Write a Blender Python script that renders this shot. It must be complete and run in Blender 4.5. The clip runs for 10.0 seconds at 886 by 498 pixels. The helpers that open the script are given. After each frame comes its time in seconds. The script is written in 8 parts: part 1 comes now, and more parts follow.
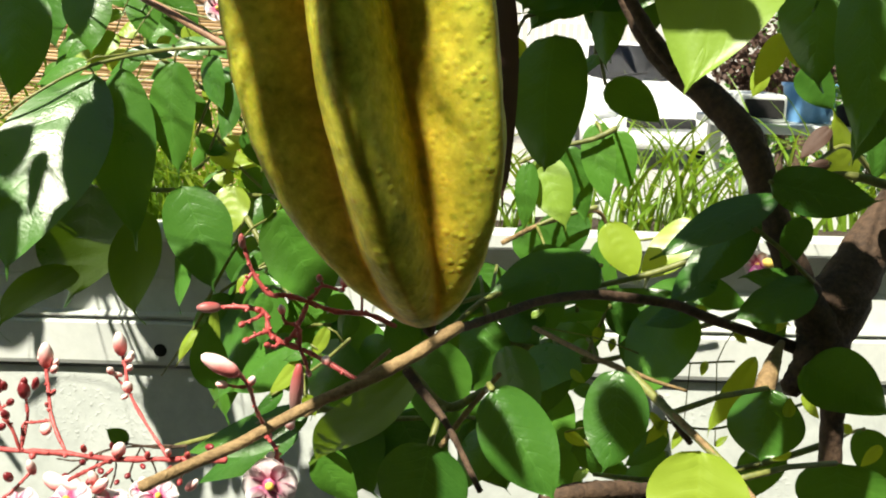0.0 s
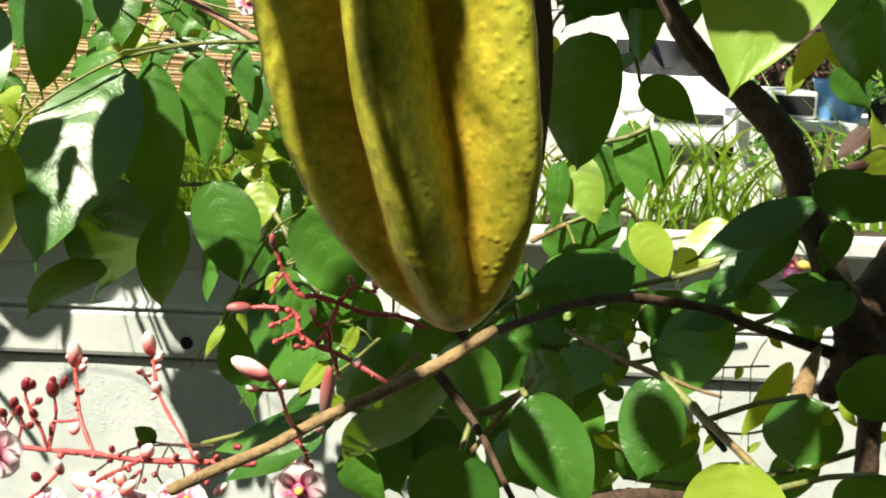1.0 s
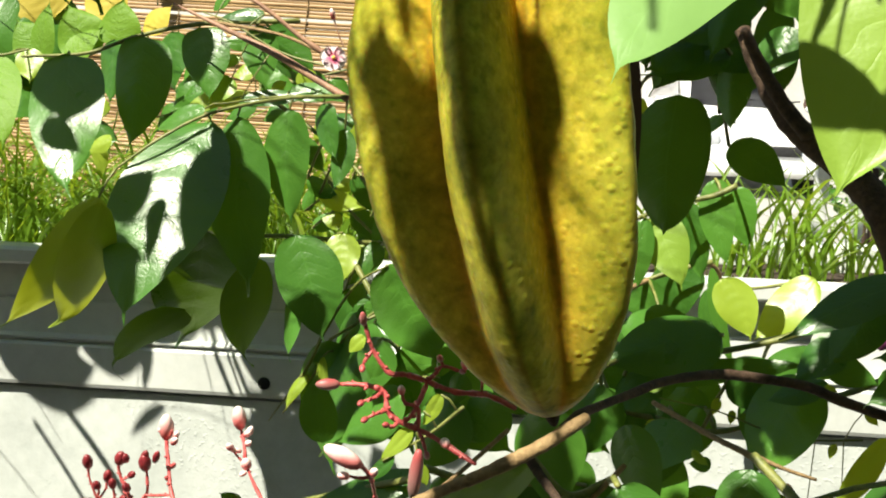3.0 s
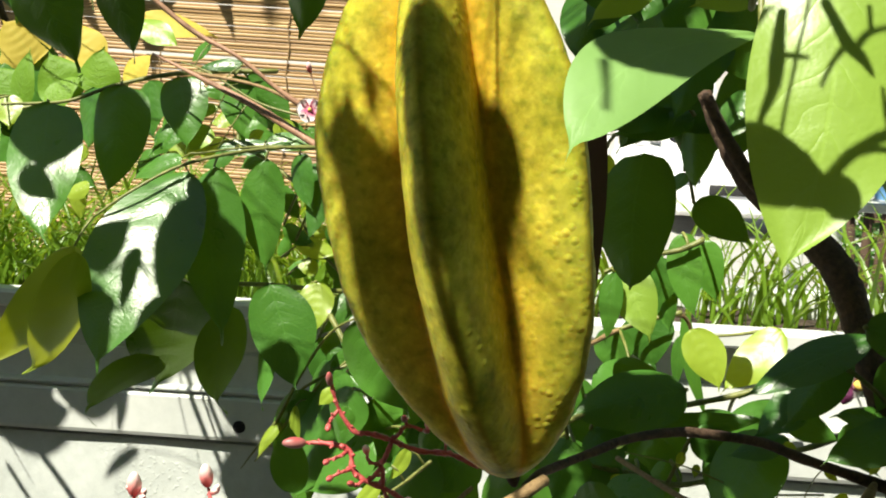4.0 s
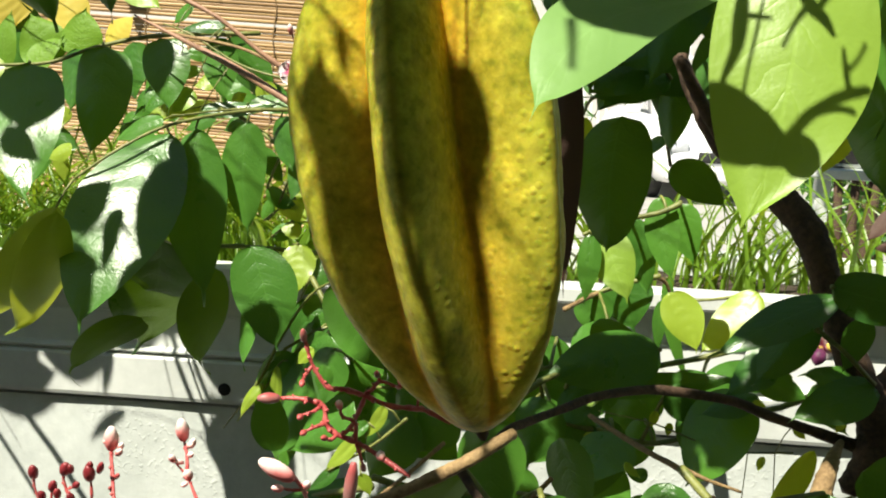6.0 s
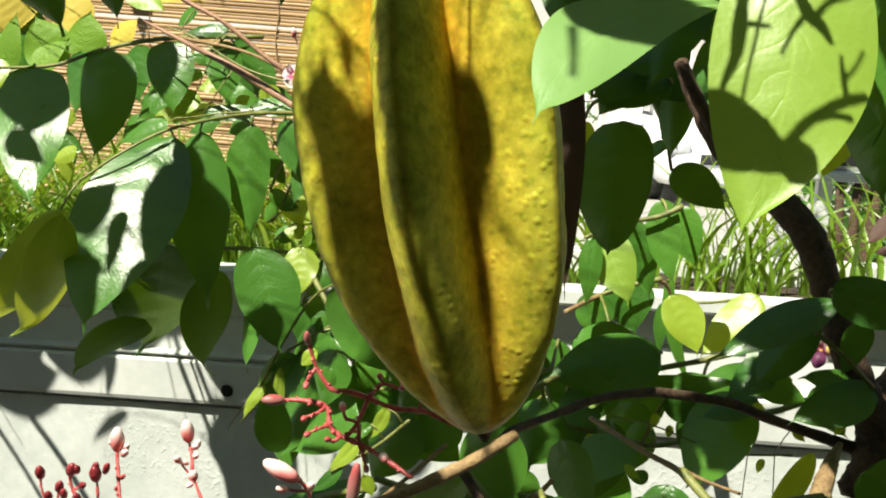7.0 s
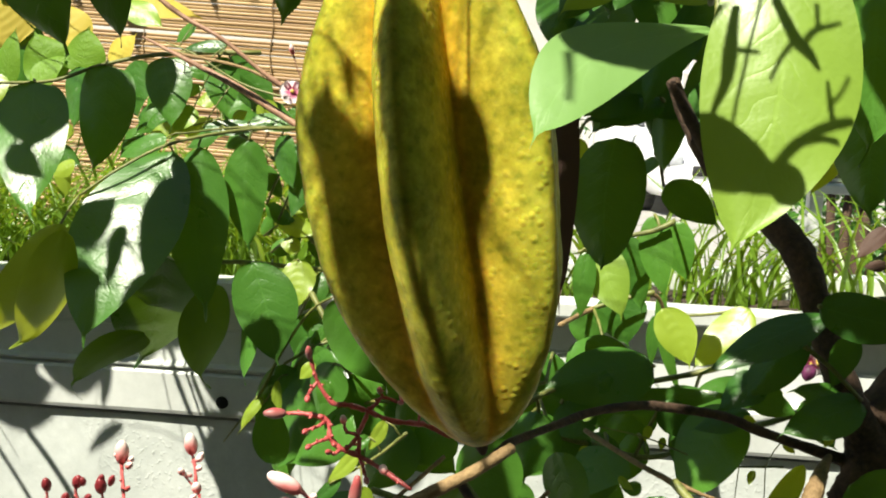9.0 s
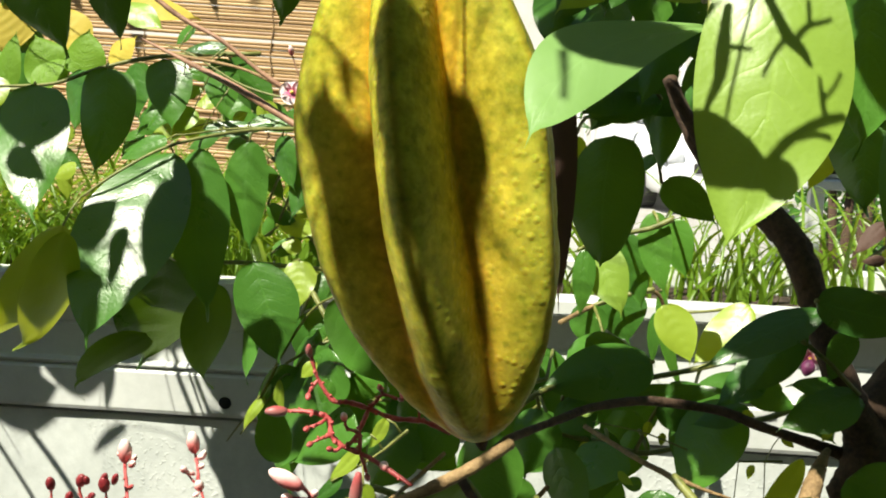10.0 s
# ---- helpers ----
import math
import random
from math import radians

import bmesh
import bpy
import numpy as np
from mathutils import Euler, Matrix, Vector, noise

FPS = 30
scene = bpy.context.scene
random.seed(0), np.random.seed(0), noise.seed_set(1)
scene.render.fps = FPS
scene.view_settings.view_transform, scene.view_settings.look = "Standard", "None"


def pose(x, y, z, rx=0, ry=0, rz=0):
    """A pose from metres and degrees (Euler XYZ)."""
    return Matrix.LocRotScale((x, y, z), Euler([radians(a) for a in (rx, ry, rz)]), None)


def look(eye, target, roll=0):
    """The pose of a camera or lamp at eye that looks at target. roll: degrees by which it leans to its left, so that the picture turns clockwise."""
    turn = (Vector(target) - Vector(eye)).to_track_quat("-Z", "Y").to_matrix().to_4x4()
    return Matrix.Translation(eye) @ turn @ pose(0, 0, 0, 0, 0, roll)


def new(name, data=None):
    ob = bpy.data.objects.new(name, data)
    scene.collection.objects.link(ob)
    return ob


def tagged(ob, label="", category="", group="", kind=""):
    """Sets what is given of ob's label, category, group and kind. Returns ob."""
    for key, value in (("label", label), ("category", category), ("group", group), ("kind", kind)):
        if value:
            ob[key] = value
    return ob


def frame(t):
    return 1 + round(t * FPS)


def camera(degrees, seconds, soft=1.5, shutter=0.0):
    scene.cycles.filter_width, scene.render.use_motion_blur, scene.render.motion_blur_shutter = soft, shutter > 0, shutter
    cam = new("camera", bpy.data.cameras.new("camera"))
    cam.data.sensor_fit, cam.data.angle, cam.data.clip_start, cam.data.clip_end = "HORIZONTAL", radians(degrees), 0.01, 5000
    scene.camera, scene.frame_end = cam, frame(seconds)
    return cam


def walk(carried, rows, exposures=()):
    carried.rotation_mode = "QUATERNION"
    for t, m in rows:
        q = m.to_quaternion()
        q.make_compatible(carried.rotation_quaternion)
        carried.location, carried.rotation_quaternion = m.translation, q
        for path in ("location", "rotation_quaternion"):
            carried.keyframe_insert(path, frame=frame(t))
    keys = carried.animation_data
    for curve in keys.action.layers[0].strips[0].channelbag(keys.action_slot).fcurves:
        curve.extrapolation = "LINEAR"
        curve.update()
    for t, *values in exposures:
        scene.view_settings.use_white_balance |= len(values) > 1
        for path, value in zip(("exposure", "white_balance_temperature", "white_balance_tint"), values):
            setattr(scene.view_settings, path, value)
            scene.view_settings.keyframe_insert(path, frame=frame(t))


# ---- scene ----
cam = camera(44.1, 10.0, soft=2.0)
PATH = [
    (0, (0.032, 0.043, 1.423), (0.004, 2.007, 1.049), 2.1),
    (0.5, (0.032, 0.045, 1.424), (0.002, 2.009, 1.046), 2.6),
    (1, (0.03, 0.047, 1.424), (-0.042, 2.007, 1.036), 2.5),
    (1.5, (0.028, 0.05, 1.424), (-0.115, 2.007, 1.036), 2.5),
    (2, (0.026, 0.051, 1.427), (-0.17, 2.003, 1.04), 2.7),
    (2.5, (0.025, 0.05, 1.431), (-0.184, 2.006, 1.069), 3.0),
    (2.7, (0.025, 0.05, 1.432), (-0.187, 2.007, 1.075), 2.7),
    (4, (0.029, 0.045, 1.44), (-0.146, 2.019, 1.168), 3.1),
    (4.5, (0.03, 0.044, 1.441), (-0.125, 2.019, 1.171), 3.6),
    (5, (0.033, 0.044, 1.44), (-0.115, 2.019, 1.164), 3.1),
    (5.5, (0.033, 0.043, 1.439), (-0.109, 2.017, 1.148), 3.1),
    (6, (0.033, 0.042, 1.439), (-0.119, 2.009, 1.108), 3.4),
    (7.5, (0.033, 0.038, 1.441), (-0.123, 2.006, 1.119), 3.5),
    (8, (0.033, 0.036, 1.442), (-0.113, 2.007, 1.133), 3.5),
    (8.5, (0.033, 0.034, 1.442), (-0.11, 2.005, 1.137), 3.5),
    (9, (0.032, 0.034, 1.442), (-0.111, 2.005, 1.134), 3.6),
    (9.5, (0.032, 0.034, 1.441), (-0.115, 2.004, 1.131), 3.5),
    (10, (0.033, 0.032, 1.442), (-0.114, 2.003, 1.133), 3.1),
]
walk(cam, [(t, look(eye, target, roll)) for t, eye, target, roll in PATH], exposures=((0.0, 1.18, 7050, 8), (1.0, 1.18, 7050, 8), (2.5, 1.19, 7030, 8), (4.0, 1.14, 6980, 8), (5.0, 1.08, 6970, 8), (10.0, 1.07, 6970, 8)))

# ---- daylight ----
SUN_AZ, SUN_EL = 38.0, 56.0          # degrees to the left of straight behind the camera; above the horizon
sun_dir = Vector((-math.sin(radians(SUN_AZ)) * math.cos(radians(SUN_EL)),
                  -math.cos(radians(SUN_AZ)) * math.cos(radians(SUN_EL)), math.sin(radians(SUN_EL))))
world = bpy.data.worlds.new("sky")
scene.world = world
world.use_nodes = True
sky = world.node_tree.nodes.new("ShaderNodeTexSky")
sky.sky_type, sky.sun_disc = "NISHITA", False
sky.dust_density = 0.3
sky.sun_elevation, sky.sun_rotation = radians(SUN_EL), math.atan2(sun_dir.x, sun_dir.y)
world.node_tree.nodes["Background"].inputs["Strength"].default_value = 0.049
world.node_tree.links.new(sky.outputs[0], world.node_tree.nodes["Background"].inputs["Color"])
sun = new("sun", bpy.data.lights.new("sun", "SUN"))
sun.data.energy, sun.data.angle, sun.data.color = 5.0, radians(0.53), (1.0, 0.97, 0.88)
sun.matrix_world = look(sun_dir * 30, (0, 0, 0))


# ---- materials ----
def material(name):
    m = bpy.data.materials.new(name)
    m.use_nodes = True
    return m, m.node_tree, m.node_tree.nodes["Principled BSDF"]


def node(nt, kind, **values):
    n = nt.nodes.new(kind)
    for key, value in values.items():
        n.inputs[key.replace("_", " ")].default_value = value
    return n


def ramp(nt, fac, stops):
    r = nt.nodes.new("ShaderNodeValToRGB")
    while len(r.color_ramp.elements) < len(stops):
        r.color_ramp.elements.new(0.5)
    for e, (p, c) in zip(r.color_ramp.elements, stops):
        e.position, e.color = p, (*c, 1)
    nt.links.new(fac, r.inputs["Fac"])
    return r.outputs["Color"]


def math_node(nt, op, a, b=None):
    n = nt.nodes.new("ShaderNodeMath")
    n.operation = op
    for i, v in enumerate((a, b)):
        if v is None:
            continue
        if isinstance(v, (int, float)):
            n.inputs[i].default_value = v
        else:
            nt.links.new(v, n.inputs[i])
    return n.outputs[0]


def mix(nt, fac, a, b, mode="MIX"):
    n = nt.nodes.new("ShaderNodeMix")
    n.data_type, n.blend_type = "RGBA", mode
    for i, v in ((0, fac), (6, a), (7, b)):
        if isinstance(v, (int, float)):
            n.inputs[i].default_value = v
        elif isinstance(v, tuple):
            n.inputs[i].default_value = (*v, 1)
        else:
            nt.links.new(v, n.inputs[i])
    return n.outputs[2]


def bump(nt, bsdf, height, strength, distance):
    b = node(nt, "ShaderNodeBump", Strength=strength, Distance=distance)
    nt.links.new(height, b.inputs["Height"])
    nt.links.new(b.outputs[0], bsdf.inputs["Normal"])
    return b.outputs[0]


def surface(name, dark, light, scale, rough=0.6, relief=0.3, depth=0.002, metal=0.0, detail=6.0, fine=4.0, blister=False):
    """A grained surface: two scales of noise in the colour, the finer one in the relief."""
    m, nt, bsdf = material(name)
    at = nt.nodes.new("ShaderNodeTexCoord").outputs["Object"]
    n1 = node(nt, "ShaderNodeTexNoise", Scale=scale, Detail=detail, Roughness=0.6)
    n2 = node(nt, "ShaderNodeTexNoise", Scale=scale * fine, Detail=4.0, Roughness=0.7)
    nt.links.new(at, n1.inputs["Vector"])
    nt.links.new(at, n2.inputs["Vector"])
    both = math_node(nt, "ADD", math_node(nt, "MULTIPLY", n1.outputs[0], 0.6), math_node(nt, "MULTIPLY", n2.outputs[0], 0.4))
    nt.links.new(ramp(nt, both, [(0.36, dark), (0.64, light)]), bsdf.inputs["Base Color"])
    bsdf.inputs["Roughness"].default_value, bsdf.inputs["Metallic"].default_value = rough, metal
    if blister:                        # sparse raised blisters of paint, in patches
        spots = node(nt, "ShaderNodeTexNoise", Scale=300.0, Detail=1.0)
        patch = node(nt, "ShaderNodeTexNoise", Scale=9.0, Detail=2.0)
        for n in (spots, patch):
            nt.links.new(at, n.inputs["Vector"])
        a = ramp(nt, spots.outputs[0], [(0.56, (0, 0, 0)), (0.72, (1, 1, 1))])
        b = ramp(nt, patch.outputs[0], [(0.50, (0, 0, 0)), (0.60, (1, 1, 1))])
        both = math_node(nt, "ADD", both, math_node(nt, "MULTIPLY", mix(nt, 1.0, a, b, "MULTIPLY"), 0.5))
    bump(nt, bsdf, both, relief, depth)
    return m


def leaf_material(name, dark, light, through_colour, thin=0.38, rough=0.34, ribs=9.0, rib_relief=0.35, gloss=0.5):
    """Leaf blade: midrib and side veins from the blade's own coordinates, blotches, and light shining through."""
    m, nt, bsdf = material(name)
    uv = nt.nodes.new("ShaderNodeUVMap").outputs[0]
    sep = nt.nodes.new("ShaderNodeSeparateXYZ")
    nt.links.new(uv, sep.inputs[0])
    side = math_node(nt, "ABSOLUTE", math_node(nt, "SUBTRACT", sep.outputs[0], 0.5))
    at = nt.nodes.new("ShaderNodeTexCoord").outputs["Object"]
    stray = node(nt, "ShaderNodeTexNoise", Scale=60.0, Detail=2.0)
    nt.links.new(at, stray.inputs["Vector"])
    along = math_node(nt, "SUBTRACT", sep.outputs[1], math_node(nt, "MULTIPLY", side, 0.45))
    along = math_node(nt, "ADD", along, math_node(nt, "MULTIPLY", stray.outputs[0], 0.22))
    saw = math_node(nt, "FRACT", math_node(nt, "MULTIPLY", along, ribs))
    vein = math_node(nt, "POWER", math_node(nt, "ABSOLUTE", math_node(nt, "SUBTRACT", math_node(nt, "MULTIPLY", saw, 2.0), 1.0)), 7.0)
    midrib = math_node(nt, "LESS_THAN", side, 0.014)
    inner = math_node(nt, "SUBTRACT", 1.0, math_node(nt, "MULTIPLY", side, 2.3))
    lines = math_node(nt, "MAXIMUM", math_node(nt, "MULTIPLY", vein, math_node(nt, "MULTIPLY", math_node(nt, "MAXIMUM", inner, 0.0), 0.7)), midrib)
    obj = nt.nodes.new("ShaderNodeObjectInfo")
    blot = node(nt, "ShaderNodeTexNoise", Scale=45.0, Detail=5.0, Roughness=0.6)
    fine = node(nt, "ShaderNodeTexNoise", Scale=900.0, Detail=3.0)
    nt.links.new(at, blot.inputs["Vector"])
    nt.links.new(at, fine.inputs["Vector"])
    tone = math_node(nt, "ADD", math_node(nt, "MULTIPLY", obj.outputs["Random"], 0.5), math_node(nt, "MULTIPLY", blot.outputs[0], 0.5))
    blade = ramp(nt, tone, [(0.2, dark), (0.8, light)])
    blade = mix(nt, math_node(nt, "MULTIPLY", lines, 0.11), blade, tuple(min(1, c * 1.9 + 0.02) for c in light))
    nt.links.new(blade, bsdf.inputs["Base Color"])
    bsdf.inputs["Specular IOR Level"].default_value = gloss
    nt.links.new(math_node(nt, "ADD", math_node(nt, "MULTIPLY", blot.outputs[0], 0.18), rough - 0.09), bsdf.inputs["Roughness"])
    height = math_node(nt, "ADD", math_node(nt, "MULTIPLY", lines, -0.20), math_node(nt, "ADD", math_node(nt, "MULTIPLY", fine.outputs[0], 0.18), math_node(nt, "MULTIPLY", blot.outputs[0], 0.9)))
    normal = bump(nt, bsdf, height, rib_relief, 0.0012)
    tr = nt.nodes.new("ShaderNodeBsdfTranslucent")
    shine = ramp(nt, tone, [(0.2, tuple(c * 0.75 for c in through_colour)), (0.8, through_colour)])
    shine = mix(nt, math_node(nt, "MULTIPLY", lines, 0.4), shine, tuple(c * 0.5 for c in through_colour))
    nt.links.new(shine, tr.inputs["Color"])
    nt.links.new(normal, tr.inputs["Normal"])
    mx = nt.nodes.new("ShaderNodeMixShader")
    mx.inputs[0].default_value = thin
    nt.links.new(bsdf.outputs[0], mx.inputs[1])
    nt.links.new(tr.outputs[0], mx.inputs[2])
    nt.links.new(mx.outputs[0], nt.nodes["Material Output"].inputs["Surface"])
    return m


def fading(name, kind, axis, stops):
    """A petal's or bud's skin, whose colour fades along it, with a little mottling."""
    m, nt, bsdf = material(name)
    co = nt.nodes.new("ShaderNodeTexCoord")
    sep = nt.nodes.new("ShaderNodeSeparateXYZ")
    nt.links.new(co.outputs[kind], sep.inputs[0])
    n = node(nt, "ShaderNodeTexNoise", Scale=350.0, Detail=3.0)
    nt.links.new(co.outputs["Object"], n.inputs["Vector"])
    place = math_node(nt, "ADD", sep.outputs[axis], math_node(nt, "MULTIPLY", math_node(nt, "SUBTRACT", n.outputs[0], 0.5), 0.45))
    nt.links.new(ramp(nt, place, stops), bsdf.inputs["Base Color"])
    bsdf.inputs["Roughness"].default_value = 0.45
    bump(nt, bsdf, n.outputs[0], 0.25, 0.0004)
    return m


LEAF = leaf_material("starfruit_leaf", (0.026, 0.092, 0.015), (0.067, 0.188, 0.024), (0.24, 0.45, 0.008), rough=0.30, gloss=0.42, rib_relief=0.45, thin=0.15)
# Lighter leaf greens, mostly for blades in sun, with its brightness in the colour.
LEAF_LIME = leaf_material("lime_leaf", (0.19, 0.29, 0.026), (0.27, 0.38, 0.045), (0.56, 0.64, 0.02), thin=0.34, rough=0.36, rib_relief=0.16)
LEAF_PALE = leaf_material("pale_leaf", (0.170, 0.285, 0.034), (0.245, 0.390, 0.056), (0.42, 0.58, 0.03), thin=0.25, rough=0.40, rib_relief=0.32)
LEAF_YELLOW = leaf_material("yellowing_leaf", (0.52, 0.40, 0.06), (0.66, 0.53, 0.10), (0.80, 0.62, 0.08), thin=0.45, rib_relief=0.14, rough=0.55, gloss=0.22)
LEAF_RIBBED = leaf_material("ribbed_leaf", (0.100, 0.220, 0.022), (0.170, 0.310, 0.032), (0.30, 0.52, 0.04), thin=0.28, ribs=7.0, rib_relief=0.9, rough=0.5, gloss=0.22)
# Its mint paleness is the sun's sheen, put into the blade's colour.
LEAF_SHEEN = leaf_material("sheen_pale_leaf", (0.150, 0.290, 0.075), (0.210, 0.380, 0.115), (0.30, 0.50, 0.03), thin=0.20, rough=0.36, gloss=0.8, rib_relief=0.16)
# Olive is put into this blade's colour for light shining through from behind.
LEAF_BACKLIT = leaf_material("backlit_olive_leaf", (0.046, 0.104, 0.010), (0.084, 0.158, 0.016), (0.22, 0.38, 0.010), thin=0.34, rough=0.5, gloss=0.15, rib_relief=0.12)
DRY_LEAF_AND_SHADE = leaf_material("withered_leaf_and_shade", (0.036, 0.018, 0.012), (0.085, 0.042, 0.026), (0.09, 0.045, 0.02), thin=0.2, rough=0.7)
GRASS = leaf_material("grass_blade", (0.060, 0.140, 0.012), (0.150, 0.270, 0.025), (0.40, 0.56, 0.03), thin=0.38, ribs=1.0, rib_relief=0.1)
BARK = surface("dark_bark", (0.032, 0.018, 0.010), (0.100, 0.058, 0.033), 160.0, 0.85, 0.8, 0.0015)
BARK_TAN_AND_LIT = surface("tan_and_sunlit_bark", (0.170, 0.105, 0.045), (0.340, 0.230, 0.105), 260.0, 0.75, 0.8, 0.0012)
BARK_PINK = surface("reddish_twig_bark", (0.200, 0.100, 0.060), (0.400, 0.230, 0.140), 200.0, 0.6, 0.4, 0.0006)
BARK_GREEN = surface("green_stalk", (0.100, 0.120, 0.028), (0.220, 0.230, 0.060), 260.0, 0.5, 0.3, 0.0004)
RED_STEM = surface("red_flower_stalk", (0.300, 0.035, 0.038), (0.520, 0.110, 0.100), 300.0, 0.45, 0.4, 0.0005)
BUD_PINK = fading("pink_bud", "Generated", 2, [(0.05, (0.52, 0.03, 0.04)), (0.42, (0.82, 0.24, 0.23)), (0.82, (0.92, 0.72, 0.68))])
BUD_DARK = surface("dark_red_bud", (0.140, 0.012, 0.018), (0.300, 0.035, 0.040), 260.0, 0.4, 0.3, 0.0004)
PETAL = fading("pink_white_petal", "UV", 1, [(0.06, (0.66, 0.10, 0.28)), (0.24, (0.86, 0.42, 0.55)), (0.42, (0.92, 0.76, 0.80)), (0.9, (0.94, 0.88, 0.88))])
PETAL_DEEP = surface("magenta_petal", (0.42, 0.03, 0.14), (0.70, 0.16, 0.32), 200.0, 0.5, 0.3, 0.0004)
BUD_DUSTY = fading("dusty_rose_bud", "Generated", 2, [(0.1, (0.22, 0.14, 0.12)), (0.5, (0.34, 0.14, 0.13)), (0.9, (0.36, 0.07, 0.07))])
PURPLE = surface("purple_petal", (0.10, 0.015, 0.06), (0.22, 0.05, 0.14), 200.0, 0.5, 0.3, 0.0004)
POLLEN = surface("yellow_stamens", (0.60, 0.38, 0.05), (0.80, 0.60, 0.15), 300.0, 0.7, 0.3, 0.0004)
PLASTER = surface("white_painted_masonry", (0.47, 0.51, 0.485), (0.61, 0.65, 0.62), 22.0, 0.75, 0.22, 0.003, fine=5.0, blister=True)
PLASTIC = surface("white_planter_plastic", (0.52, 0.55, 0.525), (0.63, 0.66, 0.63), 14.0, 0.42, 0.15, 0.001, fine=9.0)
HOLE_SHADE_AND_POT = surface("hole_shade_and_black_pot", (0.006, 0.006, 0.006), (0.014, 0.013, 0.012), 90.0, 0.9, 0.2, 0.001)
SOIL = surface("dark_soil", (0.030, 0.021, 0.014), (0.090, 0.062, 0.040), 90.0, 0.95, 1.0, 0.006)
CONCRETE = surface("pale_concrete", (0.27, 0.26, 0.24), (0.37, 0.36, 0.335), 1.4, 0.85, 0.4, 0.006, fine=14.0)
CAR_PAINT = surface("white_car_paint", (0.74, 0.75, 0.75), (0.80, 0.80, 0.80), 3.0, 0.22, 0.02, 0.001)
RUBBER = surface("black_rubber", (0.012, 0.012, 0.012), (0.03, 0.03, 0.03), 30.0, 0.8, 0.3, 0.002)
CHROME = surface("brushed_metal", (0.55, 0.55, 0.56), (0.7, 0.7, 0.7), 20.0, 0.25, 0.05, 0.001, metal=1.0)
BLUE = surface("blue_plastic", (0.13, 0.33, 0.62), (0.20, 0.44, 0.74), 30.0, 0.4, 0.1, 0.001)
BEIGE_PLASTER = surface("beige_plaster", (0.20, 0.17, 0.13), (0.27, 0.23, 0.18), 2.0, 0.9, 0.4, 0.004, fine=12.0)
RENDERED = surface("cream_wall_plaster", (0.44, 0.42, 0.38), (0.56, 0.54, 0.50), 2.0, 0.9, 0.4, 0.004, fine=12.0)


def fruit_material():
    """Ripe carambola skin: yellow with green mottling, waxy, with light scattered inside."""
    m, nt, bsdf = material("starfruit_skin")
    at = nt.nodes.new("ShaderNodeTexCoord").outputs["Object"]
    uv = nt.nodes.new("ShaderNodeUVMap").outputs[0]
    sep = nt.nodes.new("ShaderNodeSeparateXYZ")
    nt.links.new(uv, sep.inputs[0])                       # x: 0 at a rib's crest, 1 in the groove; y: height
    big = node(nt, "ShaderNodeTexNoise", Scale=70.0, Detail=5.0, Roughness=0.55)
    pit = node(nt, "ShaderNodeTexNoise", Scale=430.0, Detail=1.5, Roughness=0.5)
    fine = node(nt, "ShaderNodeTexNoise", Scale=620.0, Detail=3.0, Roughness=0.6)
    for n in (big, pit, fine):
        nt.links.new(at, n.inputs["Vector"])
    tone = math_node(nt, "ADD", math_node(nt, "MULTIPLY", big.outputs[0], 0.75), math_node(nt, "MULTIPLY", fine.outputs[0], 0.25))
    tone = math_node(nt, "ADD", tone, math_node(nt, "MULTIPLY", math_node(nt, "POWER", sep.outputs[0], 1.5), 0.10))
    skin = ramp(nt, tone, [(0.34, (0.170, 0.158, 0.016)), (0.47, (0.330, 0.282, 0.030)), (0.62, (0.530, 0.438, 0.056))])
    green = ramp(nt, sep.outputs[0], [(0.12, (0.84, 0.99, 0.98)), (0.50, (0.97, 0.98, 0.93)), (0.80, (1.00, 0.84, 0.7)), (1.0, (1.0, 0.66, 0.45))])
    skin = mix(nt, 1.0, skin, green, "MULTIPLY")          # greener towards the crests; the grooves' orange paints light glowing in the flesh
    edge = ramp(nt, sep.outputs[0], [(0.0, (0.5, 0.5, 0.5)), (0.10, (0.0, 0.0, 0.0))])
    skin = mix(nt, edge, skin, (0.20, 0.14, 0.012))
    fleck = ramp(nt, pit.outputs[0], [(0.28, (0.66, 0.74, 0.64)), (0.42, (0.95, 0.97, 0.95)), (0.56, (1.0, 1.0, 1.0)), (0.70, (1.22, 1.2, 1.25))])
    skin = mix(nt, 1.0, skin, fleck, "MULTIPLY")
    nt.links.new(skin, bsdf.inputs["Base Color"])
    bsdf.inputs["Roughness"].default_value = 0.42
    bsdf.inputs["Specular IOR Level"].default_value = 0.06
    bsdf.inputs["Subsurface Weight"].default_value = 0.34
    bsdf.inputs["Subsurface Radius"].default_value = (1.0, 0.27, 0.02)
    bsdf.inputs["Subsurface Scale"].default_value = 0.0045
    dots = node(nt, "ShaderNodeTexVoronoi", Scale=480.0, Randomness=1.0)
    nt.links.new(at, dots.inputs["Vector"])
    pimple = ramp(nt, dots.outputs["Distance"], [(0.10, (1, 1, 1)), (0.42, (0, 0, 0))])
    some = ramp(nt, big.outputs[0], [(0.40, (0.15, 0.15, 0.15)), (0.62, (1, 1, 1))])
    h = math_node(nt, "ADD", math_node(nt, "MULTIPLY", mix(nt, 1.0, pimple, some, "MULTIPLY"), 0.34), math_node(nt, "ADD", math_node(nt, "MULTIPLY", big.outputs[0], 0.30), math_node(nt, "MULTIPLY", fine.outputs[0], 0.10)))
    bump(nt, bsdf, h, 0.40, 0.0014)
    return m


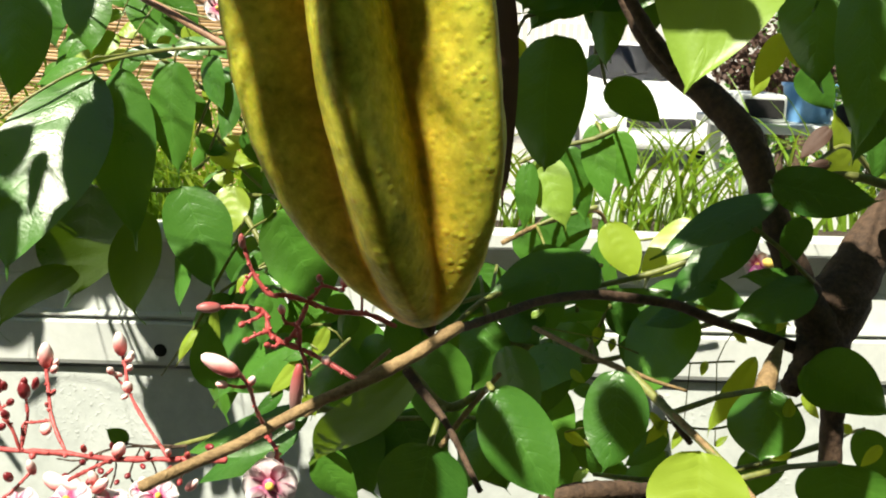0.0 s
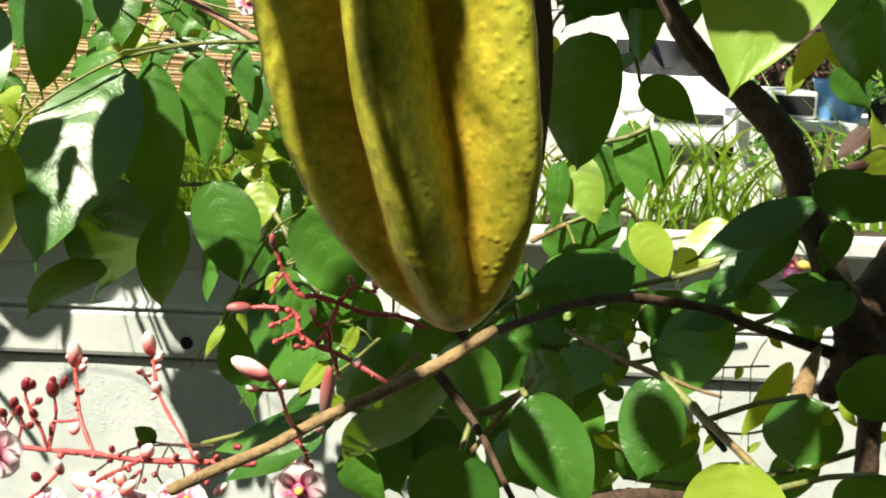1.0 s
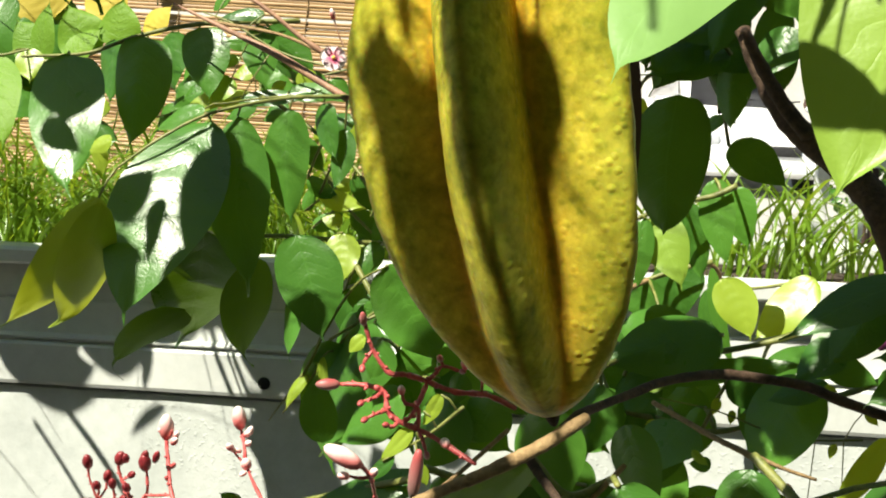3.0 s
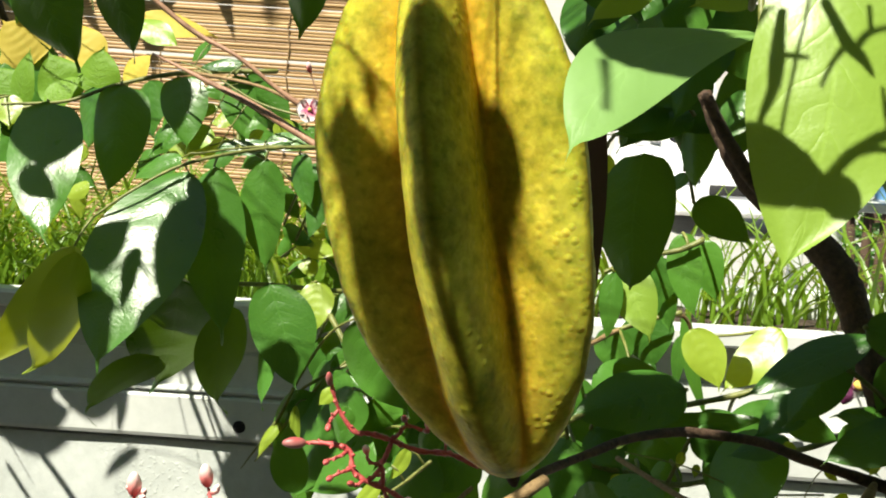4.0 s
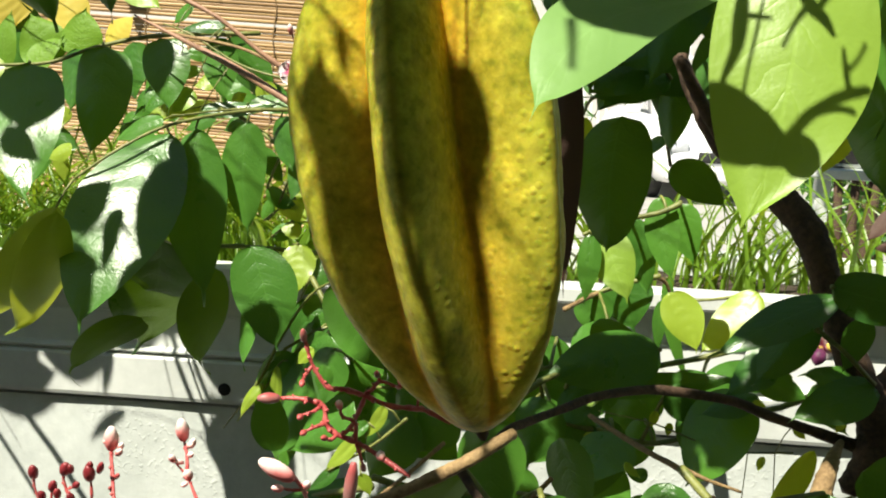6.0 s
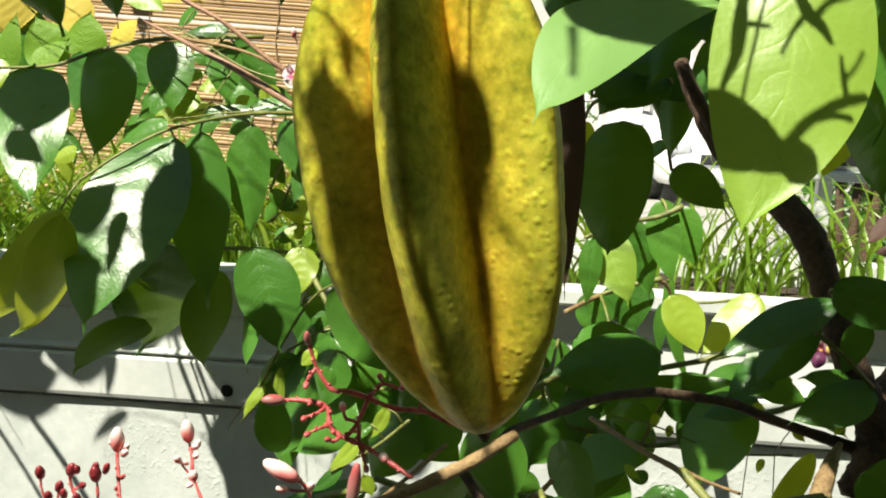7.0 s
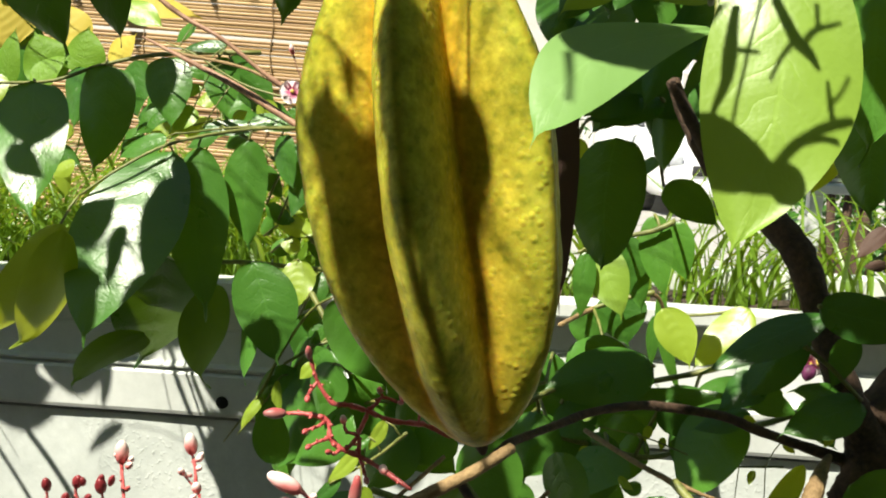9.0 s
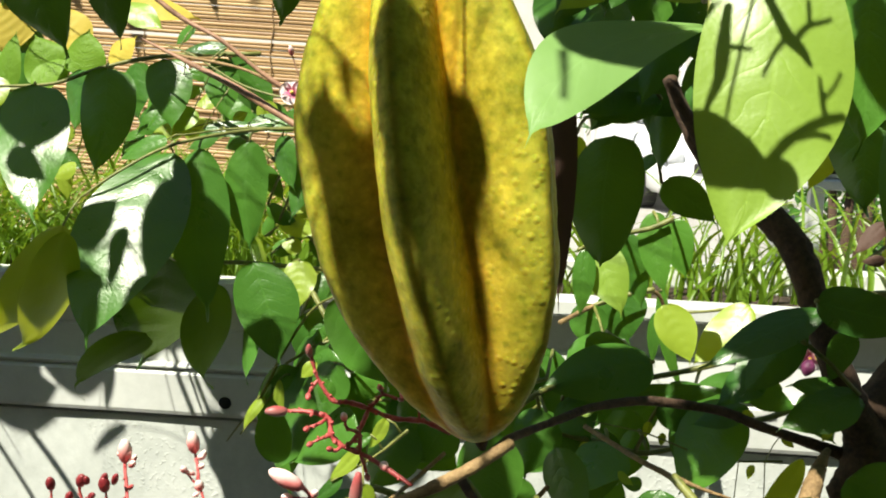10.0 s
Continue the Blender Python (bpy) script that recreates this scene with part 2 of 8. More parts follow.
def bamboo_material():
    """Split bamboo: each strip a tone of its own, with streaks along it and darker nodes."""
    m, nt, bsdf = material("split_bamboo")
    at = nt.nodes.new("ShaderNodeTexCoord").outputs["Object"]
    obj = nt.nodes.new("ShaderNodeObjectInfo")
    stretch = node(nt, "ShaderNodeMapping", Scale=(3.0, 60.0, 60.0))
    nt.links.new(at, stretch.inputs["Vector"])
    move = nt.nodes.new("ShaderNodeCombineXYZ")
    nt.links.new(math_node(nt, "MULTIPLY", obj.outputs["Random"], 50.0), move.inputs[0])
    add = nt.nodes.new("ShaderNodeVectorMath")
    nt.links.new(stretch.outputs[0], add.inputs[0])
    nt.links.new(move.outputs[0], add.inputs[1])
    n = node(nt, "ShaderNodeTexNoise", Scale=2.0, Detail=6.0, Roughness=0.65)
    nt.links.new(add.outputs[0], n.inputs["Vector"])
    tone = math_node(nt, "ADD", math_node(nt, "MULTIPLY", n.outputs[0], 0.82), math_node(nt, "MULTIPLY", obj.outputs["Random"], 0.18))
    nt.links.new(ramp(nt, tone, [(0.28, (0.17, 0.090, 0.040)), (0.5, (0.37, 0.225, 0.090)), (0.72, (0.52, 0.355, 0.160))]), bsdf.inputs["Base Color"])
    bsdf.inputs["Roughness"].default_value = 0.55
    bump(nt, bsdf, n.outputs[0], 0.3, 0.001)
    return m


def glass_material(name, tint):
    m, nt, bsdf = material(name)
    n = node(nt, "ShaderNodeTexNoise", Scale=2.0, Detail=3.0)
    nt.links.new(ramp(nt, n.outputs[0], [(0.3, tint), (0.7, tuple(c * 1.6 for c in tint))]), bsdf.inputs["Base Color"])
    bsdf.inputs["Roughness"].default_value = 0.05
    bsdf.inputs["Coat Weight"].default_value = 0.6
    return m


FRUIT = fruit_material()
BAMBOO = bamboo_material()
DARK_GLASS = glass_material("dark_car_glass", (0.020, 0.028, 0.042))
LAMP_GLASS = glass_material("headlamp_glass", (0.42, 0.44, 0.46))


# ---- mesh helpers ----
def mesh_object(name, bm, mat, parent=None, label="", smooth=True):
    me = bpy.data.meshes.new(name)
    bmesh.ops.recalc_face_normals(bm, faces=bm.faces)
    bm.to_mesh(me)
    bm.free()
    if smooth:
        me.shade_smooth()
    me.materials.append(mat)
    ob = new(name, me)
    if parent:
        ob.parent = parent
    return tagged(ob, label)


def part(name, bm, mat, parent, label="", smooth=True):
    return mesh_object(name, bm, mat, parent, label, smooth)


def thing(name, label, category, group="", kind="", at=(0, 0, 0)):
    ob = tagged(new(name), label, category, group, kind)
    ob.empty_display_size = 0.02
    ob.location = at
    return ob


def box(bm, x0, x1, y0, y1, z0, z1, bevel=0.0):
    vs = [bm.verts.new((x, y, z)) for z in (z0, z1) for x, y in ((x0, y0), (x1, y0), (x1, y1), (x0, y1))]
    fs = [bm.faces.new([vs[i] for i in f]) for f in ((3, 2, 1, 0), (4, 5, 6, 7), (0, 1, 5, 4), (1, 2, 6, 5), (2, 3, 7, 6), (3, 0, 4, 7))]
    if bevel:
        es = list({e for f in fs for e in f.edges})
        bmesh.ops.bevel(bm, geom=es, offset=bevel, segments=2, affect="EDGES", profile=0.5)


def smooth_line(points, n):
    """n places along a Catmull-Rom curve through the points (of any dimension)."""
    p = np.array(points, float)
    p = np.vstack([2 * p[0] - p[1], p, 2 * p[-1] - p[-2]])
    out = []
    for u in np.linspace(0, len(p) - 3 - 1e-6, n):
        i = int(u)
        f = u - i
        a, b, c, d = p[i:i + 4]
        out.append(0.5 * (2 * b + (c - a) * f + (2 * a - 5 * b + 4 * c - d) * f * f + (3 * b - a - 3 * c + d) * f ** 3))
    return np.array(out)


def tube(bm, rows, sides=8, rough=0.0, seed=0):
    """A tapered tube through rows of (x, y, z, radius), with closed rounded ends and uneven girth."""
    rng = random.Random(seed)
    rings = []
    pts = [Vector(r[:3]) for r in rows]
    ref = Vector((0.3, -0.8, 0.5))
    for i, r in enumerate(rows):
        d = (pts[min(i + 1, len(pts) - 1)] - pts[max(i - 1, 0)]).normalized()
        a = d.cross(ref).normalized()
        b = d.cross(a)
        k = 1 + rough * (rng.random() - 0.5)
        rings.append([bm.verts.new(pts[i] + (a * math.cos(t) + b * math.sin(t)) * max(r[3], 1e-5) * k * (1 + rough * 0.6 * (rng.random() - 0.5)))
                      for t in [math.tau * j / sides for j in range(sides)]])
    for u, v in zip(rings, rings[1:]):
        for j in range(sides):
            bm.faces.new((u[j], u[(j + 1) % sides], v[(j + 1) % sides], v[j]))
    for ring, inner, outer in ((rings[0], 1, 0), (rings[-1], -2, -1)):
        out_dir = (pts[outer] - pts[inner]).normalized()
        tip = bm.verts.new(pts[outer] + out_dir * max(rows[outer][3], 1e-5) * 0.6)
        for j in range(sides):
            bm.faces.new((ring[j], ring[(j + 1) % sides], tip))


def blob(bm, centre, axis, length, radius, profile=(0.5, 0.9, 1.0, 0.85, 0.5), sides=8):
    """A bud or drop: a body of revolution on an axis, from its base."""
    axis = Vector(axis).normalized()
    c = Vector(centre)
    n = len(profile)
    tube(bm, [(*(c + axis * length * (i + 0.5) / n), radius * k) for i, k in enumerate(profile)], sides)


def blade_outline(v, wide, blunt, point, drip):
    """Half width along a leaflet, 1 where it is widest: rounded base, tapering to a drip tip."""
    end = 1 - drip * 0.7
    body = 0.0
    if v < end:
        s = (v / end) ** (math.log(0.5) / math.log(wide))
        body = max(0.0, math.sin(math.pi * s)) ** (blunt if s < 0.5 else point)
    return max(body, 0.075 * min(1.0, (1 - v) / max(drip, 0.02)) * min(1.0, v * 8))


def leaf_blade(bm, base, tip, width, roll, rng, nu=8, nv=15, wide=0.39, blunt=0.62, point=0.80, drip=0.12, bend=None, fold=None, hook=None):
    """A leaf blade from base to tip, folded on its midrib, with a sagging spine, quilted between its veins, and wavy edges."""
    base, tip = Vector(base), Vector(tip)
    along = tip - base
    length = along.length
    along.normalize()
    turned = isinstance(roll, Vector)
    face = roll.copy() if turned else Vector((-0.22, -0.9, 0.38))
    face = (face - along * face.dot(along)).normalized()
    if not turned:
        face = (Matrix.Rotation(radians(roll), 3, along) @ face).normalized()
    across = along.cross(face)
    chance = (rng.uniform(3, 8) if turned else rng.uniform(7, 17), rng.uniform(0.0, 0.035), rng.uniform(0.02, 0.05), rng.uniform(0, 6), rng.uniform(-0.05, 0.05),
              rng.uniform(-0.25, 0.25), rng.uniform(-1.6, 1.6))
    slope, sag, wave, phase, curve, twist, crook = chance
    slope = math.tan(radians(slope if fold is None else fold))
    curve = curve if bend is None else bend
    crook = crook if hook is None else hook
    uv = bm.loops.layers.uv.verify()
    grid = []
    for j in range(nv + 1):
        v = j / nv
        half = width / 2 * blade_outline(v, wide, blunt, point, drip)
        row = []
        for i in range(nu + 1):
            u = 2 * i / nu - 1
            a = half * u
            rib = 0.0005 * max(0.0, 1 - abs(a) / 0.0009) * (1 - v)                # the raised midrib
            quilt = 0.009 * width * math.sin(math.tau * (6.5 * v - 1.6 * abs(u)) + phase) * (1 - abs(u)) * (abs(u) > 0.01) if nv > 20 else 0.0
            lift = -abs(a) * slope + wave * width * abs(u) ** 2 * math.sin(phase + v * 9 + u * 1.5) + twist * a * (v - 0.4) + quilt
            p = (base + along * length * v + across * (a + curve * length * math.sin(math.pi * v) + crook * length * max(0.0, v - 0.8) ** 2)
                 + face * (lift - rib + sag * length * math.sin(math.pi * v) * 0.9 - 0.05 * length * v ** 3))
            row.append((bm.verts.new(p), (i / nu, v)))
        grid.append(row)
    for j in range(nv):
        for i in range(nu):
            q = [grid[j][i], grid[j][i + 1], grid[j + 1][i + 1], grid[j + 1][i]]
            f = bm.faces.new([w[0] for w in q])
            f.smooth = True
            for loop, w in zip(f.loops, q):
                loop[uv].uv = w[1]


def blade_object(name, mat, parent, base, tip, width, roll, rng, label="", nu=10, nv=32, **shape):
    bm = bmesh.new()
    leaf_blade(bm, base, tip, width, roll, rng, nu, nv, **shape)
    me = bpy.data.meshes.new(name)
    bm.to_mesh(me)
    bm.free()
    me.materials.append(mat)
    ob = new(name, me)
    ob.parent = parent
    return tagged(ob, label)


leaf_rng = random.Random(7)
UNDERSIDE = Vector((0.30, -0.70, -0.60))     # blades turned so that the sun strikes their far side
GLINT = Vector((-0.29, -0.79, 0.55))         # blades that throw the sun back at the path
SHEEN = Vector((-0.21, -0.85, 0.48))         # a blade that mirrors it nearer the fruit
GLARE = Vector((0.05, -0.83, 0.56))          # blades that mirror the sun
TO_SUN = Vector((-0.03, -0.86, 0.51))        # blades turned up towards the sun


def spray(label, rachis, radius, stalk_mat):
    """The stalk of a compound leaf, to which leaflet() adds its leaflets one by one."""
    top = thing("compound_leaf", label, "leaf", "starfruit leaves")
    line = smooth_line(rachis, 24)
    bm = bmesh.new()
    tube(bm, [(*p, radius * (1.15 - 0.5 * i / 23)) for i, p in enumerate(line)], 8, 0.12, len(label))
    part("stalk", bm, stalk_mat, top)
    return top, line, radius, stalk_mat


def leaflet(leaf, base, tip, width, roll, mat, **shape):
    """One leaflet of a compound leaf, on a short stalklet where it springs from the stalk."""
    top, line, radius, stalk_mat = leaf
    b = np.array(base)
    near = line[np.argmin(((line - b) ** 2).sum(1))]
    if ((near - b) ** 2).sum() < 0.03 ** 2:
        bm = bmesh.new()
        mid = (near + b) / 2 + np.array((0, 0, 0.001))
        tube(bm, [(*near, radius * 0.7), (*mid, radius * 0.6), (*b, radius * 0.6)], 6)
        part("stalklet", bm, stalk_mat, top)
    blade_object("leaflet", mat, top, base, tip, width, roll, leaf_rng, **shape)


def limb(name, rows, parent, mat, label=""):
    """A length of wood through rows of (x, y, z, radius), knobbly and tapering."""
    line = smooth_line(rows, max(16, len(rows) * 7))
    bm = bmesh.new()
    tube(bm, [tuple(r) for r in line], 12, 0.13, len(rows) * 13 + int(abs(rows[0][0]) * 1e4))
    return part(name, bm, mat, parent, label)


# ---- ground, walls and distance ----
bm = bmesh.new()
n = 40
for i in range(n + 1):
    for j in range(n + 1):
        x, y = (i / n - 0.5) * 240, (j / n) * 240 - 60
        bm.verts.new((x, y, 0.012 * noise.noise(Vector((x * 0.2, y * 0.2, 0)))))
bm.verts.ensure_lookup_table()
for i in range(n):
    for j in range(n):
        a = i * (n + 1) + j
        bm.faces.new([bm.verts[k] for k in (a, a + n + 1, a + n + 2, a + 1)])
tagged(mesh_object("ground", bm, CONCRETE), "pale sunlit concrete driveway and yard", "ground", kind="structure")

LEVEL = 0.85                      # the wall and planter run slightly out of level, in degrees
FACE = 0.765                      # front of the planter
wall_m = pose(-0.17, 0, 1.2, 0, -LEVEL, 0) @ pose(0.17, 0, -1.2)
bm = bmesh.new()
nx, nz = 90, 30
x0, x1, z0, z1, y0, y1 = -2.4, 2.6, -0.05, 1.192, FACE + 0.006, FACE + 0.20
def wall_relief(x, z):
    return 0.0016 * noise.noise(Vector((x * 9, 3, z * 9))) + 0.0008 * noise.noise(Vector((x * 40, 1, z * 40)))
front = [[bm.verts.new((x0 + (x1 - x0) * i / nx, y0 + wall_relief(x0 + (x1 - x0) * i / nx, z0 + (z1 - z0) * j / nz), z0 + (z1 - z0) * j / nz)) for i in range(nx + 1)] for j in range(nz + 1)]
for j in range(nz):
    for i in range(nx):
        bm.faces.new((front[j][i], front[j][i + 1], front[j + 1][i + 1], front[j + 1][i]))
back = [bm.verts.new(p) for p in ((x0, y1, z0), (x1, y1, z0), (x1, y1, z1), (x0, y1, z1))]
bm.faces.new(back)
bm.faces.new(front[-1] + [back[2], back[3]])
bm.faces.new([r[0] for r in front] + [back[3], back[0]])
bm.faces.new([r[-1] for r in front] + [back[2], back[1]])
wall = tagged(mesh_object("wall_low", bm, PLASTER, smooth=False), "low white-painted masonry wall with rough blistered paint", "wall", kind="structure")
wall.matrix_world = wall_m


def planter():
    top = thing("planter_box", "long white plastic planter box full of grass on a low wall", "planter")
    top.matrix_world = wall_m
    xa, xb, ya, yb = -1.25, 1.45, FACE, FACE + 0.17
    # outline of the front from the foot upwards: (depth in from the front, height)
    outline = [(0.020, 1.1925), (0.020, 1.1952), (0.001, 1.1957), (0.0, 1.1985), (0.0, 1.2252), (0.002, 1.2268), (0.0045, 1.2274), (0.0045, 1.2292), (0.0005, 1.2298), (0.0005, 1.2310),
               (0.0062, 1.2328), (0.0075, 1.2560), (0.0095, 1.2566), (0.0095, 1.2582), (0.0078, 1.2588), (0.0085, 1.2835), (-0.008, 1.2845), (-0.0100, 1.2865), (-0.0100, 1.2945), (-0.008, 1.2968),
               (0.006, 1.2970), (0.010, 1.2950), (0.0115, 1.2700), (0.020, 1.2050)]
    bm = bmesh.new()
    cols = []
    for x in np.linspace(xa, xb, 55):
        w = 0.0006 * noise.noise(Vector((x * 6, 0, 0)))
        cols.append([bm.verts.new((x, ya + d + w, z + w * 0.7)) for d, z in outline]
                    + [bm.verts.new((x, yb - d, z)) for d, z in reversed(outline)])
    m = len(cols[0])
    for a, b in zip(cols, cols[1:]):
        for k in range(m):
            bm.faces.new((a[k], b[k], b[(k + 1) % m], a[(k + 1) % m]))
    bm.faces.new(cols[0])
    bm.faces.new(cols[-1])
    part("body", bm, PLASTIC, top, smooth=False)
    # Closed black discs: the dark inside the drain holes is only their colour.
    for x, z in ((-0.170, 1.2068), (0.300, 1.2068), (-0.640, 1.2068), (0.770, 1.2068)):
        bm = bmesh.new()
        c = [bm.verts.new((x, ya - 0.0006, z))]
        inner = [bm.verts.new((x + 0.0043 * math.cos(t), ya - 0.0006, z + 0.0043 * math.sin(t))) for t in np.linspace(0, math.tau, 20, endpoint=False)]
        outer = [bm.verts.new((x + 0.0054 * math.cos(t), ya + 0.002, z + 0.0054 * math.sin(t))) for t in np.linspace(0, math.tau, 20, endpoint=False)]
        for k in range(20):
            bm.faces.new((c[0], inner[k], inner[(k + 1) % 20]))
            bm.faces.new((inner[k], outer[k], outer[(k + 1) % 20], inner[(k + 1) % 20]))
        part("drain_hole", bm, HOLE_SHADE_AND_POT, top)
    bm = bmesh.new()
    rows = [[bm.verts.new((x, y, 1.279 + 0.006 * noise.noise(Vector((x * 30, y * 30, 0))))) for y in np.linspace(ya + 0.013, yb - 0.013, 8)] for x in np.linspace(xa + 0.02, xb - 0.02, 120)]
    for a, b in zip(rows, rows[1:]):
        for k in range(7):
            bm.faces.new((a[k], b[k], b[k + 1], a[k + 1]))
    part("soil", bm, SOIL, top)


planter()


def grass_tuft(bm, rng, x, y, z, height, lean):
    """One arching grass blade, a thin creased ribbon with two faces' depth."""
    uv = bm.loops.layers.uv.verify()
    w = rng.uniform(0.0008, 0.0023)
    az = rng.uniform(0, math.tau)
    out = Vector((math.cos(az), math.sin(az), 0))
    turn = rng.uniform(0, math.pi)
    across = Vector((math.cos(turn), math.sin(turn) * 0.6, 0))
    rows = []
    for j in range(7):
        v = j / 6
        p = Vector((x, y, z)) + out * lean * height * v ** 2 + Vector((0, 0, height * (v - 0.35 * lean * v ** 3)))
        k = w * (1 - v ** 2.2) + 0.0002
        rows.append([bm.verts.new(p - across * k), bm.verts.new(p + Vector((out.x, out.y, 0)) * k * 0.5), bm.verts.new(p + across * k)])
    for j in range(6):
        for i in range(2):
            f = bm.faces.new((rows[j][i], rows[j][i + 1], rows[j + 1][i + 1], rows[j + 1][i]))
            for loop, c in zip(f.loops, ((i / 2, j / 6), (i / 2 + 0.5, j / 6), (i / 2 + 0.5, j / 6 + 0.17), (i / 2, j / 6 + 0.17))):
                loop[uv].uv = c


def planter_grass():
    rng = random.Random(11)
    bm = bmesh.new()
    for k in range(1700):
        x, y = rng.uniform(-1.2, 1.4), FACE + rng.uniform(0.016, 0.150)
        clump = noise.noise(Vector((x * 14, y * 14, 2)))
        if clump < -0.25:
            continue
        grass_tuft(bm, rng, x, y, 1.277 + math.tan(radians(LEVEL)) * (x + 0.17), rng.uniform(0.045, 0.135) * (1 + 0.4 * clump) * (1.3 if x < -0.2 else 1.0), rng.uniform(0.2, 1.6))
    for k in range(900):              # a thicker stand at one end
        x, y = rng.uniform(-0.75, -0.10), FACE + rng.uniform(0.016, 0.150)
        grass_tuft(bm, rng, x, y, 1.277 + math.tan(radians(LEVEL)) * (x + 0.17), rng.uniform(0.06, 0.15), rng.uniform(0.2, 1.4))
    tagged(mesh_object("grass", bm, GRASS), "thin green grass blades growing in the white planter", "grass", kind="stuff")


planter_grass()


def bamboo_screen():
    """A roll-up screen of split bamboo, in two stacked sections, hung on posts."""
    top = thing("bamboo_screen", "sunlit tan split-bamboo screen tied with cord", "screen")
    top.matrix_world = pose(-0.95, 1.55, 0.0, 0, 1.0, -3)
    rng = random.Random(4)
    pitch, half = 0.0046, 0.76
    bm = bmesh.new()
    ring = [[bm.verts.new((x, -0.0019 * math.sin(a), 0.0028 * math.cos(a))) for a in np.linspace(-0.35, math.pi + 0.35, 6)] for x in (-half, 0, half)]
    for a, b in zip(ring, ring[1:]):
        for k in range(6):
            bm.faces.new((a[k], b[k], b[(k + 1) % 6], a[(k + 1) % 6]))
    bm.faces.new(ring[0])
    bm.faces.new(ring[-1])
    strip = bpy.data.meshes.new("slat")
    bmesh.ops.recalc_face_normals(bm, faces=bm.faces)
    bm.to_mesh(strip)
    bm.free()
    strip.materials.append(BAMBOO)
    z = 0.95
    while z < 1.95:
        ob = new("slat", strip)
        ob.parent = top
        gap = 0.004 if abs(z - 1.49) < pitch * 0.5 else 0.0
        ob.matrix_basis = pose(rng.uniform(-0.012, 0.012), rng.uniform(-0.0012, 0.0012), z + gap, 0, rng.uniform(-0.06, 0.06), 0) @ Matrix.Diagonal((1, 1, rng.uniform(0.82, 1.08), 1))
        z += pitch * rng.uniform(0.94, 1.06)
    for x in (-0.6, -0.42, -0.19, 0.03, 0.155, 0.235, 0.42, 0.6):
        bm = bmesh.new()
        tube(bm, [(x + 0.002 * math.sin(k * 2.1), -0.0036 if k % 2 else -0.002, 0.95 + k * 0.02, 0.0009) for k in range(50)], 6)
        part("cord", bm, BARK_TAN_AND_LIT, top, "pale tying cord")
    for x in (-0.7, 0.7):
        bm = bmesh.new()
        tube(bm, [(x, 0.025, z, 0.02) for z in (0.0, 0.5, 1.0, 1.5, 2.0)], 10, 0.1, 3)
        part("post", bm, BARK_TAN_AND_LIT, top, "round wooden post")


bamboo_screen()


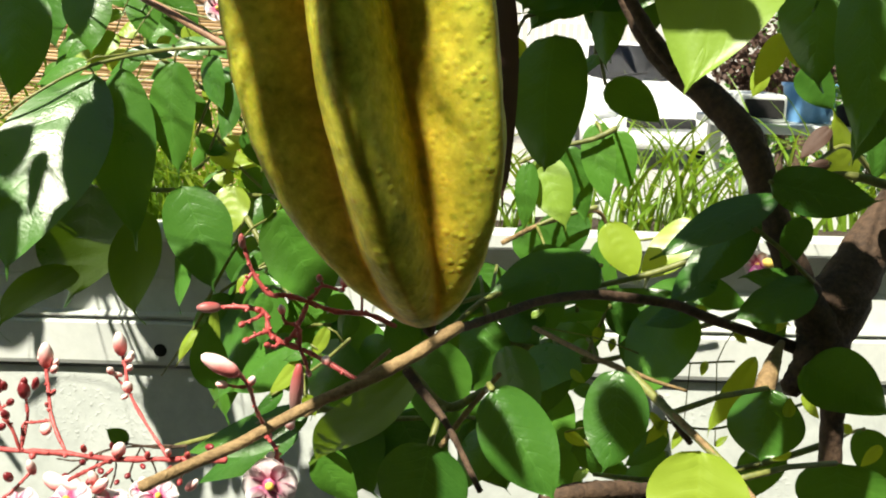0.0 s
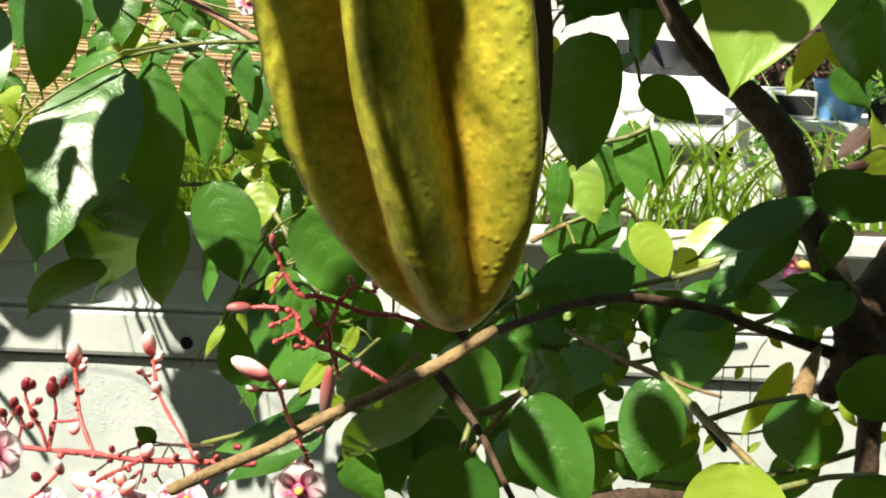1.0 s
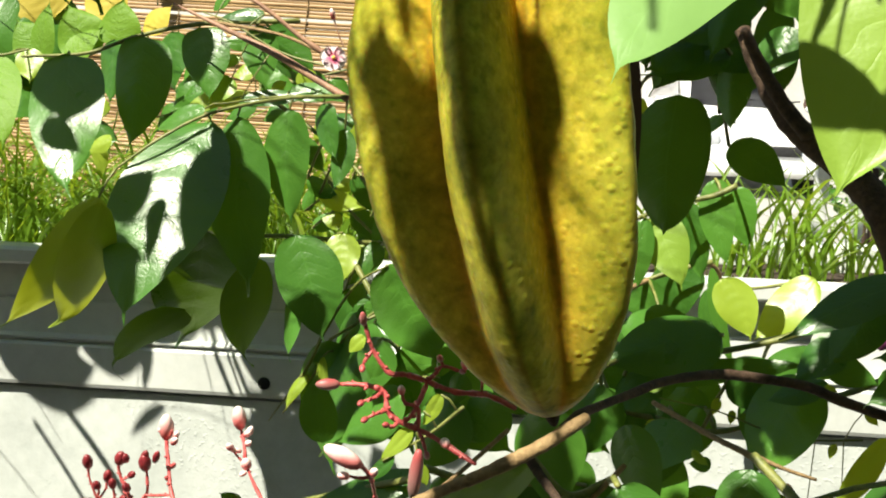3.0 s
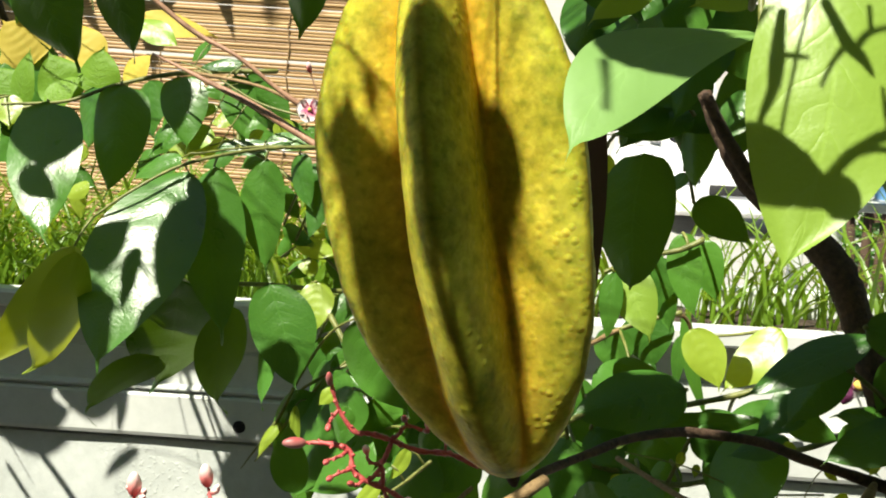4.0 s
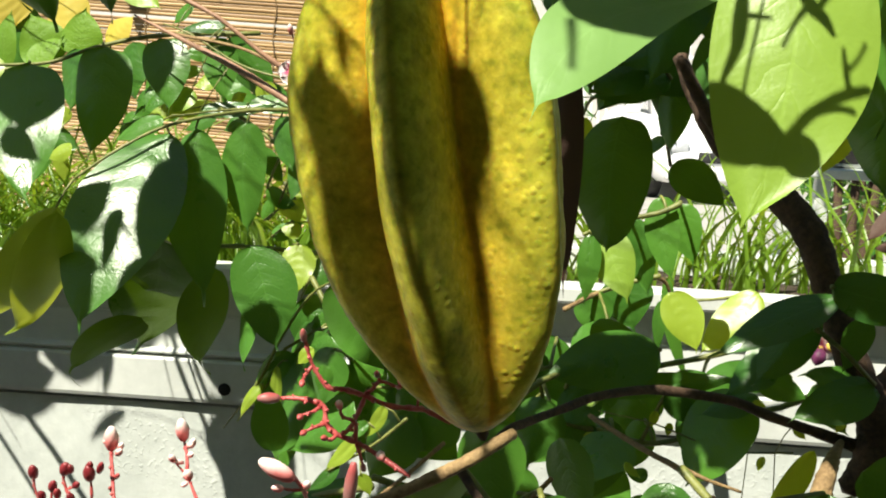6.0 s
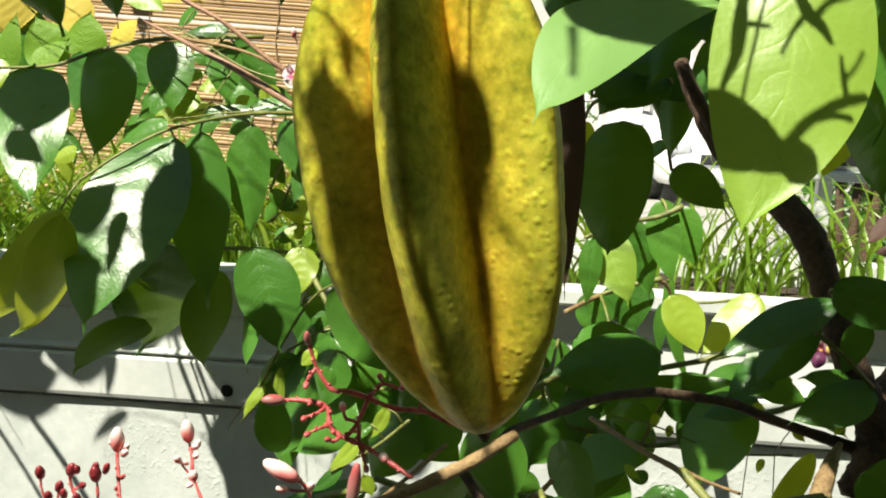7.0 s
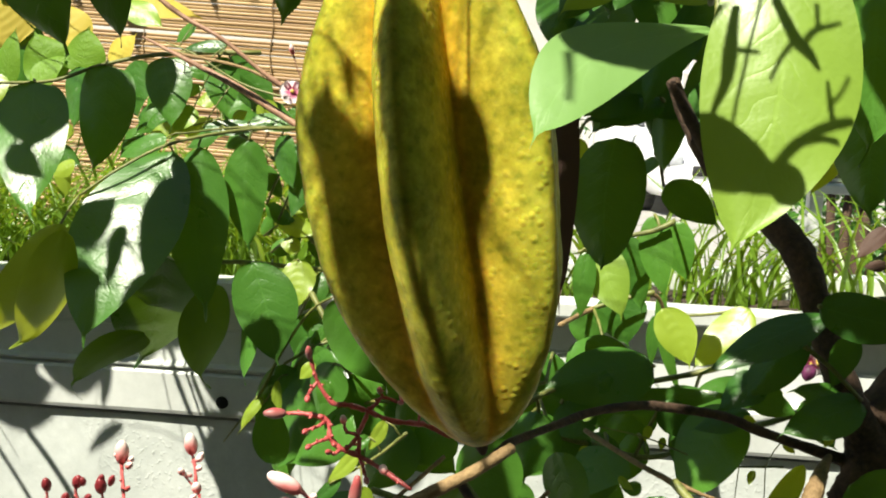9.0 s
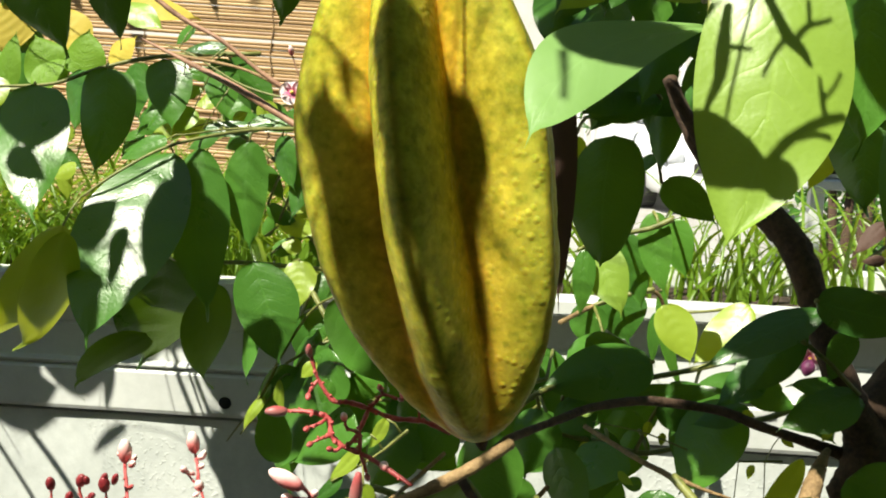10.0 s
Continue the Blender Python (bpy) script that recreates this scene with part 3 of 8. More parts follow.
# ---- the parked car and the far side of the yard ----
def car():
    top = thing("parked_car", "white parked car facing the yard, dark windscreen", "car")
    top.matrix_world = pose(2.35, 13.0, 0, 0, 0, 8)
    W = 0.86

    def loft(name, sections, mat, label=""):
        """Skins sections of (y, half width, z bottom, z top) with rounded shoulders."""
        bm = bmesh.new()
        rings = []
        for y, w, zb, zt in sections:
            h = zt - zb
            pts = [(-w, zb + 0.1 * h), (-w * 1.0, zb + 0.55 * h), (-w * 0.95, zb + 0.86 * h), (-w * 0.80, zt - 0.01), (0, zt + 0.02), (w * 0.80, zt - 0.01), (w * 0.95, zb + 0.86 * h), (w, zb + 0.55 * h), (w, zb + 0.1 * h), (w * 0.9, zb), (-w * 0.9, zb)]
            rings.append([bm.verts.new((x, y, z)) for x, z in pts])
        for a, b in zip(rings, rings[1:]):
            for k in range(len(a)):
                bm.faces.new((a[k], b[k], b[(k + 1) % len(a)], a[(k + 1) % len(a)]))
        bm.faces.new(rings[0])
        bm.faces.new(rings[-1])
        return part(name, bm, mat, top, label)

    loft("body", [(-0.02, W * 0.86, 0.30, 0.62), (0.10, W * 0.95, 0.24, 0.74), (0.5, W, 0.22, 0.86), (1.1, W, 0.22, 0.97), (2.6, W, 0.22, 1.0), (3.6, W, 0.24, 0.98), (4.1, W * 0.92, 0.3, 0.85)], CAR_PAINT)
    loft("cabin", [(0.98, W * 0.86, 0.90, 0.99), (1.72, W * 0.70, 0.92, 1.47), (2.6, W * 0.70, 0.92, 1.50), (3.3, W * 0.68, 0.92, 1.42), (3.8, W * 0.8, 0.9, 1.0)], CAR_PAINT)
    bm = bmesh.new()
    vs = [bm.verts.new(p) for p in ((-W * 0.76, 1.05, 1.015), (0, 0.985, 1.03), (W * 0.76, 1.05, 1.015), (W * 0.60, 1.60, 1.435), (0, 1.55, 1.455), (-W * 0.60, 1.60, 1.435))]
    bm.faces.new((vs[0], vs[1], vs[4], vs[5]))
    bm.faces.new((vs[1], vs[2], vs[3], vs[4]))
    bmesh.ops.solidify(bm, geom=bm.faces[:], thickness=0.03)
    glass = part("windscreen", bm, DARK_GLASS, top, "dark windscreen")
    for s in (-0.35, 0.25):
        bm = bmesh.new()
        tube(bm, [(s, 0.99, 1.035, 0.012), (s + 0.2, 1.04, 1.085, 0.012), (s + 0.48, 1.075, 1.11, 0.01)], 6)
        part("wiper", bm, RUBBER, glass, "black wiper blade")
    for s in (-1, 1):
        bm = bmesh.new()
        box(bm, s * 0.66 - 0.13, s * 0.66 + 0.13, -0.03, 0.12, 0.60, 0.74, 0.035)
        part("headlamp", bm, LAMP_GLASS, top, "clear headlamp")
        bm = bmesh.new()
        box(bm, s * (W + 0.09) - 0.09, s * (W + 0.09) + 0.09, 1.15, 1.27, 0.98, 1.10, 0.03)
        part("wing_mirror", bm, CAR_PAINT, top)
        bm = bmesh.new()
        pts = [(s * (W * 0.80), 1.5, 1.03), (s * (W * 0.80), 3.3, 1.03), (s * (W * 0.70), 3.1, 1.38), (s * (W * 0.70), 1.95, 1.41)]
        bm.faces.new([bm.verts.new(p) for p in pts])
        bmesh.ops.solidify(bm, geom=bm.faces[:], thickness=0.03)
        part("side_window", bm, DARK_GLASS, top, "dark side window")
        for y in (0.75, 3.3):
            bm = bmesh.new()
            bmesh.ops.create_cone(bm, cap_ends=True, segments=24, radius1=0.31, radius2=0.31, depth=0.19, matrix=pose(s * (W - 0.07), y, 0.31, 0, 90, 0))
            wheel = part("wheel", bm, RUBBER, top)
            bm = bmesh.new()
            bmesh.ops.create_cone(bm, cap_ends=True, segments=20, radius1=0.2, radius2=0.17, depth=0.2, matrix=pose(s * (W - 0.065), y, 0.31, 0, 90, 0))
            part("rim", bm, CHROME, wheel, "metal wheel rim")
    bm = bmesh.new()
    box(bm, -0.42, 0.42, -0.045, 0.03, 0.50, 0.62, 0.02)
    part("grille", bm, RUBBER, top, "dark front grille")
    bm = bmesh.new()
    box(bm, -0.78, 0.78, -0.06, 0.05, 0.27, 0.44, 0.04)
    part("bumper", bm, CAR_PAINT, top)


car()


def blocking_wall():
    """An unseen wall, added behind the camera to block sky and bounced light."""
    bm = bmesh.new()
    box(bm, -6.0, 6.5, -1.75, -1.5, -0.05, 3.0, 0.02)
    tagged(mesh_object("wall_blocking_sky", bm, BEIGE_PLASTER, smooth=False), "unseen beige plastered wall behind the camera, added to block light", "wall", kind="structure")


blocking_wall()


def soil_bounce_block():
    """Unseen dark soil under the tree by the low wall, added against bounced light."""
    bm = bmesh.new()
    xs, ys = np.linspace(-3.2, 3.4, 70), np.linspace(-1.45, FACE - 0.01, 26)
    rows = [[bm.verts.new((x, y, 0.05 + 0.025 * noise.noise(Vector((x * 3, y * 3, 5))))) for y in ys] for x in xs]
    for a, b in zip(rows, rows[1:]):
        for k in range(len(ys) - 1):
            bm.faces.new((a[k], b[k], b[k + 1], a[k + 1]))
    tagged(mesh_object("soil_bounce_block", bm, SOIL), "unseen dark soil before the low wall, added to cut bounced light", "ground", kind="structure")


soil_bounce_block()


def far_wall():
    bm = bmesh.new()
    box(bm, -14, 16, 22.0, 22.25, -0.05, 5.2, 0.02)
    tagged(mesh_object("wall_far", bm, RENDERED, smooth=False), "cream plastered boundary wall across the yard", "wall", kind="structure")


far_wall()


def railing():
    """White upright-barred gate behind the car."""
    top = thing("metal_gate", "white metal gate of upright bars", "gate")
    top.matrix_world = pose(1.0, 17.5, 0)
    for z in (0.2, 1.75):
        bm = bmesh.new()
        box(bm, -1.6, 1.6, -0.02, 0.02, z, z + 0.05, 0.006)
        part("rail", bm, CAR_PAINT, top, smooth=False)
    for k in range(27):
        bm = bmesh.new()
        x = -1.56 + k * 0.12
        box(bm, x - 0.018, x + 0.018, -0.016, 0.016, 0.02, 1.95, 0.004)
        part("bar", bm, CAR_PAINT, top, smooth=False)


railing()


def shrub(name, label, centre, size, count, leaf, mat, seed):
    """A shrub: stems from the ground, and a crown of many separate small leaves."""
    rng = random.Random(seed)
    top = thing(name, label, "shrub")
    cx, cy, cz = centre
    sx, sy, sz = size
    for k in range(5):
        bm = bmesh.new()
        ex, ey = cx + rng.uniform(-0.6, 0.6) * sx, cy + rng.uniform(-0.6, 0.6) * sy
        tube(bm, [(cx + 0.05 * k, cy, 0, 0.03), ((cx + ex) / 2, (cy + ey) / 2, cz * 0.6, 0.02), (ex, ey, cz + sz * 0.4, 0.008)], 7, 0.2, k)
        part("stem", bm, BARK, top)
    bm = bmesh.new()
    for k in range(count):
        d = Vector((rng.gauss(0, 1), rng.gauss(0, 1), rng.gauss(0, 1))).normalized() * rng.uniform(0.35, 1.0) ** 0.5
        d *= 1 + 0.35 * noise.noise(d * 2.5)
        p = Vector((cx + d.x * sx, cy + d.y * sy, cz + d.z * sz))
        t = Vector((rng.uniform(-1, 1), rng.uniform(-1, 0.4), rng.uniform(-1, 0.3))).normalized() * leaf * rng.uniform(0.6, 1.2)
        leaf_blade(bm, p, p + t, t.length * 0.5, rng.uniform(-70, 70), rng, 2, 4)
    part("crown", bm, mat, top)


shrub("garden_shrub", "dark leafy shrub in the yard", (5.6, 10.5, 0.85), (1.2, 0.8, 0.8), 900, 0.16, LEAF, 3)
shrub("garden_shrub", "leafy shrub by the gate", (-0.6, 16.0, 1.0), (1.3, 0.8, 1.0), 700, 0.2, LEAF, 5)
shrub("garden_shrub", "tall leafy shrub by the boundary wall", (6.5, 18.0, 1.3), (2.2, 1.0, 1.3), 900, 0.26, LEAF, 6)


shrub("garden_hedge", "dense dark clipped shrub in the yard", (2.15, 6.5, 0.95), (0.6, 0.4, 0.55), 2200, 0.07, LEAF, 8)

shrub("garden_shrub", "tall brown-leaved shrub behind the plant table", (1.04, 3.5, 1.40), (0.26, 0.14, 0.13), 1500, 0.032, DRY_LEAF_AND_SHADE, 12)


def plant_table():
    top = thing("plant_table", "white plant table with a dark soil tray", "table")
    top.location = (0.0, 0.0, 0.0)
    bm = bmesh.new()
    box(bm, 0.60, 1.35, 2.35, 2.75, 1.255, 1.275, 0.004)
    part("tabletop", bm, PLASTIC, top, smooth=False)
    for x in (0.64, 1.31):
        for y in (2.39, 2.71):
            bm = bmesh.new()
            box(bm, x - 0.015, x + 0.015, y - 0.015, y + 0.015, 0.0, 1.255, 0.003)
            part("leg", bm, PLASTIC, top, smooth=False)
    tray = thing("seed_tray", "white-rimmed tray of dark soil", "tray")
    bm = bmesh.new()
    box(bm, 0.62, 0.72, 2.40, 2.60, 1.276, 1.335, 0.006)
    part("body", bm, PLASTIC, tray, smooth=False)
    # A black slab on the front; its colour stands for the dark inside.
    bm = bmesh.new()
    box(bm, 0.628, 0.712, 2.396, 2.402, 1.285, 1.325, 0.002)
    part("panel", bm, HOLE_SHADE_AND_POT, tray, "black front panel standing for the tray's dark inside", smooth=False)
    bucket = thing("blue_tub", "small blue plastic tub on the plant table", "tub")
    bm = bmesh.new()
    rows = []
    for r, z in ((0.045, 1.276), (0.052, 1.30), (0.058, 1.352), (0.062, 1.354), (0.062, 1.36), (0.055, 1.36), (0.050, 1.31), (0.0, 1.305)):
        rows.append([bm.verts.new((0.79 + max(r, 0.001) * math.cos(t), 2.48 + max(r, 0.001) * math.sin(t), z)) for t in np.linspace(0, math.tau, 24, endpoint=False)])
    for a, b in zip(rows, rows[1:]):
        for k in range(24):
            bm.faces.new((a[k], a[(k + 1) % 24], b[(k + 1) % 24], b[k]))
    part("body", bm, BLUE, bucket)
    rng = random.Random(15)
    for k, (x, y) in enumerate(((0.86, 2.40), (0.95, 2.42), (1.05, 2.45), (1.16, 2.5))):
        herb = thing("potted_herb", "bushy yellow-green herb in a dark pot", "potted plant", "herbs on the plant table")
        bm = bmesh.new()
        tube(bm, [(x, y, 1.276, 0.030), (x, y, 1.30, 0.034), (x, y, 1.315, 0.036)], 16)
        part("pot", bm, HOLE_SHADE_AND_POT, herb, "dark plastic pot")
        bm = bmesh.new()
        for i in range(90):
            a, r = rng.uniform(0, math.tau), rng.uniform(0, 0.055)
            p = Vector((x + r * math.cos(a), y + r * math.sin(a), 1.315 + rng.uniform(0, 0.055)))
            d = Vector((math.cos(a), math.sin(a), rng.uniform(-0.4, 0.9))).normalized() * rng.uniform(0.02, 0.045)
            leaf_blade(bm, p, p + d, d.length * 0.35, Vector((0, -0.3, 1)), rng, 2, 4)
        part("foliage", bm, LEAF_LIME if k % 2 else LEAF_RIBBED, herb)


plant_table()

# ---- the starfruit tree ----
tree = thing("starfruit_tree", "dark-barked starfruit tree with thin twigs", "tree")


def starfruit():
    top = thing("starfruit", "ripe yellow-green ribbed starfruit hanging from the tree", "fruit")
    foot, crown = Vector((0.0268, 0.252, 1.3675)), Vector((0.0005, 0.256, 1.4800))
    axis = (crown - foot)
    length = axis.length
    axis.normalize()
    right = Vector((1, 0, 0))
    right = (right - axis * right.dot(axis)).normalized()
    front = right.cross(axis)
    if front.y > 0:
        front = -front
    ribs = [radians(a) for a in (-82, -8, 52, 127, 200)]      # turned from the front towards the right
    R, per, rows = 0.0286, 13, 72
    bm = bmesh.new()
    uv = bm.loops.layers.uv.verify()
    rings = []
    for j in range(rows + 1):
        s = 0.004 + 0.992 * j / rows
        c = 2 * s - 1
        env = (1 - abs(c) ** (2.3 if c < 0 else 2.3)) ** (0.66 if c < 0 else 0.9)
        core = (0.50 + 0.15 * max(0.0, 0.40 - s) / 0.40) * env ** 0.75 * R
        ring = []
        for k, th in enumerate(ribs):
            big = R * (1.0, 1.02, 1.0, 1.04, 1.0)[k] * (1 - (0.13 if k == 0 else 0.0) * max(0.0, 0.65 - s) / 0.65)
            gaps = ((ribs[k] - ribs[k - 1]) % math.tau / 2, (ribs[(k + 1) % 5] - ribs[k]) % math.tau / 2)
            for h in range(-per, per):
                f = abs(h) / per
                side = 0 if h == 0 else math.copysign(1, h)
                sf = 1 - f
                lift = 0.30 * sf + 0.70 * sf * sf * (3 - 2 * sf)                 # blunt crest, rounded groove
                r = core + (max(big * env, core) - core) * lift
                a = side * f * gaps[1 if side > 0 else 0]
                px, py = r * math.sin(a), r * math.cos(a)
                ang = th
                lx = px * math.cos(ang) + py * math.sin(ang)
                ly = -px * math.sin(ang) + py * math.cos(ang)
                p = foot + axis * (length * s) + right * (lx + 0.0052 * max(0.0, s - 0.35) ** 1.5 * 1.9) + front * ly
                # soft lumps, and ribs that wander a little
                lump = 0.0004 * noise.noise(p * 130) + 0.00022 * noise.noise(p * 320) + 0.0008 * noise.noise(p * 45)
                out_dir = (right * lx + front * ly)
                if out_dir.length > 1e-6:
                    p += out_dir.normalized() * lump * min(1, env * 2)
                ring.append((bm.verts.new(p), (f, s)))
        rings.append(ring)
    m = len(rings[0])
    for a, b in zip(rings, rings[1:]):
        for k in range(m):
            q = (a[k], a[(k + 1) % m], b[(k + 1) % m], b[k])
            face = bm.faces.new([w[0] for w in q])
            for loop, w in zip(face.loops, q):
                loop[uv].uv = w[1]
    for ring, p in ((rings[0], foot), (rings[-1], crown)):
        v = bm.verts.new(p)
        for k in range(m):
            bm.faces.new((ring[k][0], ring[(k + 1) % m][0], v))
    part("flesh", bm, FRUIT, top)
    bm = bmesh.new()
    c = crown - axis * 0.006
    tube(bm, [(*c, 0.0026), (*(c + axis * 0.012), 0.0018), (*(c + axis * 0.03 + Vector((0.004, 0.01, 0))), 0.0016), (*(c + axis * 0.06 + Vector((0.02, 0.03, 0))), 0.002)], 8, 0.1, 2)
    part("stalk", bm, BARK_GREEN, top, "thin green fruit stalk")
    bm = bmesh.new()
    blob(bm, foot + axis * 0.001, -axis, 0.0035, 0.0016, (1.0, 0.8, 0.4))
    part("blossom_end", bm, BARK, top, "dark dried blossom end")


starfruit()


def flower(centre, facing, size, parent, mats, rng):
    """A small five-petalled flower: cupped petals, a darker throat and stamens, under its cluster."""
    c, n = Vector(centre), Vector(facing).normalized()
    a = n.cross(Vector((0.2, 0.3, 1))).normalized()
    b = n.cross(a)
    head = None
    bm = bmesh.new()
    blob(bm, c - n * size * 0.28, n, size * 0.34, size * 0.16, (0.5, 0.8, 1.0, 0.9), 10)
    head = part("flower", bm, mats[1], parent, "pink-white flower with a magenta throat")
    for k in range(5):
        t = math.tau * k / 5 + rng.uniform(-0.15, 0.15)
        d = a * math.cos(t) + b * math.sin(t)
        e = n.cross(d)
        bm = bmesh.new()
        uv = bm.loops.layers.uv.verify()
        grid = []
        for j in range(6):
            v = j / 5
            w = size * 0.37 * math.sin(math.pi * min(0.97, 0.12 + 0.80 * v)) ** 0.7
            row = [bm.verts.new(c + d * size * (0.08 + 0.46 * v) + e * w * u + n * size * (0.10 * v - 0.16 * v ** 3 + 0.05 * u * u + 0.02 * (k % 2))) for u in (-1, -0.5, 0, 0.5, 1)]
            grid.append(row)
        for p, q in zip(grid, grid[1:]):
            for i in range(4):
                face = bm.faces.new((p[i], p[i + 1], q[i + 1], q[i]))
                for loop, v in zip(face.loops, (0, 0, 1, 1)):
                    loop[uv].uv = (i / 4, (grid.index(p) + v) / 5)
        bmesh.ops.solidify(bm, geom=bm.faces[:], thickness=0.0002)
        part("petal", bm, mats[0], head, "soft pink-white petal")
    bm = bmesh.new()
    blob(bm, c + n * size * 0.04, n, size * 0.14, size * 0.09, (1.0, 1.0, 0.7), 8)
    part("stamens", bm, mats[2], head, "yellow stamens")


def cluster(label):
    """A flower cluster; stem(), bud() and flower() add its parts one by one."""
    return thing("flower_cluster", label, "flower", "starfruit flower clusters")


def stem(top, rows, mat):
    """A knobbly flower stalk through rows of (x, y, z, radius), with scars and bracts along it."""
    line = smooth_line(rows, max(8, 5 * len(rows)))
    bm = bmesh.new()
    tube(bm, [(*r[:3], r[3] * 0.85) for r in line], 8, 0.5, len(rows))
    for r in line[2:-1:3]:
        d = Vector((leaf_rng.uniform(-1, 1), leaf_rng.uniform(-1, 0.2), leaf_rng.uniform(-0.3, 1))).normalized()
        blob(bm, Vector(r[:3]), d, r[3] * leaf_rng.uniform(1.3, 2.6), r[3] * leaf_rng.uniform(0.45, 0.8), (0.8, 1.0, 0.7), 6)
    part("stem", bm, mat, top)


def bud(top, at, way, length, radius, mat):
    bm = bmesh.new()
    blob(bm, at, way, length, radius, (0.55, 0.85, 0.95, 1.0, 0.95, 0.75, 0.45), 10)
    part("bud", bm, mat, top)


# One branch in two bark colours: dark for its shaded length, tan where sunlit.
limb("branch", [(0.1349, 0.3450, 1.3389, 0.0027), (0.1221, 0.3350, 1.3448, 0.0017), (0.0997, 0.3250, 1.3532, 0.0014), (0.0889, 0.3200, 1.3579, 0.0013), (0.0740, 0.3150, 1.3606, 0.0013), (0.0642, 0.3080, 1.3624, 0.0012), (0.0525, 0.2970, 1.3631, 0.0011), (0.0441, 0.2870, 1.3625, 0.0010), (0.0356, 0.2760, 1.3620, 0.0010), (0.0321, 0.2700, 1.3621, 0.0010), (0.0291, 0.2670, 1.3602, 0.0008)], tree, BARK)
limb("branch", [(0.0329, 0.2460, 1.3694, 0.0011), (0.0304, 0.2430, 1.3686, 0.0013), (0.0254, 0.2410, 1.3654, 0.0013), (0.0193, 0.2400, 1.3619, 0.0013), (0.0133, 0.2390, 1.3588, 0.0012), (0.0062, 0.2380, 1.3555, 0.0011), (-0.0008, 0.2360, 1.3519, 0.0011), (-0.0074, 0.2330, 1.3486, 0.0011), (-0.0142, 0.2290, 1.3464, 0.0011), (-0.0218, 0.2220, 1.3445, 0.0011)], tree, BARK_TAN_AND_LIT, "low branch, its sunlit length coloured tan")
limb("twig", [(0.0223, 0.2620, 1.3554, 0.0011), (0.0255, 0.2580, 1.3525, 0.0010), (0.0310, 0.2500, 1.3483, 0.0007), (0.0380, 0.2400, 1.3386, 0.0006)], tree, BARK)
limb("twig", [(0.0299, 0.2600, 1.3397, 0.0006), (0.0355, 0.2580, 1.3487, 0.0006), (0.0414, 0.2560, 1.3572, 0.0005)], tree, BARK_TAN_AND_LIT)
limb("twig", [(0.0533, 0.3300, 1.3477, 0.0007), (0.0664, 0.3100, 1.3462, 0.0007), (0.0743, 0.3000, 1.3452, 0.0008), (0.0811, 0.2900, 1.3410, 0.0007), (0.0866, 0.2800, 1.3379, 0.0007), (0.0929, 0.2700, 1.3334, 0.0006), (0.0968, 0.2600, 1.3301, 0.0006)], tree, BARK_TAN_AND_LIT)
limb("twig", [(0.0742, 0.3000, 1.3459, 0.0007), (0.0813, 0.3000, 1.3433, 0.0005), (0.0890, 0.3000, 1.3412, 0.0004)], tree, BARK_TAN_AND_LIT)
limb("twig", [(0.0813, 0.2950, 1.3407, 0.0010), (0.0868, 0.3000, 1.3335, 0.0012), (0.0910, 0.3000, 1.3278, 0.0008)], tree, BARK)
limb("twig", [(0.0033, 0.2470, 1.3499, 0.0005), (0.0098, 0.2700, 1.3492, 0.0005), (0.0175, 0.2800, 1.3543, 0.0005)], tree, BARK_TAN_AND_LIT)
limb("twig", [(0.0508, 0.5000, 1.3397, 0.0011), (0.0662, 0.5200, 1.3442, 0.0011), (0.0794, 0.5300, 1.3469, 0.0011), (0.0944, 0.5400, 1.3488, 0.0010), (0.1008, 0.5450, 1.3401, 0.0008), (0.1044, 0.5500, 1.3218, 0.0005)], tree, BARK_TAN_AND_LIT)
limb("trunk", [(0.0722, 0.3600, 1.4453, 0.0020), (0.0761, 0.3550, 1.4359, 0.0024), (0.0849, 0.3500, 1.4217, 0.0032), (0.0986, 0.3450, 1.4108, 0.0041), (0.1079, 0.3400, 1.4008, 0.0044), (0.1138, 0.3380, 1.3875, 0.0043), (0.1193, 0.3350, 1.3728, 0.0041), (0.1269, 0.3350, 1.3574, 0.0050), (0.1333, 0.3350, 1.3465, 0.0059), (0.1370, 0.3350, 1.3338, 0.0038), (0.1379, 0.3350, 1.3174, 0.0032), (0.1391, 0.3350, 1.2972, 0.0033)], tree, BARK)
limb("trunk", [(0.1601, 0.3600, 1.3864, 0.0049), (0.1472, 0.3500, 1.3679, 0.0071), (0.1360, 0.3400, 1.3518, 0.0084), (0.1309, 0.3350, 1.3400, 0.0060), (0.1247, 0.3350, 1.3316, 0.0030)], tree, BARK)
limb("twig", [(0.1196, 0.3280, 1.3470, 0.0009), (0.1172, 0.3240, 1.3449, 0.0016), (0.1149, 0.3200, 1.3415, 0.0024), (0.1130, 0.3170, 1.3370, 0.0028), (0.1127, 0.3160, 1.3312, 0.0028)], tree, BARK_TAN_AND_LIT)
limb("twig", [(0.0695, 0.3400, 1.4446, 0.0011), (0.0754, 0.3450, 1.4359, 0.0017), (0.0824, 0.3450, 1.4257, 0.0020), (0.0891, 0.3450, 1.4185, 0.0023)], tree, BARK)
limb("twig", [(-0.1441, 0.5000, 1.4789, 0.0011), (-0.1218, 0.5000, 1.4627, 0.0011), (-0.1006, 0.4950, 1.4527, 0.0009), (-0.0833, 0.4950, 1.4403, 0.0010), (-0.0723, 0.4950, 1.4335, 0.0013)], tree, BARK_PINK)
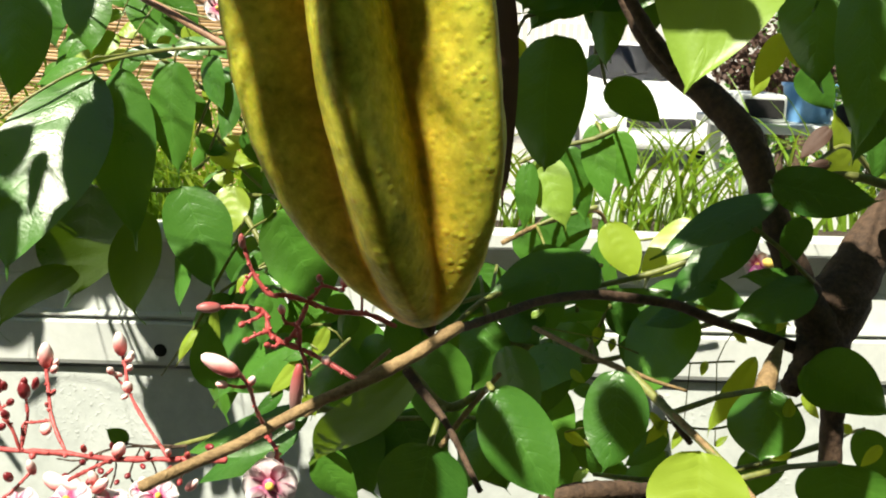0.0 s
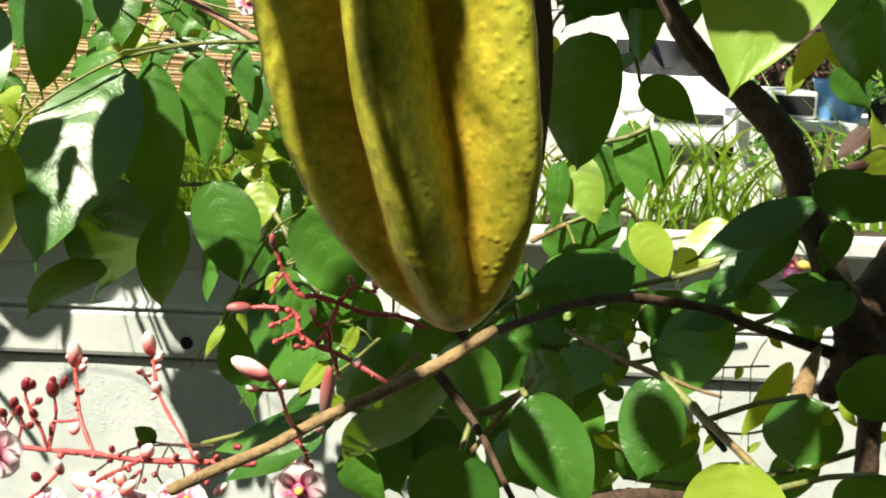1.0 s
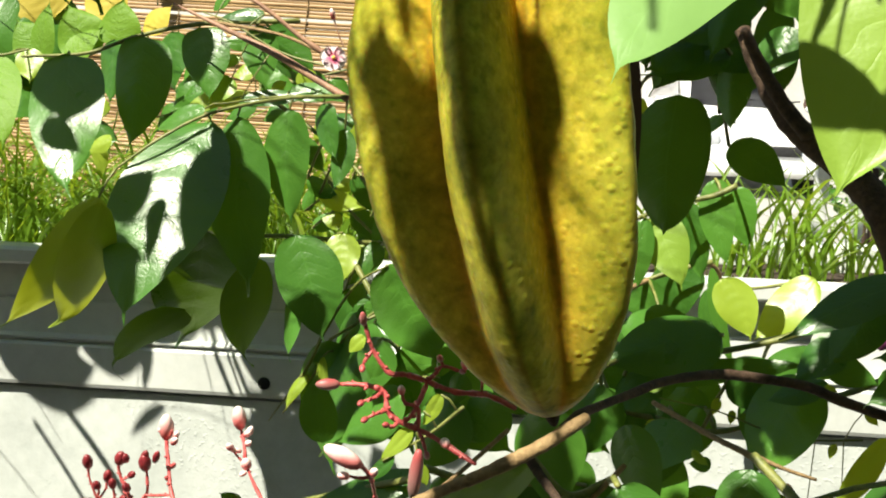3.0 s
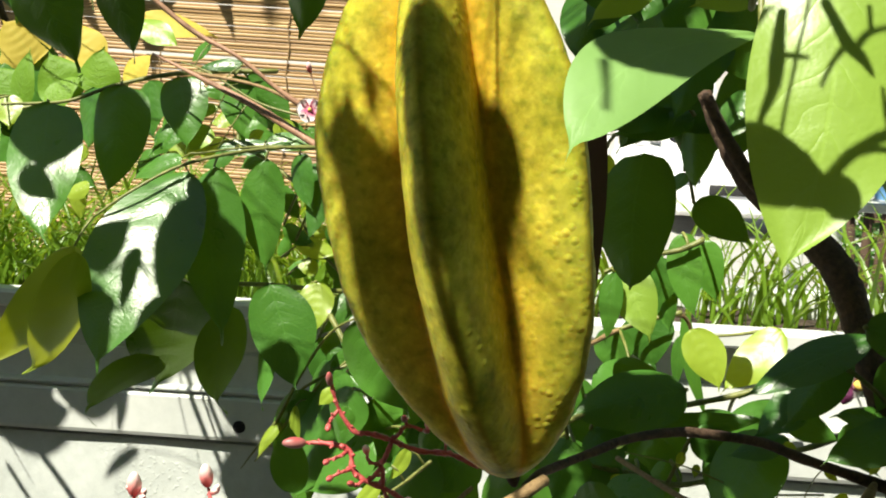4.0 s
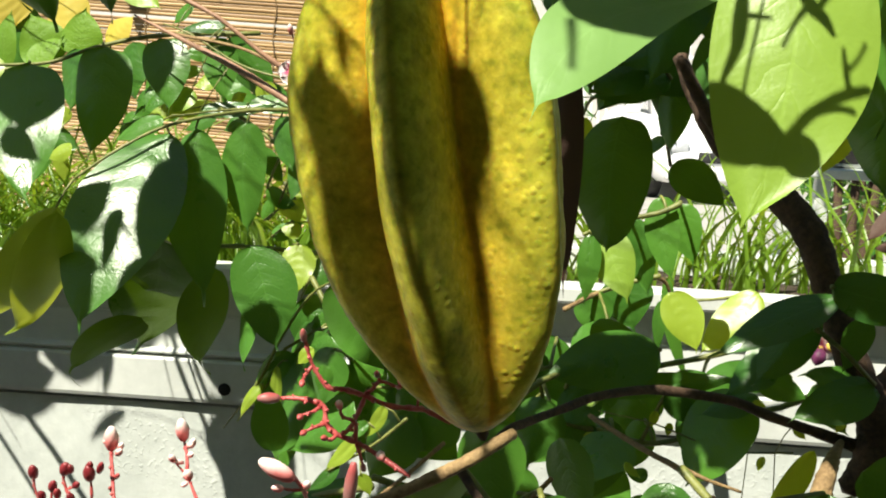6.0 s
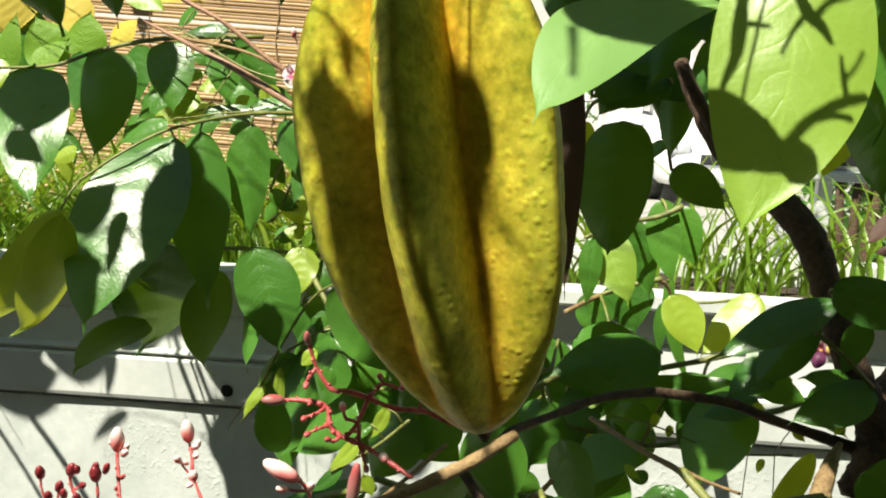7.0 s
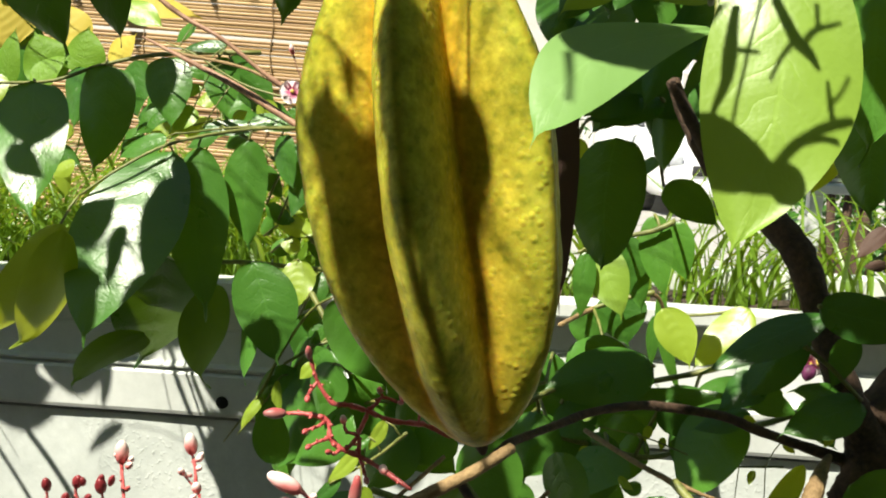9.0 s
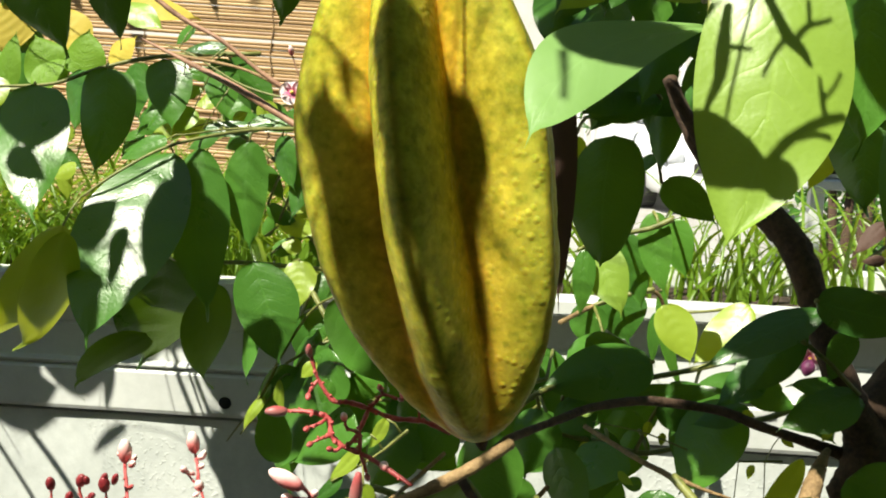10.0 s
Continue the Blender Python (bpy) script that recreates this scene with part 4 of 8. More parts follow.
limb("twig", [(-0.1497, 0.5300, 1.4531, 0.0004), (-0.1227, 0.5200, 1.4427, 0.0011), (-0.0967, 0.5100, 1.4324, 0.0016), (-0.0642, 0.5000, 1.4160, 0.0016)], tree, BARK_PINK)
limb("twig", [(-0.1325, 0.5300, 1.4458, 0.0009), (-0.0998, 0.5200, 1.4416, 0.0007), (-0.0782, 0.5100, 1.4348, 0.0008)], tree, BARK_TAN_AND_LIT)
limb("twig", [(-0.0357, 0.4500, 1.3570, 0.0004), (-0.0503, 0.4600, 1.3467, 0.0005), (-0.0642, 0.4700, 1.3252, 0.0007), (-0.0727, 0.4700, 1.3067, 0.0007), (-0.0900, 0.4800, 1.2812, 0.0003)], tree, BARK_GREEN)
leaf = spray("green starfruit leaf with hanging oval leaflets", [(-0.1000, 0.5600, 1.4487), (-0.1432, 0.5500, 1.4452), (-0.1704, 0.5400, 1.4382), (-0.1901, 0.5300, 1.4296), (-0.2157, 0.5200, 1.4270)], 0.0011, BARK_GREEN)
leaflet(leaf, (-0.1938, 0.5200, 1.4292), (-0.1786, 0.4770, 1.3705), 0.0337, GLARE, LEAF, wide=0.36, blunt=0.55)
leaflet(leaf, (-0.1662, 0.5350, 1.4384), (-0.1672, 0.5200, 1.3870), 0.0293, -6, LEAF, wide=0.34, blunt=0.45, bend=-0.03)
leaflet(leaf, (-0.1941, 0.5700, 1.4365), (-0.1930, 0.5600, 1.4054), 0.0228, 18, LEAF, wide=0.34)
leaflet(leaf, (-0.1446, 0.5500, 1.4437), (-0.1347, 0.5350, 1.4098), 0.0234, -7, LEAF, wide=0.35, blunt=0.5)
leaflet(leaf, (-0.1695, 0.5800, 1.4413), (-0.1647, 0.5700, 1.4110), 0.0222, 12, LEAF)
leaflet(leaf, (-0.1176, 0.5500, 1.4456), (-0.1099, 0.5400, 1.4159), 0.0173, TO_SUN, LEAF, fold=14)
leaflet(leaf, (-0.1192, 0.5750, 1.4460), (-0.0943, 0.5650, 1.4149), 0.0187, 18, LEAF)
leaf = spray("starfruit leaf with dark green leaflets dappled by sun", [(-0.0642, 0.5000, 1.4170), (-0.0882, 0.4900, 1.4153), (-0.1142, 0.4750, 1.4087), (-0.1323, 0.4650, 1.3979), (-0.1474, 0.4600, 1.3861)], 0.0008, BARK_GREEN)
leaflet(leaf, (-0.1151, 0.4780, 1.4055), (-0.1351, 0.4250, 1.3345), 0.0438, TO_SUN, LEAF, wide=0.47, blunt=0.6, point=0.66, bend=0.02, drip=0.1, hook=-1.0)
leaflet(leaf, (-0.1054, 0.4820, 1.4077), (-0.0934, 0.4620, 1.3383), 0.0272, TO_SUN, LEAF, wide=0.45, fold=9)
leaflet(leaf, (-0.0860, 0.4900, 1.4112), (-0.0815, 0.4800, 1.3641), 0.0193, TO_SUN, LEAF, wide=0.42, fold=12)
leaflet(leaf, (-0.0742, 0.5000, 1.4138), (-0.0667, 0.4900, 1.3907), 0.0122, 16, LEAF)
leaflet(leaf, (-0.0648, 0.5000, 1.4036), (-0.0675, 0.4900, 1.3776), 0.0108, -6, LEAF)
leaflet(leaf, (-0.1524, 0.4550, 1.3751), (-0.2128, 0.4900, 1.3063), 0.0238, UNDERSIDE, LEAF_LIME, wide=0.42, drip=0.1)
leaflet(leaf, (-0.1402, 0.4300, 1.3766), (-0.1793, 0.4750, 1.3121), 0.0206, UNDERSIDE, LEAF_LIME, wide=0.45, drip=0.12)
leaf = spray("starfruit leaf with drooping long-pointed leaflets", [(-0.0500, 0.5200, 1.3526), (-0.0659, 0.5100, 1.3544), (-0.0886, 0.5000, 1.3568), (-0.1109, 0.4920, 1.3564), (-0.1226, 0.4900, 1.3558)], 0.0011, BARK_GREEN)
leaflet(leaf, (-0.1141, 0.4680, 1.3620), (-0.1440, 0.5200, 1.2944), 0.0390, UNDERSIDE, LEAF, wide=0.5, point=0.8, drip=0.22)
leaflet(leaf, (-0.1288, 0.4870, 1.3243), (-0.1743, 0.5100, 1.2829), 0.0199, UNDERSIDE, LEAF_BACKLIT, wide=0.36, drip=0.34, bend=0.09, hook=-3.5)
leaflet(leaf, (-0.0948, 0.4750, 1.3509), (-0.1107, 0.5150, 1.2901), 0.0212, UNDERSIDE, LEAF_BACKLIT, wide=0.42, drip=0.24, hook=-1.5)
leaflet(leaf, (-0.0808, 0.4750, 1.3363), (-0.0772, 0.4550, 1.3143), 0.0119, 27, LEAF, wide=0.42, bend=-0.06, drip=0.16)
leaflet(leaf, (-0.0762, 0.4620, 1.3641), (-0.0622, 0.4490, 1.3237), 0.0262, TO_SUN, LEAF, wide=0.42)
leaflet(leaf, (-0.0629, 0.4900, 1.3614), (-0.0618, 0.4800, 1.3404), 0.0147, TO_SUN, LEAF_LIME)
leaflet(leaf, (-0.0505, 0.5150, 1.3534), (-0.0652, 0.5050, 1.3345), 0.0119, -12, LEAF)
leaflet(leaf, (-0.0448, 0.5300, 1.3682), (-0.0564, 0.5200, 1.3521), 0.0142, -18, LEAF)
leaf = spray("starfruit leaf of shaded blue-green leaflets", [(-0.0183, 0.4500, 1.3584), (-0.0252, 0.4400, 1.3534), (-0.0354, 0.4400, 1.3439)], 0.0011, BARK_GREEN)
leaflet(leaf, (-0.0328, 0.4200, 1.3621), (-0.0120, 0.4150, 1.3282), 0.0332, 18, LEAF)
leaflet(leaf, (-0.0429, 0.4600, 1.3318), (-0.0620, 0.4500, 1.2779), 0.0316, 18, LEAF)
leaflet(leaf, (-0.0190, 0.4400, 1.3560), (-0.0267, 0.4300, 1.3321), 0.0204, 12, LEAF)
leaflet(leaf, (-0.0537, 0.4800, 1.3307), (-0.0605, 0.4750, 1.2954), 0.0234, 21, LEAF)
leaf = spray("shaded starfruit leaflets hanging in front", [(-0.1263, 0.3400, 1.4785), (-0.0918, 0.3300, 1.4801), (-0.0645, 0.3300, 1.4821), (-0.0391, 0.3300, 1.4812)], 0.0011, BARK_GREEN)
leaflet(leaf, (-0.1145, 0.3350, 1.4759), (-0.1001, 0.3400, 1.4419), 0.0239, 15, LEAF, wide=0.42, bend=0.04)
leaflet(leaf, (-0.0948, 0.3350, 1.4767), (-0.0848, 0.3400, 1.4448), 0.0172, 18, LEAF, wide=0.45, bend=-0.03)
leaflet(leaf, (-0.0394, 0.3350, 1.4799), (-0.0390, 0.3400, 1.4534), 0.0172, 12, LEAF, wide=0.42, point=0.9)
leaf = spray("yellowing starfruit leaf caught by sun", [(-0.1887, 0.6000, 1.4382), (-0.2052, 0.6000, 1.4343), (-0.2386, 0.6000, 1.4234)], 0.0011, BARK_GREEN)
leaflet(leaf, (-0.2083, 0.6000, 1.4426), (-0.2214, 0.6100, 1.4709), 0.0228, TO_SUN, LEAF_YELLOW, wide=0.5)
leaflet(leaf, (-0.1914, 0.6000, 1.4406), (-0.1760, 0.6000, 1.4552), 0.0145, TO_SUN, LEAF_YELLOW, wide=0.45)
leaflet(leaf, (-0.1870, 0.6100, 1.4743), (-0.1447, 0.6100, 1.4670), 0.0148, TO_SUN, LEAF_YELLOW, wide=0.45)
leaflet(leaf, (-0.2485, 0.6200, 1.4470), (-0.2676, 0.6200, 1.4699), 0.0360, TO_SUN, LEAF_YELLOW)
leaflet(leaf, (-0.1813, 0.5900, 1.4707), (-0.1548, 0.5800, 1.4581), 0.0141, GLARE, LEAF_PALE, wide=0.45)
leaf = spray("upright green sprig with ribbed leaves", [(-0.2463, 0.5850, 1.4230), (-0.2254, 0.5850, 1.4257), (-0.1988, 0.5850, 1.4330), (-0.1813, 0.5850, 1.4369)], 0.0011, BARK_GREEN)
leaflet(leaf, (-0.2388, 0.5850, 1.4246), (-0.2365, 0.5900, 1.4551), 0.0136, TO_SUN, LEAF_RIBBED)
leaflet(leaf, (-0.2150, 0.5850, 1.4278), (-0.2275, 0.5900, 1.4539), 0.0259, TO_SUN, LEAF_RIBBED)
leaflet(leaf, (-0.2230, 0.5800, 1.4255), (-0.2064, 0.5850, 1.4425), 0.0153, TO_SUN, LEAF_RIBBED)
leaflet(leaf, (-0.1988, 0.5850, 1.4330), (-0.1984, 0.5900, 1.4578), 0.0229, TO_SUN, LEAF_RIBBED)
leaflet(leaf, (-0.2388, 0.5850, 1.4240), (-0.2550, 0.5900, 1.4454), 0.0216, TO_SUN, LEAF_RIBBED)
leaf = spray("small sunlit starfruit leaf in the shade of the trunk", [(0.0899, 0.4600, 1.3926), (0.0816, 0.4600, 1.3884), (0.0678, 0.4600, 1.3845), (0.0539, 0.4550, 1.3789)], 0.0011, BARK_GREEN)
leaflet(leaf, (0.0572, 0.4550, 1.3795), (0.0564, 0.4500, 1.3522), 0.0090, TO_SUN, LEAF)
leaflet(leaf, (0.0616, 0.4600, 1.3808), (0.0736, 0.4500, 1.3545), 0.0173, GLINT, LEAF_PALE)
leaflet(leaf, (0.0724, 0.4750, 1.3841), (0.0816, 0.4700, 1.3528), 0.0140, 18, LEAF)
leaflet(leaf, (0.0828, 0.4650, 1.3945), (0.0885, 0.4550, 1.3621), 0.0135, GLINT, LEAF)
leaflet(leaf, (0.0923, 0.4800, 1.3902), (0.0999, 0.4750, 1.3663), 0.0149, 18, LEAF)
leaf = spray("deep green starfruit leaf in full shade", [(0.0951, 0.4100, 1.4350), (0.0785, 0.4050, 1.4396), (0.0611, 0.4000, 1.4353), (0.0505, 0.4000, 1.4314)], 0.0011, BARK_GREEN)
leaflet(leaf, (0.0707, 0.4050, 1.4420), (0.0775, 0.3950, 1.4178), 0.0108, 21, LEAF)
leaflet(leaf, (0.0747, 0.4100, 1.4207), (0.0681, 0.4000, 1.4132), 0.0064, 24, LEAF)
leaflet(leaf, (0.0779, 0.4050, 1.4108), (0.0970, 0.4000, 1.3985), 0.0131, 21, LEAF)
leaflet(leaf, (0.0764, 0.3900, 1.4423), (0.0742, 0.3850, 1.4152), 0.0128, 21, LEAF)
leaflet(leaf, (0.0622, 0.4000, 1.4476), (0.0508, 0.4000, 1.4258), 0.0175, 24, LEAF)
leaflet(leaf, (0.0481, 0.4100, 1.4247), (0.0503, 0.4100, 1.4140), 0.0065, TO_SUN, LEAF_LIME)
leaflet(leaf, (0.0873, 0.4000, 1.4450), (0.0905, 0.4000, 1.4258), 0.0131, 24, LEAF)
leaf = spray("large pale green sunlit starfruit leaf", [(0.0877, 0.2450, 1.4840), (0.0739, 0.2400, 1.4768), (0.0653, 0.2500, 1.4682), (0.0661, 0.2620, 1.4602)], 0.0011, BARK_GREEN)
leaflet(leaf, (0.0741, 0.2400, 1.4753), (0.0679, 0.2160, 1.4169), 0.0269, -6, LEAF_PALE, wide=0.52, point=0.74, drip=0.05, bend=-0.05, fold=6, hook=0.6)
leaflet(leaf, (0.0646, 0.2410, 1.4541), (0.0322, 0.2130, 1.4329), 0.0168, SHEEN, LEAF_SHEEN, wide=0.58, blunt=0.7, point=0.7, drip=0.11, bend=0.17, hook=0.0, fold=3)
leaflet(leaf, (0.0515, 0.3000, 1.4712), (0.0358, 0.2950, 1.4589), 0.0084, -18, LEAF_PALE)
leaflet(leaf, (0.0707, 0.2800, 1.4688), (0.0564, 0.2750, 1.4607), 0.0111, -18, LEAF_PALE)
leaflet(leaf, (0.0943, 0.2500, 1.4737), (0.0941, 0.2400, 1.4311), 0.0246, 24, LEAF)
leaf = spray("dark starfruit leaf beside the trunk", [(0.1073, 0.3100, 1.4471), (0.1123, 0.3000, 1.4440), (0.1215, 0.2900, 1.4424)], 0.0011, BARK_GREEN)
leaflet(leaf, (0.1129, 0.3050, 1.4431), (0.1127, 0.3000, 1.4142), 0.0195, 21, LEAF)
leaflet(leaf, (0.1167, 0.2850, 1.4419), (0.1148, 0.2750, 1.4006), 0.0152, 24, LEAF)
leaflet(leaf, (0.1300, 0.3000, 1.4168), (0.1223, 0.3000, 1.3975), 0.0091, 6, LEAF)
leaflet(leaf, (0.1444, 0.3300, 1.4089), (0.1399, 0.3300, 1.3896), 0.0100, -12, LEAF)
leaflet(leaf, (0.1333, 0.4000, 1.4291), (0.1242, 0.4000, 1.4109), 0.0083, -12, LEAF_LIME)
leaflet(leaf, (0.1382, 0.4100, 1.4275), (0.1448, 0.4100, 1.4168), 0.0078, -18, LEAF_LIME)
leaf = spray("broad shaded starfruit leaf across the trunk", [(0.1372, 0.3100, 1.3921), (0.1233, 0.3100, 1.3943), (0.1115, 0.3150, 1.3883), (0.1065, 0.3200, 1.3794)], 0.0011, BARK_GREEN)
leaflet(leaf, (0.1114, 0.3150, 1.3884), (0.0797, 0.3100, 1.3719), 0.0118, 24, LEAF, wide=0.45)
leaflet(leaf, (0.1069, 0.3250, 1.3851), (0.0929, 0.3200, 1.3625), 0.0151, 27, LEAF, wide=0.45)
leaflet(leaf, (0.1047, 0.3000, 1.3932), (0.1306, 0.2950, 1.3898), 0.0120, 6, LEAF)
leaflet(leaf, (0.1199, 0.3200, 1.3821), (0.1156, 0.3200, 1.3672), 0.0077, 12, LEAF)
leaflet(leaf, (0.1237, 0.3200, 1.3653), (0.1013, 0.3150, 1.3564), 0.0134, 24, LEAF)
leaflet(leaf, (0.1289, 0.3300, 1.3602), (0.1060, 0.3250, 1.3665), 0.0104, 24, LEAF)
leaf = spray("low starfruit leaf with rounded leaflets", [(0.0223, 0.2620, 1.3554), (0.0308, 0.2580, 1.3491), (0.0388, 0.2580, 1.3531)], 0.0011, BARK_GREEN)
leaflet(leaf, (0.0394, 0.2420, 1.3585), (0.0525, 0.2320, 1.3400), 0.0141, -10, LEAF, wide=0.45, blunt=0.5, point=0.75)
leaflet(leaf, (0.0279, 0.2500, 1.3438), (0.0234, 0.2450, 1.3246), 0.0186, -12, LEAF, wide=0.45, blunt=0.5)
leaflet(leaf, (0.0235, 0.2620, 1.3551), (0.0001, 0.2850, 1.3221), 0.0180, UNDERSIDE, LEAF_BACKLIT, wide=0.45)
leaflet(leaf, (0.0442, 0.3050, 1.3492), (0.0518, 0.2950, 1.3282), 0.0137, 27, LEAF)
leaflet(leaf, (0.0619, 0.3300, 1.3433), (0.0512, 0.3200, 1.3318), 0.0176, 27, LEAF)
leaf = spray("low starfruit leaf partly in sun", [(0.0742, 0.3000, 1.3459), (0.0811, 0.2900, 1.3410), (0.0929, 0.2700, 1.3334), (0.0969, 0.2600, 1.3289)], 0.0011, BARK_GREEN)
leaflet(leaf, (0.0642, 0.2500, 1.3608), (0.0618, 0.2420, 1.3417), 0.0129, 0, LEAF, wide=0.45, blunt=0.5, point=0.7)
leaflet(leaf, (0.0788, 0.2380, 1.3494), (0.0773, 0.2300, 1.3314), 0.0189, TO_SUN, LEAF_LIME, wide=0.48, blunt=0.45, point=0.6)
leaflet(leaf, (0.1086, 0.3000, 1.3428), (0.1063, 0.2950, 1.3250), 0.0191, 18, LEAF, wide=0.5, blunt=0.5, point=0.55)
leaflet(leaf, (0.1171, 0.3000, 1.3487), (0.1403, 0.3000, 1.3362), 0.0167, 21, LEAF)
leaflet(leaf, (0.1197, 0.2800, 1.3319), (0.1244, 0.2800, 1.3121), 0.0210, 18, LEAF)
leaflet(leaf, (0.0986, 0.3600, 1.3495), (0.0849, 0.3520, 1.3214), 0.0242, 27, LEAF, wide=0.46, blunt=0.5, point=0.6)
leaflet(leaf, (0.1022, 0.3500, 1.3509), (0.0850, 0.3500, 1.3444), 0.0085, 27, LEAF)
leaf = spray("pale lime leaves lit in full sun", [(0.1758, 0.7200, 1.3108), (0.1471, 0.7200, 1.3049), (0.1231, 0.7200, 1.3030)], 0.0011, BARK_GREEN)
leaflet(leaf, (0.1331, 0.5100, 1.3513), (0.1073, 0.5000, 1.3248), 0.0188, GLINT, LEAF_LIME, wide=0.42)
leaflet(leaf, (0.0966, 0.5200, 1.3467), (0.1109, 0.5100, 1.3224), 0.0177, GLINT, LEAF_LIME, wide=0.42)
leaflet(leaf, (0.1184, 0.7000, 1.3208), (0.1382, 0.7000, 1.2523), 0.0097, 6, LEAF)
leaflet(leaf, (0.1183, 0.7100, 1.3047), (0.1180, 0.7100, 1.2691), 0.0091, 6, LEAF)
leaf = spray("small rounded shaded starfruit leaflets", [(0.0922, 0.5200, 1.3536), (0.0755, 0.5200, 1.3485), (0.0589, 0.5200, 1.3408)], 0.0011, BARK_GREEN)
leaflet(leaf, (0.0610, 0.5200, 1.3448), (0.0664, 0.5150, 1.3236), 0.0181, 12, LEAF)
leaflet(leaf, (0.0757, 0.5300, 1.3499), (0.0828, 0.5250, 1.3258), 0.0252, 12, LEAF)
leaflet(leaf, (0.0704, 0.5000, 1.3339), (0.0529, 0.5000, 1.3151), 0.0195, 24, LEAF)
leaf = spray("low leaf sprig with a sunlit edge", [(-0.0053, 0.3300, 1.3220), (-0.0195, 0.3400, 1.3145), (-0.0499, 0.3500, 1.3017)], 0.0011, BARK_GREEN)
leaflet(leaf, (-0.0086, 0.3400, 1.3179), (-0.0475, 0.3400, 1.3042), 0.0134, 24, LEAF)
leaflet(leaf, (-0.0143, 0.3600, 1.3049), (-0.0491, 0.3600, 1.2850), 0.0113, 18, LEAF)
leaflet(leaf, (-0.0494, 0.4000, 1.3029), (-0.0520, 0.4000, 1.3287), 0.0131, 24, LEAF)
leaflet(leaf, (-0.0286, 0.4400, 1.3107), (-0.0542, 0.4400, 1.2874), 0.0211, 18, LEAF)
leaf = spray("shaded starfruit leaf behind the low branch", [(0.0764, 0.3800, 1.3537), (0.0581, 0.3700, 1.3516), (0.0408, 0.3600, 1.3479), (0.0279, 0.3500, 1.3380)], 0.0011, BARK_GREEN)
leaflet(leaf, (0.0758, 0.3700, 1.3576), (0.0391, 0.3600, 1.3492), 0.0205, 12, LEAF)
leaflet(leaf, (0.0683, 0.3800, 1.3438), (0.1021, 0.3700, 1.3512), 0.0073, 12, LEAF)
leaflet(leaf, (0.0256, 0.3450, 1.3393), (0.0295, 0.3400, 1.3082), 0.0217, 12, LEAF)
leaflet(leaf, (0.0410, 0.3600, 1.3427), (0.0368, 0.3550, 1.3213), 0.0162, 6, LEAF)
leaflet(leaf, (0.0481, 0.3700, 1.3432), (0.0583, 0.3600, 1.3347), 0.0147, -6, LEAF)
leaf = spray("shaded starfruit leaf low in the undergrowth", [(0.0604, 0.4300, 1.3065), (0.0688, 0.4200, 1.2908), (0.0858, 0.4200, 1.2787)], 0.0011, BARK_GREEN)
leaflet(leaf, (0.0640, 0.4200, 1.3051), (0.0733, 0.4100, 1.2746), 0.0161, 12, LEAF)
leaflet(leaf, (0.0755, 0.4200, 1.2808), (0.1020, 0.4200, 1.2674), 0.0111, 12, LEAF)
leaflet(leaf, (0.0118, 0.4200, 1.2840), (0.0371, 0.4200, 1.2656), 0.0140, 12, LEAF)
leaflet(leaf, (0.0854, 0.4400, 1.3242), (0.0739, 0.4400, 1.3040), 0.0129, 6, LEAF)
leaflet(leaf, (-0.0137, 0.4600, 1.3081), (-0.0223, 0.4600, 1.2845), 0.0154, 12, LEAF)
leaflet(leaf, (0.1055, 0.4000, 1.2955), (0.0911, 0.4000, 1.2805), 0.0088, 6, LEAF)
leaf = spray("small bright leaves deep in the foliage", [(-0.1237, 0.5800, 1.4139), (-0.1031, 0.5800, 1.4011), (-0.0744, 0.5700, 1.3815), (-0.0605, 0.5600, 1.3643)], 0.0011, BARK_GREEN)
leaflet(leaf, (-0.0741, 0.5700, 1.3759), (-0.0620, 0.5700, 1.3572), 0.0108, -6, LEAF)
leaflet(leaf, (-0.0991, 0.5800, 1.3730), (-0.0813, 0.5800, 1.3629), 0.0092, -9, LEAF)
leaflet(leaf, (-0.0929, 0.5800, 1.3649), (-0.0683, 0.5800, 1.3604), 0.0104, -6, LEAF_LIME)
leaflet(leaf, (-0.1056, 0.5800, 1.3925), (-0.0905, 0.5800, 1.3751), 0.0110, 0, LEAF)
leaflet(leaf, (-0.0796, 0.5700, 1.4033), (-0.0706, 0.5700, 1.3901), 0.0090, 0, LEAF_LIME)
leaflet(leaf, (-0.1595, 0.6000, 1.4153), (-0.1772, 0.6000, 1.4024), 0.0127, -6, LEAF)
leaflet(leaf, (-0.1268, 0.5900, 1.4205), (-0.1060, 0.5900, 1.4113), 0.0137, -6, LEAF)
leaflet(leaf, (-0.1450, 0.5900, 1.4378), (-0.1215, 0.5900, 1.4336), 0.0082, 12, LEAF)
leaflet(leaf, (-0.0630, 0.5600, 1.3586), (-0.0527, 0.5600, 1.3731), 0.0090, -12, LEAF)
leaf = spray("small leaves deep in the shade", [(-0.0946, 0.6000, 1.3741), (-0.0830, 0.6000, 1.3572), (-0.0684, 0.6000, 1.3432)], 0.0011, BARK_GREEN)
leaflet(leaf, (-0.0931, 0.6000, 1.3684), (-0.0685, 0.6000, 1.3671), 0.0076, 0, LEAF_LIME)
leaflet(leaf, (-0.0917, 0.6000, 1.3569), (-0.0670, 0.6000, 1.3584), 0.0082, 0, LEAF_LIME)
leaflet(leaf, (-0.1048, 0.6000, 1.3535), (-0.1004, 0.6000, 1.3682), 0.0076, 6, LEAF)
